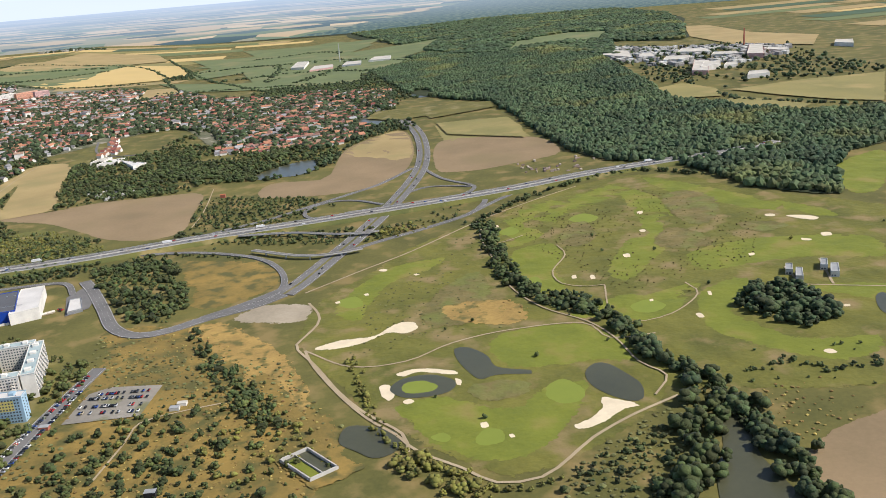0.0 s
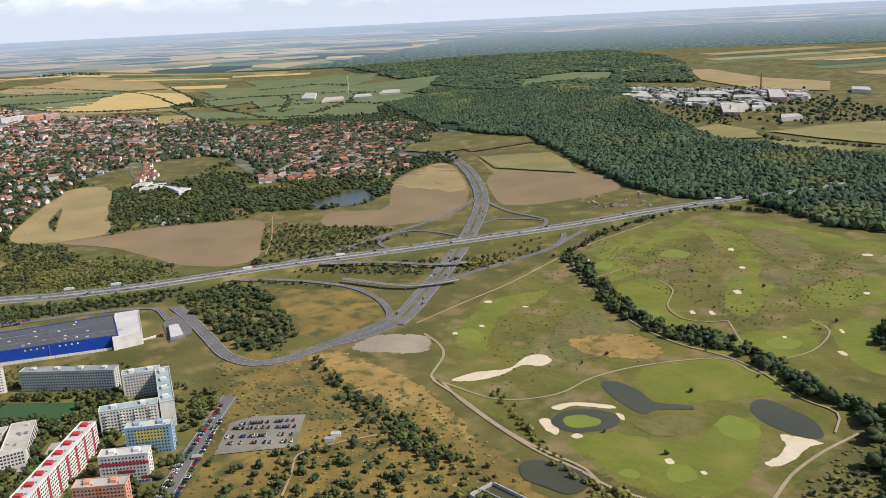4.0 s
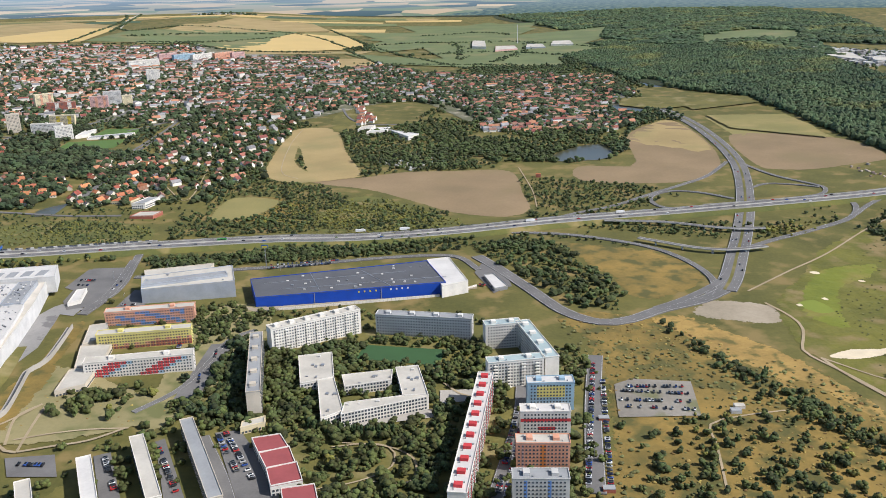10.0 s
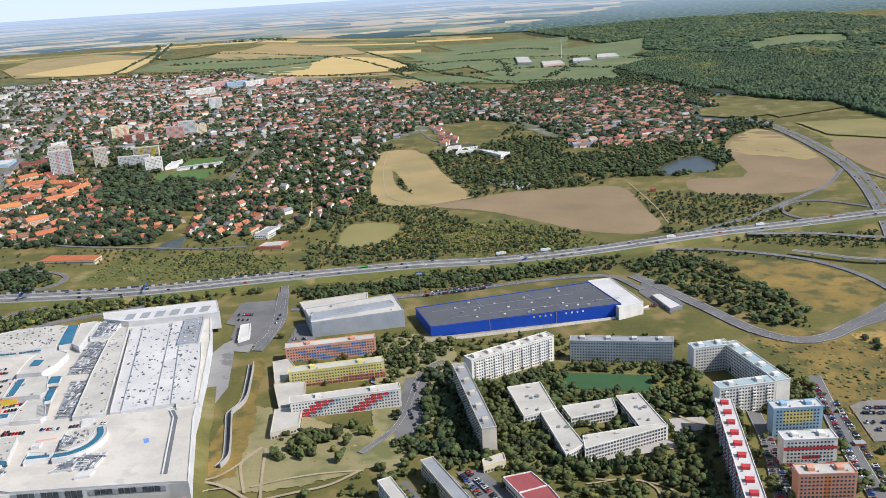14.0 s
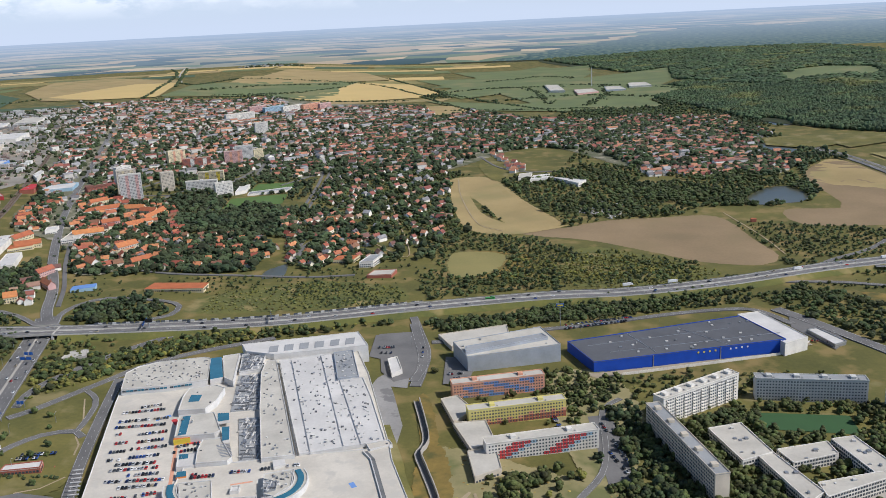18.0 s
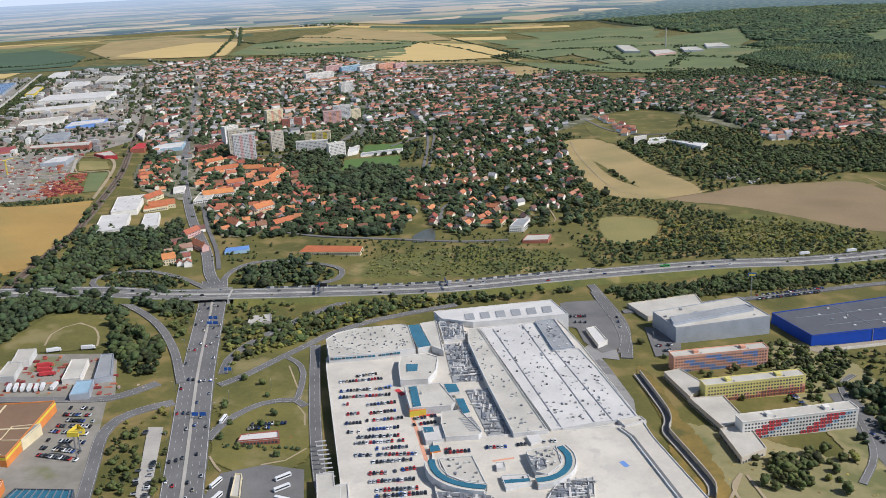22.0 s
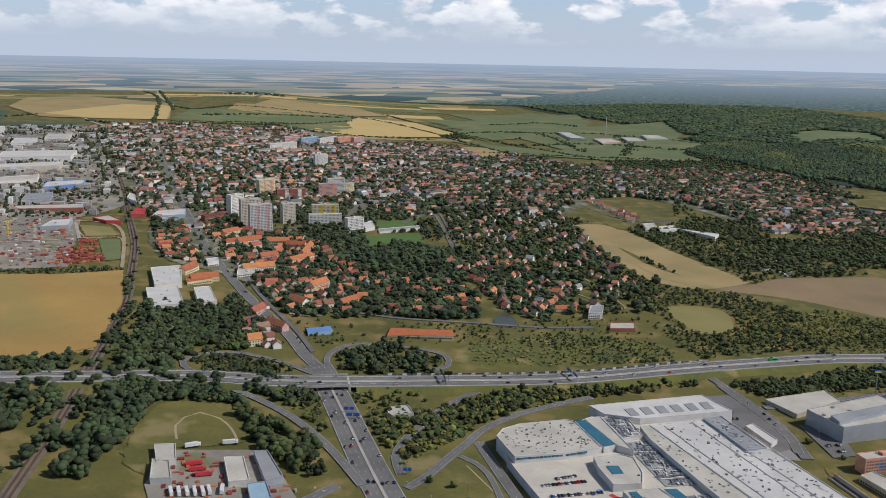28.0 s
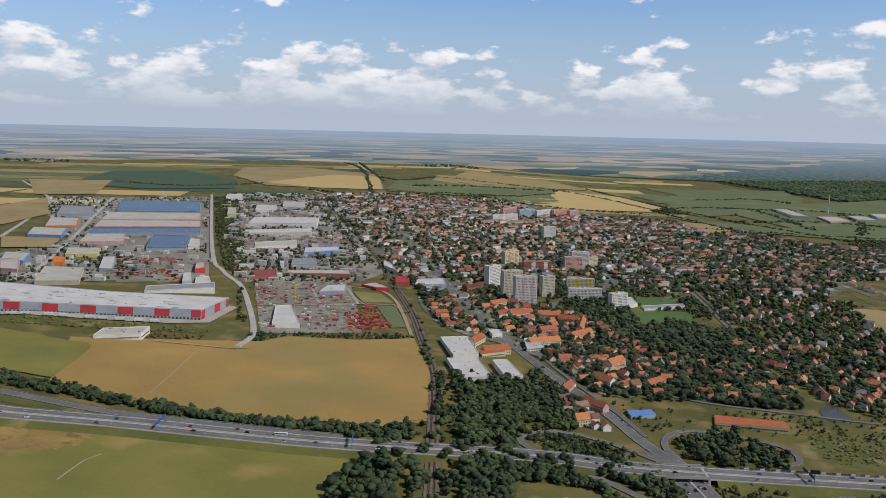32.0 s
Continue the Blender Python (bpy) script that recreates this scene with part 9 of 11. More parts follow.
tagged(part("chimney_stack", bm, BRICK), "tall brick factory chimney", "chimney")
x, y = [(-201, 2924)][0]
bm = bmesh.new()
bmesh.ops.create_cone(bm, cap_ends=True, segments=10, radius1=1.8, radius2=0.9, depth=60)
bmesh.ops.translate(bm, verts=bm.verts, vec=(x, y, rise(x, y) + 30))
tagged(part("radio_mast", bm, GREY_WALL), "tall thin grey radio mast", "mast")

patch("plot", [(-1260, 1222), (-1218, 1224), (-1194, 1177), (-1229, 1157)], OLIVE, "bare grassy building plot", "field", smooth=False)
patch("plot", [(-1211, 1151), (-1189, 1159), (-1159, 1062), (-1173, 1052)], CROP, "green plot beside the scrap yard", "field", smooth=False)
road([(-1270, 1240), (-1249, 1246), (-1222, 1238), (-1203, 1208), (-1185, 1160), (-1164, 1088), (-1147, 1027)], 4, "pale dusty yard road", TRACK, edge=False)
road([(-1274, 1126), (-1243, 1142), (-1192, 1168)], 3.5, "pale dusty yard road", TRACK, edge=False)
road([(-1267, 1234), (-1232, 1146)], 3.5, "pale dusty yard road", TRACK, edge=False)
# the yellow three-sided sign of the furniture market on its mast
x, y = [(-905.7, 495.7)][0]
mast = thing("sign_mast", x, y, 20, label="tall mast with a yellow three-sided sign", category="sign mast")
boxes("mast", [(-0.35, 0.35, -0.35, 0.35, -1, 13)], STEEL, mast)
for k in range(3):
    e = boxes("sign_board", [(-4.2, 4.2, -2.55, -2.3, 10.5, 13.5)], YELLOW, mast, "yellow sign board")
    e.matrix_basis = pose(0, 0, 0, 0, 0, 120 * k)
    e = boxes("sign_bar", [(-2.8, 2.8, -2.6, -2.54, 11.4, 12.5)], ROOF_GREY, mast, "dark bar of lettering")
    e.matrix_basis = pose(0, 0, 0, 0, 0, 120 * k)


# ---- houses ----
TILE_RED = material("red_tiles", (0.46, 0.165, 0.085), 0.85, (0.32, 0.115, 0.065), 0.3, 1.5, 1.0, object_random=0.35)
TILE_BROWN = material("brown_tiles", (0.22, 0.10, 0.065), 0.85, (0.15, 0.075, 0.05), 0.3, 1.5, 1.0, object_random=0.35)
TILE_GREY = material("grey_slates", (0.21, 0.20, 0.20), 0.85, (0.14, 0.135, 0.135), 0.3, 1.5, 1.0, object_random=0.3)
STUFF_TILE = [
    material("mixed_red_tiles", (0.40, 0.165, 0.108), 0.85, (0.28, 0.12, 0.082), 0.3, 1.5, 1.0, island=0.4),
    material("mixed_brown_tiles", (0.30, 0.175, 0.13), 0.85, (0.22, 0.13, 0.10), 0.3, 1.5, 1.0, island=0.4),
    material("mixed_grey_slates", (0.30, 0.29, 0.29), 0.85, (0.20, 0.195, 0.195), 0.3, 1.5, 1.0, island=0.4),
]
HOUSE_WALL = paint("house_render", (0.74, 0.67, 0.53), object_random=0.22)
STUFF_WALL = paint("mixed_house_render", (0.80, 0.76, 0.67), island=0.25)


def gable(w, d, h, r, over=0.4):
    """Walls with gables and a pitched roof of real thickness, about the house's middle."""
    x, y = w / 2, d / 2
    wall_v = np.array([(-x, -y, -1), (x, -y, -1), (x, y, -1), (-x, y, -1), (-x, -y, h), (x, -y, h), (x, y, h), (-x, y, h), (-x, 0, h + r), (x, 0, h + r)])
    wall_f = [np.array([(0, 1, 5, 4), (2, 3, 7, 6)]), np.array([(1, 2, 6, 9, 5), (3, 0, 4, 8, 7)])]
    X, Y, e = x + over, y + over, r / y
    z0, z1, t = h - over * e, h + r, 0.22
    roof_v = np.array([(-X, -Y, z0), (X, -Y, z0), (X, 0, z1), (-X, 0, z1), (X, Y, z0), (-X, Y, z0), (-X, -Y, z0 + t), (X, -Y, z0 + t), (X, 0, z1 + t), (-X, 0, z1 + t), (X, Y, z0 + t), (-X, Y, z0 + t)])
    roof_f = [np.array([(6, 7, 8, 9), (9, 8, 10, 11), (1, 0, 3, 2), (2, 3, 5, 4), (0, 1, 7, 6), (4, 5, 11, 10), (1, 2, 8, 7), (2, 4, 10, 8), (3, 0, 6, 9), (5, 3, 9, 11)])]
    return wall_v, wall_f, roof_v, roof_f


SIZES = [(7.5, 6.5, 3.6, 2.6), (8.5, 6.5, 3.8, 2.8), (6.5, 6.0, 4.0, 2.4), (10, 6.5, 3.4, 2.8), (7, 7, 4.6, 2.6), (12, 7, 4.2, 3.0), (6.5, 5.5, 3.0, 2.6), (9, 8, 4.4, 3.2), (22, 9, 8.5, 2.2), (30, 9, 7.5, 1.6), (14, 11, 9.5, 2.0)]
PLAIN = 8  # the first sizes are houses, the rest town blocks
ROOFS = [(TILE_RED, "red-tiled roof"), (TILE_BROWN, "brown-tiled roof"), (TILE_GREY, "grey roof")]
HOUSES = []
for k, (w, d, h, r) in enumerate(SIZES):
    wv, wf, rv, rf = gable(w, d, h, r)
    for m, (rm, words) in enumerate(ROOFS):
        home = new("house")
        part("wall", link_mesh("wall", wv, wf, HOUSE_WALL), HOUSE_WALL, home)
        lid = part("roof", link_mesh("roof", rv, rf, rm), rm, home, words)
        boxes("chimney", [(w * 0.2, w * 0.2 + 0.7, 0.5, 1.2, h + r * 0.5, h + r + 0.8)], BRICK, lid)
        for s, u in ((0, 0.2), (0, 0.62)):
            q = part("window", PANE, GLASS, home)
            q.matrix_basis = pose((u - 0.5) * w, -d / 2 - 0.01, 1.1)
        HOUSES.append((home, k, m))


def homes(outline, gap, turn, seed, clump=0.0, reds=(0.6, 0.28), jitter=8, big=0.0):
    """House places in rows turned by some degrees; each takes its plot."""
    rng = np.random.default_rng(seed)
    p = np.array(outline, float)
    c, a = p.mean(0), radians(turn)
    R = np.array([(math.cos(a), -math.sin(a)), (math.sin(a), math.cos(a))])
    q = (p - c) @ R
    (x0, y0), (x1, y1) = q.min(0), q.max(0)
    out = []
    for row, y in enumerate(np.arange(y0, y1, gap * 1.12)):
        street = 0.30 * gap if row % 2 else -0.1 * gap
        x = x0
        while x < x1:
            x += gap * rng.uniform(0.75, 1.35)
            u = R @ (x, y + street + rng.normal(0, 0.06 * gap)) + c
            if rng.random() < clump or not inside(p, u[0:1], u[1:2])[0] or not free(u[0:1], u[1:2])[0]:
                continue
            t = rng.random()
            out.append((u[0], u[1], turn + rng.choice([0, 0, 90, 180]) + rng.normal(0, jitter), rng.integers(PLAIN, len(SIZES)) if rng.random() < big else rng.integers(0, PLAIN), 0 if t < reds[0] else 1 if t < reds[0] + reds[1] else 2, rng.uniform(0.8, 1.12)))
            take([(u[0] - 3.5, u[1] - 3.5), (u[0] + 3.5, u[1] - 3.5), (u[0] + 3.5, u[1] + 3.5), (u[0] - 3.5, u[1] + 3.5)], 2)
    return out


for spec in ([(-1641, 2400), (-1515, 2519), (-1172, 2760), (-811, 2503), (-664, 2325), (-731, 1738), (-802, 1445), (-876, 1434), (-998, 1441), (-1084, 1371), (-1132, 1186), (-1205, 1320), (-1339, 1627)], [(-834, 2550), (-444, 2125), (-112, 1859), (-108, 1496), (-302, 1428), (-451, 1689), (-620, 1468), (-759, 1512)], [(-1179, 1263), (-1068, 1283), (-952, 1195), (-908, 1071), (-913, 938), (-956, 891), (-1031, 1013), (-1127, 1087)]):
    patch("town_ground", spec, TOWN, "gardens and yards of the town", "ground", clear=False)
OLD = [(-1179, 1263), (-1068, 1283), (-1016, 1265), (-952, 1195), (-908, 1071), (-917, 978), (-929, 901), (-956, 891), (-982, 925), (-1031, 1013), (-1071, 1068), (-1127, 1087)]
VILLAS = [(-946, 1044), (-829, 1076), (-782, 1005), (-787, 914), (-894, 902), (-918, 892)]
SLOPE = [(-829, 1205), (-746, 1193), (-690, 1079), (-691, 984), (-723, 914), (-758, 943), (-780, 1052)]
CORE = [(-1641, 2400), (-1515, 2519), (-1172, 2760), (-1062, 2453), (-811, 2503), (-664, 2325), (-731, 1738), (-802, 1445), (-876, 1434), (-912, 1509), (-998, 1441), (-1084, 1371), (-1132, 1186), (-1205, 1320), (-1339, 1627)]
EAST = [(-834, 2550), (-628, 2435), (-444, 2125), (-225, 2046), (-112, 1859), (-108, 1496), (-187, 1413), (-302, 1428), (-356, 1614), (-451, 1689), (-546, 1626), (-620, 1468), (-759, 1512), (-831, 1679)]
FARSIDE = [(-427, 1994), (-208, 2093), (-33, 1995), (-21, 1745), (-76.4, 1409.9), (-143.7, 1340.2), (-247, 1450), (-329, 1594)]
NORTH = [(-1523, 2443), (-1282, 2585), (-1116, 2467), (-756, 2472), (-667, 2188), (-855, 2110), (-1103, 2050), (-1291, 2144), (-1419, 2200)]
# the larger buildings of the old town, each over its front line
def pitched(front, deep, h, r, wall, roof, label, name="town_building", category="building"):
    yaw, n, along, _ = frame_of(*front)
    a = np.array(front[0], float)
    back = np.array((-along[1], along[0]))
    if back[1] < 0:
        back = -back
    x, y = a + np.array(along) * n / 2 + back * deep / 2
    ob = thing(name, x, y, yaw, label=label, category=category, group="old town buildings")
    wv, wf, rv, rf = gable(n, deep, h, r)
    part("wall", link_mesh("wall", wv, wf, wall), wall, ob)
    lid = part("roof", link_mesh("roof", rv, rf, roof), roof, ob, "pitched tiled roof")
    for k in range(2):
        u = n * (0.3 if k else -0.3)
        boxes("chimney", [(u, u + 0.8, 0.6, 1.4, h + r * 0.5, h + r + 1.0)], BRICK, lid)
    sgn = 1 if math.cos(radians(yaw)) < 0 else -1
    for z in np.arange(1.0, h - 1.2, 2.3):
        boxes("window_row", [(u, u + 0.9, sgn * deep / 2 - 0.04, sgn * deep / 2 + 0.04, z, z + 1.2) for u in np.arange(-n / 2 + 0.8, n / 2 - 1.2, 2.2)], GLASS, ob)
    c, d = np.array(along) * n / 2, back * deep / 2
    m = np.array((x, y))
    take([m - c - d, m + c - d, m + c + d, m - c + d])


ORANGE_TILE = material("orange_tiles", (0.52, 0.19, 0.075), 0.85, (0.38, 0.135, 0.06), 0.3, 1.5, 1.0, object_random=0.2)
for spec, deep, h, r, wall, roof in (
    ([(-1052, 1167), (-1027, 1184)], 10, 6, 4, WHITE_WALL, ORANGE_TILE), ([(-1025, 1181), (-996, 1180)], 10, 6, 4, CREAM, ORANGE_TILE), ([(-998, 1170), (-975, 1164)], 9, 6, 4, CREAM, ORANGE_TILE),
    ([(-980, 1087), (-959, 1115)], 9, 6, 3.5, HOUSE_WALL, ORANGE_TILE), ([(-970, 1123), (-965, 1179)], 8, 6, 3.5, CREAM, ORANGE_TILE), ([(-1025, 1039), (-994, 1053)], 11, 6, 4, WHITE_WALL, ORANGE_TILE),
    ([(-1068, 990), (-1043, 1001)], 10, 4.5, 4, CREAM, ORANGE_TILE), ([(-1080, 1015), (-1072, 1042)], 9, 5, 4, CREAM, ORANGE_TILE), ([(-946, 976), (-932, 996)], 10, 8, 4, HOUSE_WALL, ORANGE_TILE),
    ([(-1015, 1097), (-998, 1110)], 9, 6, 3.5, PINK, ORANGE_TILE), ([(-1119, 1294), (-1099, 1318)], 9, 8, 2, BRICK, TILE_BROWN), ([(-1136, 1133), (-1124, 1143)], 8, 4, 3, CREAM, ORANGE_TILE),
    ([(-1078, 1211), (-1062, 1231)], 9, 6, 3.5, CREAM, ORANGE_TILE), ([(-967, 935), (-951, 919)], 9, 6, 4, WHITE_WALL, TILE_RED), ([(-914, 932), (-899, 949)], 8, 5, 3.5, CREAM, ORANGE_TILE),
    ([(-989, 886), (-982, 905)], 7, 5, 3.5, PINK, TILE_RED), ([(-977, 863), (-960, 845)], 7, 5, 3.5, PINK, TILE_RED), ([(-981, 805), (-971, 810)], 8, 6, 4, CREAM, ORANGE_TILE),
):
    pitched(spec, deep, h, r, wall, roof, "large rendered old-town building with " + ("brown" if roof is TILE_BROWN else "red" if roof is TILE_RED else "orange") + "-tiled pitched roof")
hall([(-1028, 1015), (-1011, 1025), (-1018, 1064), (-1033, 1054)], 5, WHITE_WALL, ROOF_PALE, "white flat-roofed town hall among orange roofs", "public_building", "building", windows=2, kit=6, seed=5)
placed = []
placed += homes(OLD, 13, 25, 11, 0.36, (0.85, 0.12), 14)
placed += homes(VILLAS, 15, 10, 12, 0.25, (0.7, 0.2), 14)
placed += homes(SLOPE, 14, 60, 13, 0.25, (0.6, 0.25))
placed += homes([(-996, 939), (-962, 872), (-947, 799), (-974, 797), (-989, 838)], 9, 30, 19, 0.1, (0.85, 0.1))
placed += homes([(-795, 1510), (-616, 1492), (-599, 1379), (-585, 1078), (-634, 973), (-695, 953), (-686, 1106), (-745, 1209), (-787, 1224)], 19, 55, 22, 0.42, (0.55, 0.25), 12)
placed += homes(CORE, 14.5, 32, 14, 0.2, (0.42, 0.25), big=0.07)
placed += homes(EAST, 15, 12, 15, 0.25, (0.5, 0.25), big=0.04)
placed += homes(FARSIDE, 15, 12, 16, 0.2, (0.6, 0.25))
placed += homes(NORTH, 16, 20, 17, 0.2, (0.45, 0.3), big=0.12)
placed += homes([(-561, 1613), (-533, 1631), (-482, 1471), (-504, 1427)], 11, -15, 18, 0.0, (0.7, 0.2))
placed += homes([(-303, 1451), (-161, 1409), (-208, 1350), (-319, 1385)], 12, 8, 20, 0.1, (0.7, 0.2))
singles = placed[:225]
for x, y, turn, k, m, s in singles:
    home = copy_thing(HOUSES[k * 3 + m][0], pose(x, y, rise(x, y), 0, 0, turn) @ Matrix.Diagonal((s, s, s, 1)))
    tagged(home, "small rendered house with " + ("red-tiled" if m == 0 else "brown-tiled" if m == 1 else "grey slate") + " pitched roof", "house", "town houses")
for home, _, _ in HOUSES:
    for o in (*home.children_recursive, home):
        bpy.data.objects.remove(o)
walls_v, walls_f, n_w = [], [], 0
roofs = {0: [[], [], 0], 1: [[], [], 0], 2: [[], [], 0]}
fives = []
SHAPES = [gable(*s) for s in SIZES]
for x, y, turn, k, m, s in placed[225:]:
    wv, wf, rv, rf = SHAPES[k]
    c, q = math.cos(radians(turn)) * s, math.sin(radians(turn)) * s
    R = np.array([(c, q, 0), (-q, c, 0), (0, 0, s)])
    o = (x, y, float(rise(x, y)))
    walls_v.append(wv @ R + o)
    walls_f.append(wf[0] + n_w)
    fives.append(wf[1] + n_w)
    n_w += len(wv)
    store_ = roofs[m]
    store_[0].append(rv @ R + o)
    store_[1].append(rf[0] + store_[2])
    store_[2] += len(rv)
tagged(part("town_houses", link_mesh("town_houses", np.vstack(walls_v), [np.vstack(walls_f), np.vstack(fives)], STUFF_WALL), STUFF_WALL), "rendered walls of the crowded town houses", "houses", kind="stuff")
for m, words in enumerate(("red", "brown", "grey")):
    if roofs[m][0]:
        tagged(part("town_roofs", link_mesh("town_roofs", np.vstack(roofs[m][0]), np.vstack(roofs[m][1]), STUFF_TILE[m]), STUFF_TILE[m]), words + " pitched roofs of the crowded town", "roofs", kind="stuff")

# gardens and street trees of the town
for k, (outline, gap, h, mat, clump, shapes) in enumerate(
    (
        (OLD, 10, 10, LEAF_TOWN, 0.4, MID_CROWN),
        ([(-1110, 1245), (-1095, 1420), (-940, 1450), (-905, 1300), (-925, 1240), (-1000, 1225)], 8, 8, LEAF_TOWN, 0.25, MID_CROWN),
        ([(-1110, 1480), (-1060, 1640), (-920, 1640), (-900, 1540), (-1000, 1480)], 10, 8, LEAF_TOWN, 0.3, FAR_CROWN),
        (VILLAS, 9, 12, LEAF_TOWN, 0.35, MID_CROWN),
        (SLOPE, 9, 11, LEAF_TOWN, 0.3, MID_CROWN),
        (OLD, 5.4, 6.5, LEAF_TOWN, 0.08, FAR_CROWN),
        (VILLAS, 5.4, 8.5, LEAF_TOWN, 0.02, MID_CROWN),
        (SLOPE, 5.4, 7, LEAF_TOWN, 0.02, FAR_CROWN),
        (CORE, 9.6, 8.0, LEAF_TOWN, 0.15, TINY_CROWN),
        (CORE, 14, 11.0, LEAF_TOWN, 0.3, FAR_CROWN),
        (EAST, 9.0, 9.0, LEAF_TOWN, 0.05, TINY_CROWN),
        (EAST, 15, 12, LEAF_DARK, 0.3, FAR_CROWN),
        (FARSIDE, 7.6, 8.5, LEAF_TOWN, 0.0, TINY_CROWN),
        (NORTH, 8.5, 8.5, LEAF_TOWN, 0.0, TINY_CROWN),
        ([(-1022, 1458), (-960, 1597), (-754, 1621), (-774, 1192), (-829, 1189), (-902, 1072), (-982, 1176)], 7.5, 8, LEAF_TOWN, 0.22, FAR_CROWN),
        ([(-1873, 2356), (-1572, 2493), (-1242, 1391), (-1260, 1284), (-1390, 1191), (-1549, 1539)], 9, 6.5, LEAF_TOWN, 0.42, FAR_CROWN),
        ([(-2248, 2093), (-1878, 2256), (-1423, 1165), (-1621, 1049), (-1769, 1266), (-1766, 1431)], 11, 6, LEAF_TOWN, 0.45, FAR_CROWN),
        ([(-982, 1176), (-945, 1263), (-801, 1207), (-780, 1052), (-829, 1063), (-902, 1072), (-931, 1123)], 6.0, 10, LEAF_TOWN, 0.15, MID_CROWN),
        ([(-795, 1510), (-616, 1492), (-599, 1379), (-572, 1078), (-601, 962), (-697, 943), (-686, 1106), (-745, 1209), (-787, 1224)], 7.0, 6.5, LEAF, 0.22, FAR_CROWN),
        ([(-795, 1510), (-616, 1492), (-599, 1379), (-572, 1078), (-601, 962), (-697, 943), (-686, 1106), (-745, 1209), (-787, 1224)], 12, 11, LEAF_TOWN, 0.3, MID_CROWN),
        ([(-572, 1078), (-550, 1039), (-435.2, 997.9), (-405.4, 951.8), (-483.0, 897.5), (-603.6, 867.6), (-611, 922)], 5.5, 4.0, LEAF_PARK, 0.55, FAR_CROWN),
        ([(-457, 1396), (-401, 1350), (-352, 1215), (-380.4, 1095.1), (-448.3, 1046.9), (-472, 1115), (-505, 1225), (-541, 1337), (-513, 1420)], 7.5, 7, LEAF, 0.3, FAR_CROWN),
        ([(-381, 1413), (-198, 1370), (-167.5, 1228.7), (-188.2, 1164.2), (-291.2, 1176.5), (-367.5, 1108.1), (-370, 1252)], 6.5, 8, LEAF, 0.22, MID_CROWN),
        ([(-483, 2126), (-230, 2217), (-48, 1955), (-19, 1652), (-142, 1429), (-115, 1792), (-275, 2054)], 7.0, 8, LEAF, 0.1, FAR_CROWN),
        ([(-1865, 2262), (-1815, 2284), (-1499, 1482), (-1384, 1195), (-1434, 1247), (-1565, 1534)], 6.0, 6, LEAF, 0.1, FAR_CROWN),
        ([(-1627, 2274), (-1591, 2383), (-1270, 1482), (-1132, 1050), (-1089, 785), (-1106, 836), (-1139, 1020), (-1218, 1268), (-1356, 1613)], 6.0, 7, LEAF, 0.1, FAR_CROWN),
        ([(-1297, 959), (-1148, 1036), (-1142, 1019), (-1283, 928)], 4.5, 4, LEAF_DARK, 0.0, MID_CROWN),
        ([(-1384, 901), (-1327, 935), (-1324, 914), (-1372, 889)], 6, 3.5, LEAF_RUST, 0.1, MID_CROWN),
        ([(-1103, 864), (-1085, 913), (-1067, 899), (-1024, 909), (-1016, 981), (-976, 892), (-969, 813), (-982, 811), (-1029, 799), (-1026, 762), (-1026, 738), (-1082, 728), (-1091, 804)], 5.6, 8.5, LEAF_TOWN, 0.12, NEAR_CROWN),
        ([(-1019, 787), (-998, 799), (-953, 775), (-948, 753), (-1004, 744), (-1016, 764)], 4.4, 4.0, LEAF_TOWN, 0.05, MID_CROWN),
        ([(-909, 793), (-893, 824), (-865, 839), (-827, 794), (-828, 766), (-898, 756)], 6.5, 7.5, LEAF_TOWN, 0.32, NEAR_CROWN),
        ([(-1026, 720), (-990, 733), (-944, 742), (-919, 732), (-920, 692), (-970, 676), (-990, 687), (-1019, 688)], 5.2, 6.5, LEAF_TOWN, 0.12, NEAR_CROWN),
        ([(-1084, 722), (-1012, 729), (-938, 738), (-936, 719), (-1007, 706), (-1010, 658), (-1078, 631), (-1085, 684)], 5.6, 9, LEAF_TOWN, 0.05, NEAR_CROWN),
        ([(-1167, 1008), (-1146, 1040), (-1099, 900), (-1098, 865), (-1109, 862), (-1124, 932)], 5.0, 6, LEAF_TOWN, 0.3, MID_CROWN),
        ([(-294, 2765), (-29, 2679), (15, 2201), (62, 1864), (-64, 1631), (-184, 2034), (-335, 2173)], 9, 9, LEAF_DARK, 0.1, FAR_CROWN),
        ([(561, 2382), (920, 2141), (846, 1659), (895, 1611), (829, 1490), (670, 1506), (547, 1471), (455, 1626), (487, 2018)], 17, 10, LEAF_DARK, 0.3, FAR_CROWN),
        ([(-406, 2433), (-51, 2400), (-20, 1931), (-208, 2093), (-326, 2185)], 9, 8, LEAF, 0.25, FAR_CROWN),
        ([(-84, 1639), (-21, 1665), (16.7, 1455.7), (-21.5, 1355.5), (-102.4, 1230.9), (-189.8, 1163.4), (-208.3, 1241.8), (-120.5, 1258.8), (-68, 1455)], 6.5, 8, LEAF_DARK, 0.05, MID_CROWN),
        ([(-393, 3159), (24, 3150), (-24, 2651), (-341, 2635)], 15, 8, LEAF_DARK, 0.35, FAR_CROWN),
        ([(-724, 2990), (-391, 2990), (43, 2647), (-26, 2504), (-427, 2786), (-726, 2690)], 10, 8, LEAF_DARK, 0.2, FAR_CROWN),
    )
):
    woods("town_trees", scatter(outline, gap, 300 + k, clump), h, mat, "leafy trees and gardens of the town", shapes)
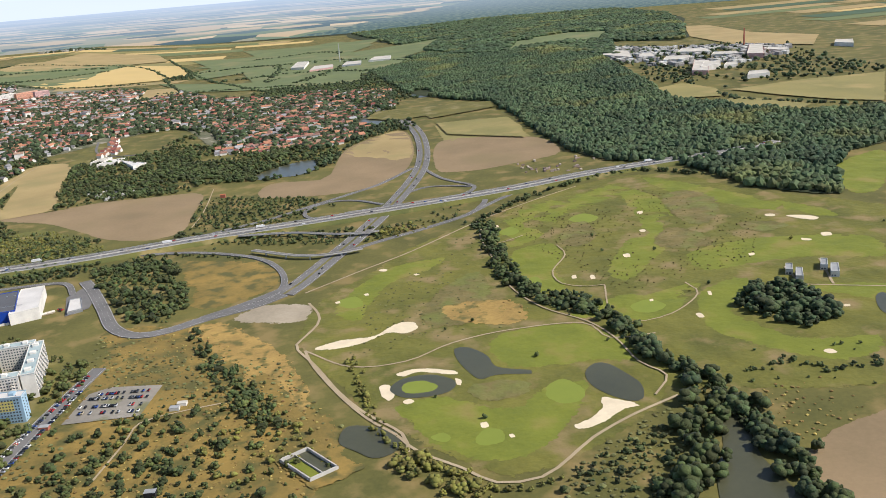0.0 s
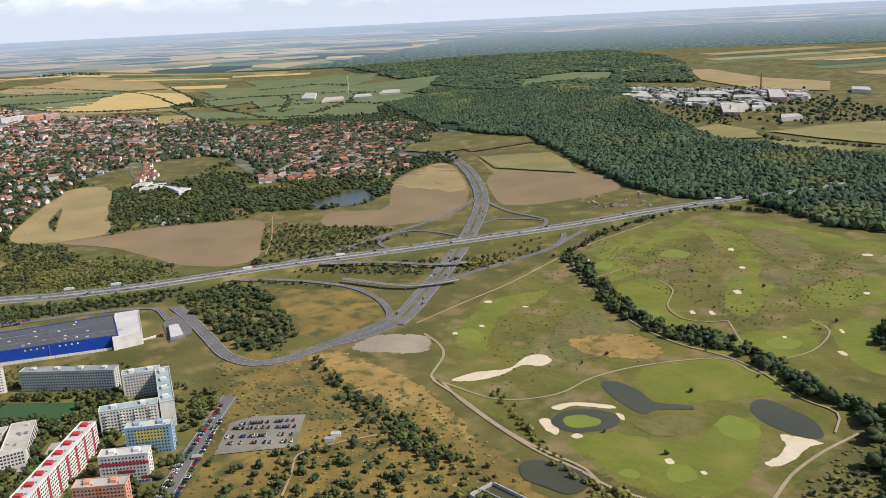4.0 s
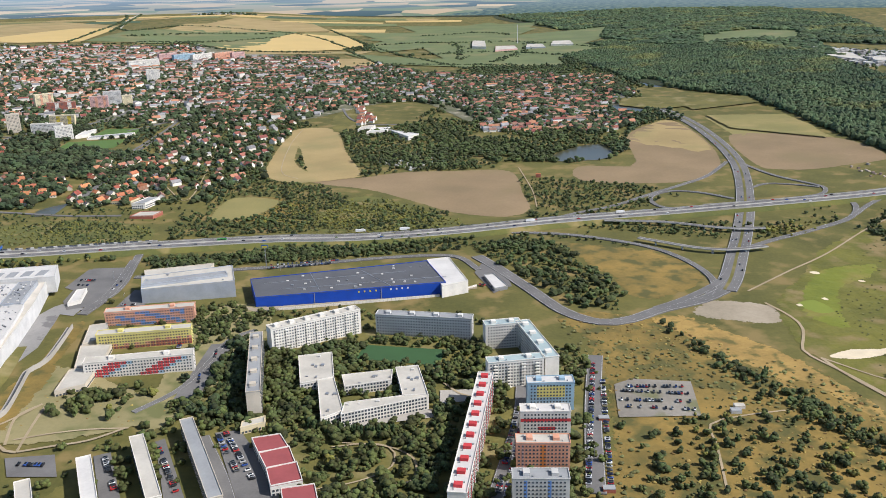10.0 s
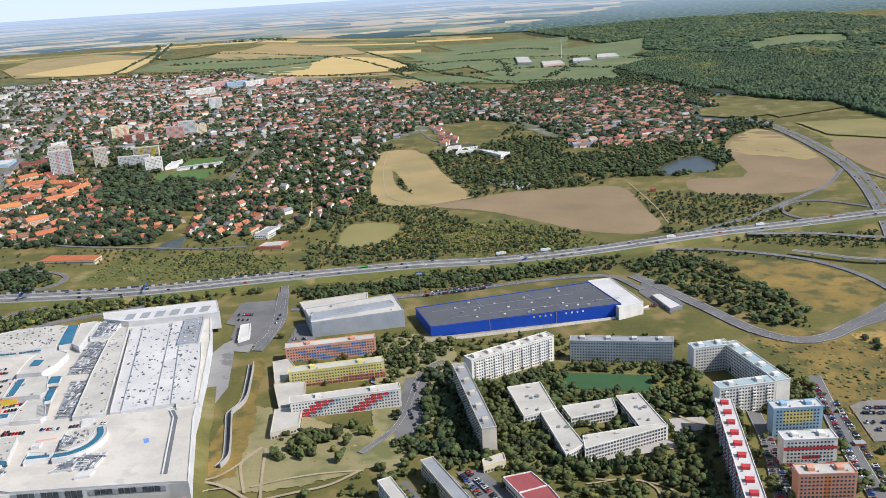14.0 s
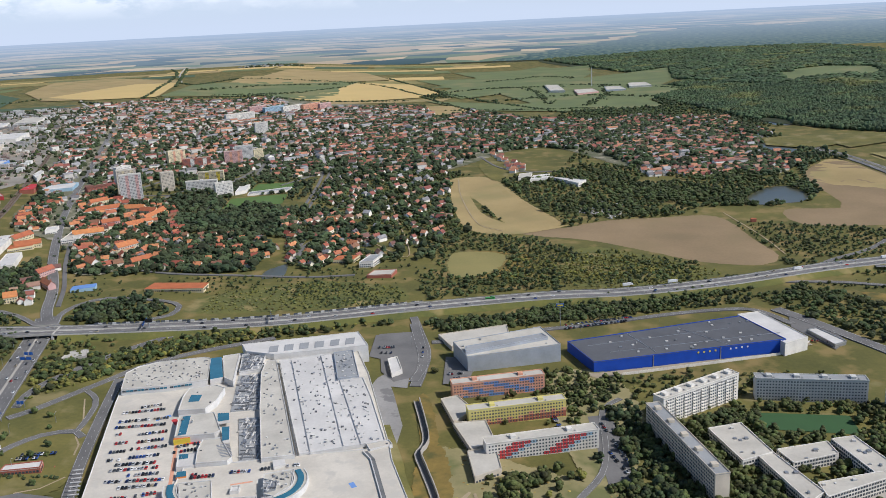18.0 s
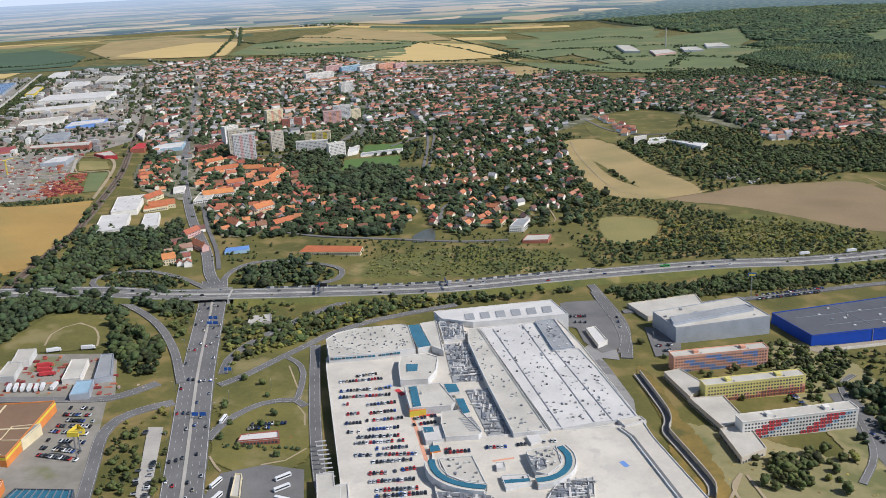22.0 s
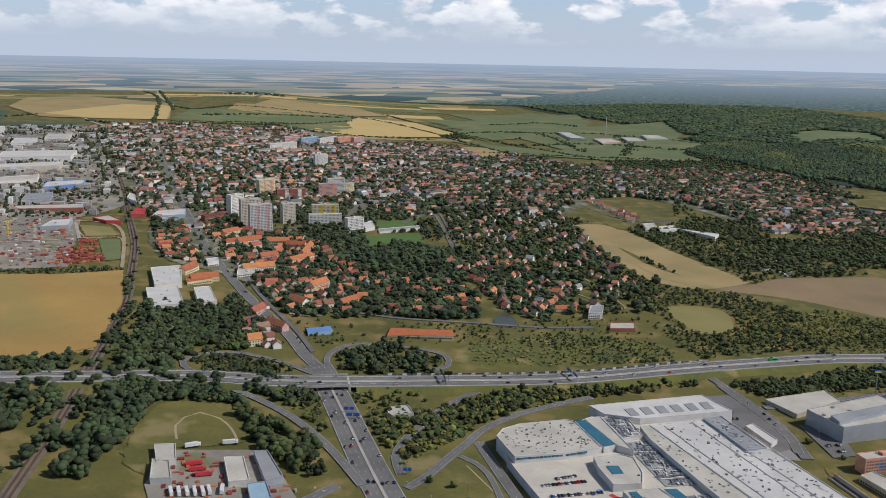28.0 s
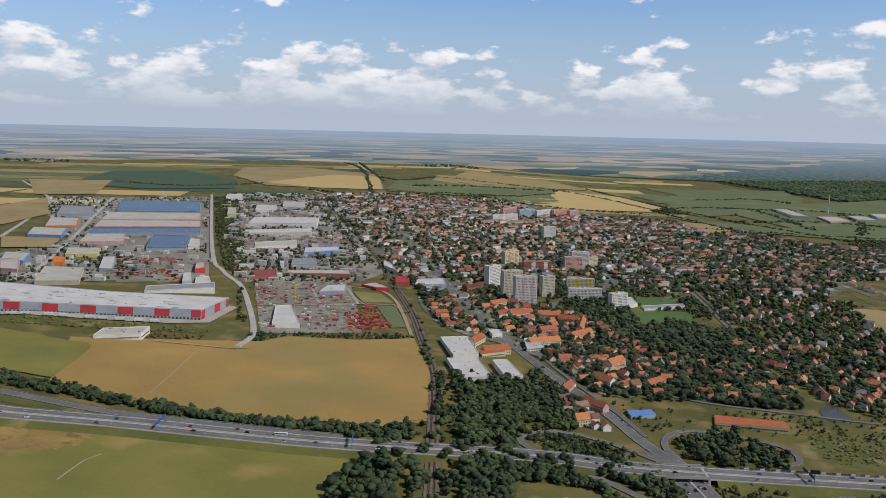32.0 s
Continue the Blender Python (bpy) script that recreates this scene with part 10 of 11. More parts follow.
# dark avenues along far roads and field edges
def belt(points, gap, h, label="dark tree row along a far field", wide=6.0, mat=LEAF_DARK, seed=0):
    ln = curve(points, gap)
    rng = np.random.default_rng(seed + len(ln))
    q = np.vstack([ln, ln]) + rng.normal(0, wide / 2, (2 * len(ln), 2))
    woods("tree_row", q, h, mat, label, TINY_CROWN)


for k, spec in enumerate(([(-1508, 2658), (-1397, 2697), (-1188, 2873), (-1124, 2951)], [(-1726, 2620), (-1573, 2520), (-1358, 2574), (-1157, 2580)], [(-1671, 3341), (-1549, 3194), (-1461, 3476), (-1249, 3468), (-949, 3279), (-720, 2783)], [(-737, 2781), (-634, 2483), (-567, 2315)], [(-2203, 5119), (-1838, 3895), (-1620, 3152)], [(-1515, 2519), (-1860, 3867), (-2167, 4668)], [(-2362, 2679), (-2090, 2598), (-1927, 2820)], [(-1380, 2779), (-1166, 2925), (-1026, 3163)], [(-911, 3567), (-604, 2721), (-383, 2286), (-225, 2001)], [(-1256, 2835), (-1035, 2656), (-755, 2654)], [(-645, 2353), (-433, 2321), (-224, 2286)], [(-501, 3001), (-204, 2993), (43, 2647), (88, 2303)], [(518, 1443), (528, 1370), (586, 1314), (687, 1230)])):
    belt(spec, 9, 6, seed=k)


for k, spec in enumerate(([(-528, 2579), (-286, 2652), (-91, 2496)], [(-399, 2947), (-378, 2687), (-368, 2440)], [(-542, 3300), (-311, 3443), (-213, 3299)], [(-697, 2866), (-520, 3002), (-284, 2970)], [(-163, 2935), (-189, 2646), (-285, 2355)], [(-1478, 2939), (-1298, 3192), (-1030, 3300)])):
    belt(spec, 10, 7, seed=40 + k, wide=18)


# patchwork of far fields on the plain
def patchwork():
    rng = np.random.default_rng(21)
    mats = [TAN, WHEAT, CROP, CROP_DARK, TAN, WHEAT, OLIVE, CROP]
    bins = {k: [[], [], 0] for k in range(len(mats))}
    a = radians(9)
    R = np.array([(math.cos(a), math.sin(a)), (-math.sin(a), math.cos(a))])
    y = 2100.0
    while y < 4700:
        deep, x = rng.uniform(70, 190), -4200 + rng.uniform(0, 300)
        while x < 3600:
            wide = rng.uniform(160, 620)
            skew = rng.uniform(-25, 25, 4)
            c = np.array([(x + 4, y + 4), (x + wide - 6 + skew[0], y + 4 + skew[1] * 0.3), (x + wide - 6 + skew[2], y + deep - 5), (x + 4 + skew[3] * 0.3, y + deep - 5)]) @ R
            x += wide
            if rng.random() < 0.08:
                continue
            u, v = np.meshgrid(np.linspace(0, 1, 7), np.linspace(0, 1, 3))
            u, v = u.ravel()[:, None], v.ravel()[:, None]
            p = (c[0] * (1 - u) + c[1] * u) * (1 - v) + (c[3] * (1 - u) + c[2] * u) * v
            if free(p[:, 0], p[:, 1]).mean() < 0.6 or any(inside(area, p[:, 0], p[:, 1]).any() for area in (FOREST, CORE, EAST, NORTH, FARSIDE)) or inside(FOREST_FAR, p[:, 0], p[:, 1]).any() or np.hypot(p[:, 0] + 500, p[:, 1]).max() > 4600:
                continue
            b = bins[rng.integers(0, len(mats))]
            b[0].append(np.c_[p, rise(p[:, 0], p[:, 1]) + 0.8])
            i, j = np.meshgrid(np.arange(6), np.arange(2))
            q = (j * 7 + i).ravel() + b[2]
            b[1].append(np.c_[q, q + 1, q + 8, q + 7])
            b[2] += 21
        y += deep
    for k, (v, f, n) in bins.items():
        if v:
            tagged(part("far_fields", link_mesh("far_fields", np.vstack(v), np.vstack(f), mats[k]), mats[k]), "strips of the far field patchwork", "fields", kind="structure")


patchwork()

# clutter of the works yards: crates, containers, scrap and low sheds
CLUTTER = material("mixed_clutter", (0.42, 0.33, 0.27), 0.8, (0.22, 0.17, 0.14), 0.5, 2.0, 1.0, island=0.55)
RED_CLUTTER = material("red_oxide_clutter", (0.40, 0.105, 0.065), 0.8, (0.23, 0.07, 0.05), 0.5, 2.0, 1.0, island=0.5)
PALE_CLUTTER = material("pale_clutter", (0.50, 0.485, 0.45), 0.8, (0.3, 0.29, 0.27), 0.5, 2.0, 1.0, island=0.55)


def clutter(outline, gap, size, mat, label, seed, turn=12, clump=0.2):
    rng = np.random.default_rng(seed)
    q = scatter(outline, gap, seed, clump, 40)
    vs, fs = [], []
    base = np.array([(x, y, z) for z in (0, 1) for y in (-0.5, 0.5) for x in (-0.5, 0.5)])
    f = np.array([(0, 2, 3, 1), (4, 5, 7, 6), (0, 1, 5, 4), (2, 6, 7, 3), (0, 4, 6, 2), (1, 3, 7, 5)])
    for n, (x, y) in enumerate(q):
        s = np.array([rng.uniform(0.5, 1.6), rng.uniform(0.35, 0.8), rng.uniform(0.25, 0.6)]) * size
        a = radians(turn + rng.choice([0, 90]) + rng.normal(0, 4))
        R = np.array([(math.cos(a), math.sin(a), 0), (-math.sin(a), math.cos(a), 0), (0, 0, 1)])
        vs.append((base * s) @ R + (x, y, float(rise(x, y))))
        fs.append(f + 8 * n)
    if vs:
        tagged(part("yard_clutter", link_mesh("yard_clutter", np.vstack(vs), np.vstack(fs), mat), mat), label, "clutter", kind="stuff")


for k, (outline, gap, size, mat, label) in enumerate(
    (
        ([(-1613, 1286), (-1519, 1298), (-1450, 1144), (-1510, 1101)], 10, 5, RED_CLUTTER, "red machines and steel in a works yard"),
        ([(-1376, 1193), (-1273, 1275), (-1197, 1015), (-1287, 964)], 14, 5, RED_CLUTTER, "rusty scrap heaps in a yard"),
        ([(-1245.1, 1125.6), (-1211.7, 1145.9), (-1171.8, 1051.4), (-1209.5, 1017.1)], 4.2, 4, RED_CLUTTER, "stacked red steel in the works yard"),
        ([(-1366.2, 1166.8), (-1303.4, 1211.3), (-1281.4, 1143.1), (-1342.0, 1102.8)], 6.0, 4.5, RED_CLUTTER, "rows of rusty red machine parts"),
        ([(-1366.2, 1166.8), (-1303.4, 1211.3), (-1281.4, 1143.1), (-1342.0, 1102.8)], 7.0, 4.0, CLUTTER, "dark machine parts in the works yard"),
        ([(-1376, 1193), (-1273, 1275), (-1197, 1015), (-1287, 964)], 12, 4, CLUTTER, "mixed scrap in a yard"),
        ([(-1376, 1193), (-1273, 1275), (-1197, 1015), (-1287, 964)], 15, 4.5, PALE_CLUTTER, "pale vehicles and containers in a scrap yard"),
        ([(-1873, 2356), (-1572, 2493), (-1242, 1391), (-1260, 1284), (-1390, 1191), (-1549, 1539)], 24, 13, PALE_CLUTTER, "pale sheds and containers of the works"),
        ([(-1873, 2356), (-1572, 2493), (-1242, 1391), (-1260, 1284), (-1390, 1191), (-1549, 1539)], 17, 8, CLUTTER, "containers and crates of the works"),
        ([(-2248, 2093), (-1878, 2256), (-1423, 1165), (-1621, 1049), (-1769, 1266), (-1766, 1431)], 22, 9, PALE_CLUTTER, "lorries and containers between warehouses"),
        ([(-995, 607), (-940, 619), (-915.3, 560.3), (-987, 551)], 6, 3, RED_CLUTTER, "red pallets in the depot yard"),
        ([(-919.6, 571.2), (-894.1, 582.1), (-887.8, 563.5), (-912.3, 556.9)], 3.5, 2.5, CLUTTER, "timber and rubble heaps by the road"),
        ([(-805.6, 527.6), (-795.7, 528.9), (-790.3, 513.5), (-800.9, 510.3)], 2.4, 1.8, RED_CLUTTER, "orange tables and parasols of a restaurant terrace"),
        ([(127.2, 1123.2), (190.3, 1134.2), (233.5, 1082.4), (202.0, 1030.8), (138.7, 1053.6)], 9, 4, CLUTTER, "huts and rubble in a builders' yard"),
        ([(530, 2358), (650, 2254), (929, 2100), (834, 1890), (636, 1754), (529, 1852), (473, 2066)], 16, 14, PALE_CLUTTER, "pale sheds of the works beyond the forest"),
        ([(-1388, 1775), (-1327, 1764), (-1176, 1404), (-1159, 1285), (-1215, 1311)], 9, 8, PALE_CLUTTER, "pale sheds by the railway"),
        ([(-370, 3052), (6, 3062), (-28, 2692), (-343, 2708)], 16, 10, PALE_CLUTTER, "far sheds on the meadow"),
        ([(-430, 1239), (-359, 1199), (-397, 1125), (-445, 1173)], 6, 4, PALE_CLUTTER, "pale terraces and huts on the hillside"),
    )
):
    clutter(outline, gap, size, mat, label, 700 + k, clump=0.38)
# pale lanes across the works yard, and its two cranes
for spec in ([(-1310.8, 1219.9), (-1289.8, 1168.2), (-1269.3, 1116.1)], [(-1333.0, 1074.9), (-1308.1, 1091.3), (-1269.3, 1116.1), (-1231.9, 1145.1)], [(-1263.0, 1224.9), (-1246.2, 1183.9), (-1230.9, 1145.7)]):
    road(spec, 3.4, "pale concrete lane through the works yard", PAVING, 1.1, "yard_lane", edge=False, category="lane")


def crane(x, y, high, reach, yaw, mat, label):
    """A slim tower crane: four corner posts with braces, jib, counterweight and cab."""
    ob = thing("tower_crane", x, y, yaw, z=rise(x, y), label=label, category="crane")
    boxes("base", [(-1.6, 1.6, -1.6, 1.6, 0, 1.0)], PAVING, ob, "concrete crane base")
    for u in (-0.6, 0.6):
        for v in (-0.6, 0.6):
            boxes("mast_post", [(u - 0.15, u + 0.15, v - 0.15, v + 0.15, 1.0, high)], mat, ob)
    for k in range(int(high / 1.6)):
        z = 1.2 + 1.6 * k
        boxes("brace", [(-0.7, 0.7, -0.75, -0.6, z, z + 0.2), (-0.7, 0.7, 0.6, 0.75, z, z + 0.2), (-0.75, -0.6, -0.7, 0.7, z + 0.8, z + 1.0), (0.6, 0.75, -0.7, 0.7, z + 0.8, z + 1.0)], mat, ob)
    boxes("jib", [(-reach * 0.3, reach, -0.4, -0.15, high, high + 0.3), (-reach * 0.3, reach, 0.15, 0.4, high, high + 0.3), (0, reach, -0.12, 0.12, high + 0.8, high + 1.0)], mat, ob)
    boxes("counterweight", [(-reach * 0.3, -reach * 0.2, -0.6, 0.6, high - 1.2, high)], PAVING, ob, "grey counterweight")
    boxes("cab", [(0.8, 2.0, -0.5, 0.5, high - 1.5, high)], mat, ob)


crane(-1300.9, 1122.2, 19.0, 12.0, 70, YELLOW, "yellow tower crane in the works yard")
crane(-1210.8, 1092.5, 12.0, 7.0, 30, RED, "red gantry crane among stacked steel")
# villages scattered over the far plain
for k, (cx, cy) in enumerate([(-3308, 3749), (-3366, 4268), (-3084, 4833), (-3023, 5974), (-2678, 6024), (-2139, 6092), (-1910, 6127), (-3172, 2999), (-2793, 2243)] + [(-1556, 4360), (-1261, 5010), (-957, 5392), (-2434, 4614), (-2055, 3298)]):
    ring = [(cx + 150 * math.cos(a) * (1 + 0.3 * math.sin(3 * a + k)), cy + 70 * math.sin(a)) for a in np.linspace(0, 6.28, 10)[:-1]]
    clutter(ring, 22, 13, PALE_CLUTTER if k % 2 else CLUTTER, "pale houses of a far village", 760 + k, clump=0.2)
    woods("village_trees", scatter(ring, 20, 780 + k, 0.2), 11, LEAF_DARK, "dark trees of a far village", TINY_CROWN, wide=1.6)


# ---- beyond the land: the plain with its haze painted on, a glowing backdrop round the far edge ----
def hazy_plain():
    m = bpy.data.materials.new("hazy_plain")
    m.use_nodes = True
    nt = m.node_tree
    nt.nodes.clear()
    L = nt.links.new
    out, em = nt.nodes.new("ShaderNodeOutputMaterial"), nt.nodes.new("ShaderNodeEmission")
    geo, sep = nt.nodes.new("ShaderNodeNewGeometry"), nt.nodes.new("ShaderNodeSeparateXYZ")
    L(geo.outputs["Position"], sep.inputs[0])
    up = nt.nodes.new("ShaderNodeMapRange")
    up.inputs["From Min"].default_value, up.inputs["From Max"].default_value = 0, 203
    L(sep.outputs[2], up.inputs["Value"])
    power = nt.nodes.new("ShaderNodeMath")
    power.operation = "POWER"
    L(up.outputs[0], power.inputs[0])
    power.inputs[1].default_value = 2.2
    tall = nt.nodes.new("ShaderNodeMath")
    tall.operation = "MULTIPLY"
    L(power.outputs[0], tall.inputs[0])
    tall.inputs[1].default_value = 40.0
    wide = nt.nodes.new("ShaderNodeMath")
    wide.operation = "MULTIPLY"
    L(sep.outputs[0], wide.inputs[0])
    wide.inputs[1].default_value = 0.0042
    com = nt.nodes.new("ShaderNodeCombineXYZ")
    L(wide.outputs[0], com.inputs[0])
    L(tall.outputs[0], com.inputs[1])
    cells = nt.nodes.new("ShaderNodeTexVoronoi")
    cells.inputs["Scale"].default_value = 1.0
    L(com.outputs[0], cells.inputs["Vector"])
    bw = nt.nodes.new("ShaderNodeSeparateColor")
    L(cells.outputs["Color"], bw.inputs[0])
    ramp = nt.nodes.new("ShaderNodeValToRGB")
    cr = ramp.color_ramp
    cr.interpolation = "CONSTANT"
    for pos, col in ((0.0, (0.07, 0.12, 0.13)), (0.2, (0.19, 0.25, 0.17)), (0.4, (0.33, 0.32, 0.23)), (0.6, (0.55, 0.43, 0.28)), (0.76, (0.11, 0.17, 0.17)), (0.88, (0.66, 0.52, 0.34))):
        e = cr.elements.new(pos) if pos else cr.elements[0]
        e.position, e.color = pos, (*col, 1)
    cr.elements.remove(cr.elements[-1])
    L(bw.outputs[0], ramp.inputs[0])
    # the forest goes on over the right half of the plain
    east = nt.nodes.new("ShaderNodeMapRange")
    east.inputs["From Min"].default_value, east.inputs["From Max"].default_value = -900, 500
    east.inputs["To Min"].default_value, east.inputs["To Max"].default_value = -0.3, 0.5
    L(sep.outputs[0], east.inputs["Value"])
    edge = nt.nodes.new("ShaderNodeTexNoise")
    edge.inputs["Scale"].default_value = 1.6
    L(com.outputs[0], edge.inputs["Vector"])
    reach = nt.nodes.new("ShaderNodeMath")
    reach.operation = "MULTIPLY_ADD"
    L(edge.outputs["Fac"], reach.inputs[0])
    reach.inputs[1].default_value = 0.25
    L(east.outputs[0], reach.inputs[2])
    under = nt.nodes.new("ShaderNodeMath")
    under.operation = "LESS_THAN"
    L(up.outputs[0], under.inputs[0])
    L(reach.outputs[0], under.inputs[1])
    wood = nt.nodes.new("ShaderNodeMixRGB")
    # treetops in clumps, with lighter clearings among them
    fine = nt.nodes.new("ShaderNodeVectorMath")
    fine.operation = "MULTIPLY"
    fine.inputs[1].default_value = (3.0, 2.2, 1.0)
    L(com.outputs[0], fine.inputs[0])
    clumps = nt.nodes.new("ShaderNodeTexNoise")
    clumps.inputs["Scale"].default_value, clumps.inputs["Detail"].default_value = 3.0, 6.0
    L(fine.outputs[0], clumps.inputs["Vector"])
    tops = nt.nodes.new("ShaderNodeValToRGB")
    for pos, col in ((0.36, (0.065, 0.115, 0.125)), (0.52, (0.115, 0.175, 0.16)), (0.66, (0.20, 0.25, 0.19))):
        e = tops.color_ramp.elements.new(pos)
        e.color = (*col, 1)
    tops.color_ramp.elements.remove(tops.color_ramp.elements[-1])
    tops.color_ramp.elements.remove(tops.color_ramp.elements[0])
    L(clumps.outputs["Fac"], tops.inputs[0])
    L(tops.outputs[0], wood.inputs["Color2"])
    L(under.outputs[0], wood.inputs["Fac"])
    L(ramp.outputs[0], wood.inputs["Color1"])
    # distance haze is painted: the glow blends to pale blue with height
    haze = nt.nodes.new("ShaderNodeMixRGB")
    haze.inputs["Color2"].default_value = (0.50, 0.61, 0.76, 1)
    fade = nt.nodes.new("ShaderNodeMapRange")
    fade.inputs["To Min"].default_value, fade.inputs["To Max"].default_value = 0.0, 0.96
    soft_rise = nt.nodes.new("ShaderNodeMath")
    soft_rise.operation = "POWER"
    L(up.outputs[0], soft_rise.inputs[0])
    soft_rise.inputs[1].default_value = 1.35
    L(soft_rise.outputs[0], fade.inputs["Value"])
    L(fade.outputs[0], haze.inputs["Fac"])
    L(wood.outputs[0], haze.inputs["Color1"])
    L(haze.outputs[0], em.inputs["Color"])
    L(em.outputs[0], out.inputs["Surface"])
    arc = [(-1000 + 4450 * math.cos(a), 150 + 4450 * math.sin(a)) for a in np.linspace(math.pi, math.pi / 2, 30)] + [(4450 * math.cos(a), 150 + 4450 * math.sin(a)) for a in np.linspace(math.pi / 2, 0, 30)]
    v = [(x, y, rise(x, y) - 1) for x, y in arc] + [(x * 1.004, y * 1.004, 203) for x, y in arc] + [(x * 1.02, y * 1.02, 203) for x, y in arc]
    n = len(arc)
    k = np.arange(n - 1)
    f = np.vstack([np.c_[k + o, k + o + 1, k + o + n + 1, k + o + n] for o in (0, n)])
    tagged(part("backdrop", link_mesh("backdrop", v, f, m), m), "glowing backdrop of a patchwork plain with painted blue haze", "backdrop", kind="structure")


hazy_plain()


# ---- vehicles ----
TYRE = material("tyre_rubber", (0.02, 0.02, 0.02), 0.9, None, 2, 6, 0.5)
CAR_GLASS = material("car_glass", (0.02, 0.025, 0.03), 0.1, None, 2, 6, 0.3, spec=0.5)
COLOURS = [("white", (0.75, 0.75, 0.74)), ("silver", (0.42, 0.43, 0.44)), ("black", (0.02, 0.02, 0.022)), ("dark grey", (0.09, 0.095, 0.10)), ("red", (0.42, 0.03, 0.03)), ("blue", (0.04, 0.09, 0.30)), ("dark blue", (0.02, 0.035, 0.10)), ("beige", (0.42, 0.36, 0.26))]
CAR_PAINT = [material(w.replace(" ", "_") + "_car_paint", c, 0.25, None, 0.5, 3.0, 0.12, spec=0.5) for w, c in COLOURS]


def shell(name, sections, material_):
    """A closed body from cross sections (x, half width, low, high) set along x."""
    v, f = [], []
    for x, w, z0, z1 in sections:
        v += [(x, -w, z0), (x, w, z0), (x, w, z1 - 0.08), (x, w - 0.12, z1), (x, -w + 0.12, z1), (x, -w, z1 - 0.08)]
    n = len(sections)
    for k in range(n - 1):
        for j in range(6):
            a, b = 6 * k + j, 6 * k + (j + 1) % 6
            f.append((a, a + 6, b + 6, b))
    caps = np.array([[5, 4, 3, 2, 1, 0][::-1], [6 * (n - 1) + j for j in range(6)][::-1]])
    return link_mesh(name, v, [np.array(f), caps], material_)


BODY = [shell("body", [(-1.55, 0.58, 0.28, 0.62), (-1.45, 0.66, 0.18, 0.72), (-0.6, 0.68, 0.16, 0.76), (0.6, 0.68, 0.16, 0.74), (1.4, 0.65, 0.18, 0.62), (1.55, 0.56, 0.28, 0.52)], m) for m in CAR_PAINT]
CABIN = shell("window", [(-1.2, 0.5, 0.70, 0.78), (-0.95, 0.56, 0.70, 1.03), (0.25, 0.56, 0.70, 1.05), (0.85, 0.54, 0.70, 0.78)], CAR_GLASS)
ROOFS_CAR = [shell("roof_panel", [(-0.9, 0.5, 1.0, 1.10), (0.2, 0.5, 1.0, 1.11)], m) for m in CAR_PAINT]
wheel_bm = bmesh.new()
bmesh.ops.create_cone(wheel_bm, cap_ends=True, segments=10, radius1=0.24, radius2=0.24, depth=0.18, matrix=Matrix.Rotation(math.pi / 2, 4, "X"))
WHEEL = bpy.data.meshes.new("wheel")
wheel_bm.to_mesh(WHEEL)
wheel_bm.free()
WHEEL.materials.append(TYRE)
car_rng = np.random.default_rng(77)
CARS = {"made": 0, "rest": []}
WEIGHTS = np.array([0.13, 0.16, 0.2, 0.19, 0.14, 0.07, 0.08, 0.03])


def car(x, y, z, yaw, state="parked"):
    c = int(car_rng.choice(8, p=WEIGHTS / WEIGHTS.sum()))
    if CARS["made"] >= 330:
        CARS["rest"].append((x, y, z, yaw, c))
        return
    CARS["made"] += 1
    ob = thing("car", x, y, yaw, z=z, label=f"{COLOURS[c][0]} passenger car {state}", category="car", group="cars")
    part("body", BODY[c], CAR_PAINT[c], ob)
    part("window", CABIN, CAR_GLASS, ob)
    part("roof_panel", ROOFS_CAR[c], CAR_PAINT[c], ob)
    if CARS["made"] <= 70:
        for wx in (-0.95, 0.95):
            for wy in (-0.62, 0.62):
                part("wheel", WHEEL, TYRE, ob).matrix_basis = pose(wx, wy, 0.24)


def row_of_cars(a, b, full, lift=0.16, base=None, across=True, gap=1.75, state="parked in a row"):
    yaw, n, along, left = frame_of(a, b)
    for k in range(int(n / gap)):
        if car_rng.random() < full:
            x, y = np.add(a, along * (k + 0.5) * gap)
            car(x, y, (rise(x, y) if base is None else base) + lift, yaw + (90 if across else 0) + (180 if car_rng.random() < 0.5 else 0) + car_rng.normal(0, 2), state)


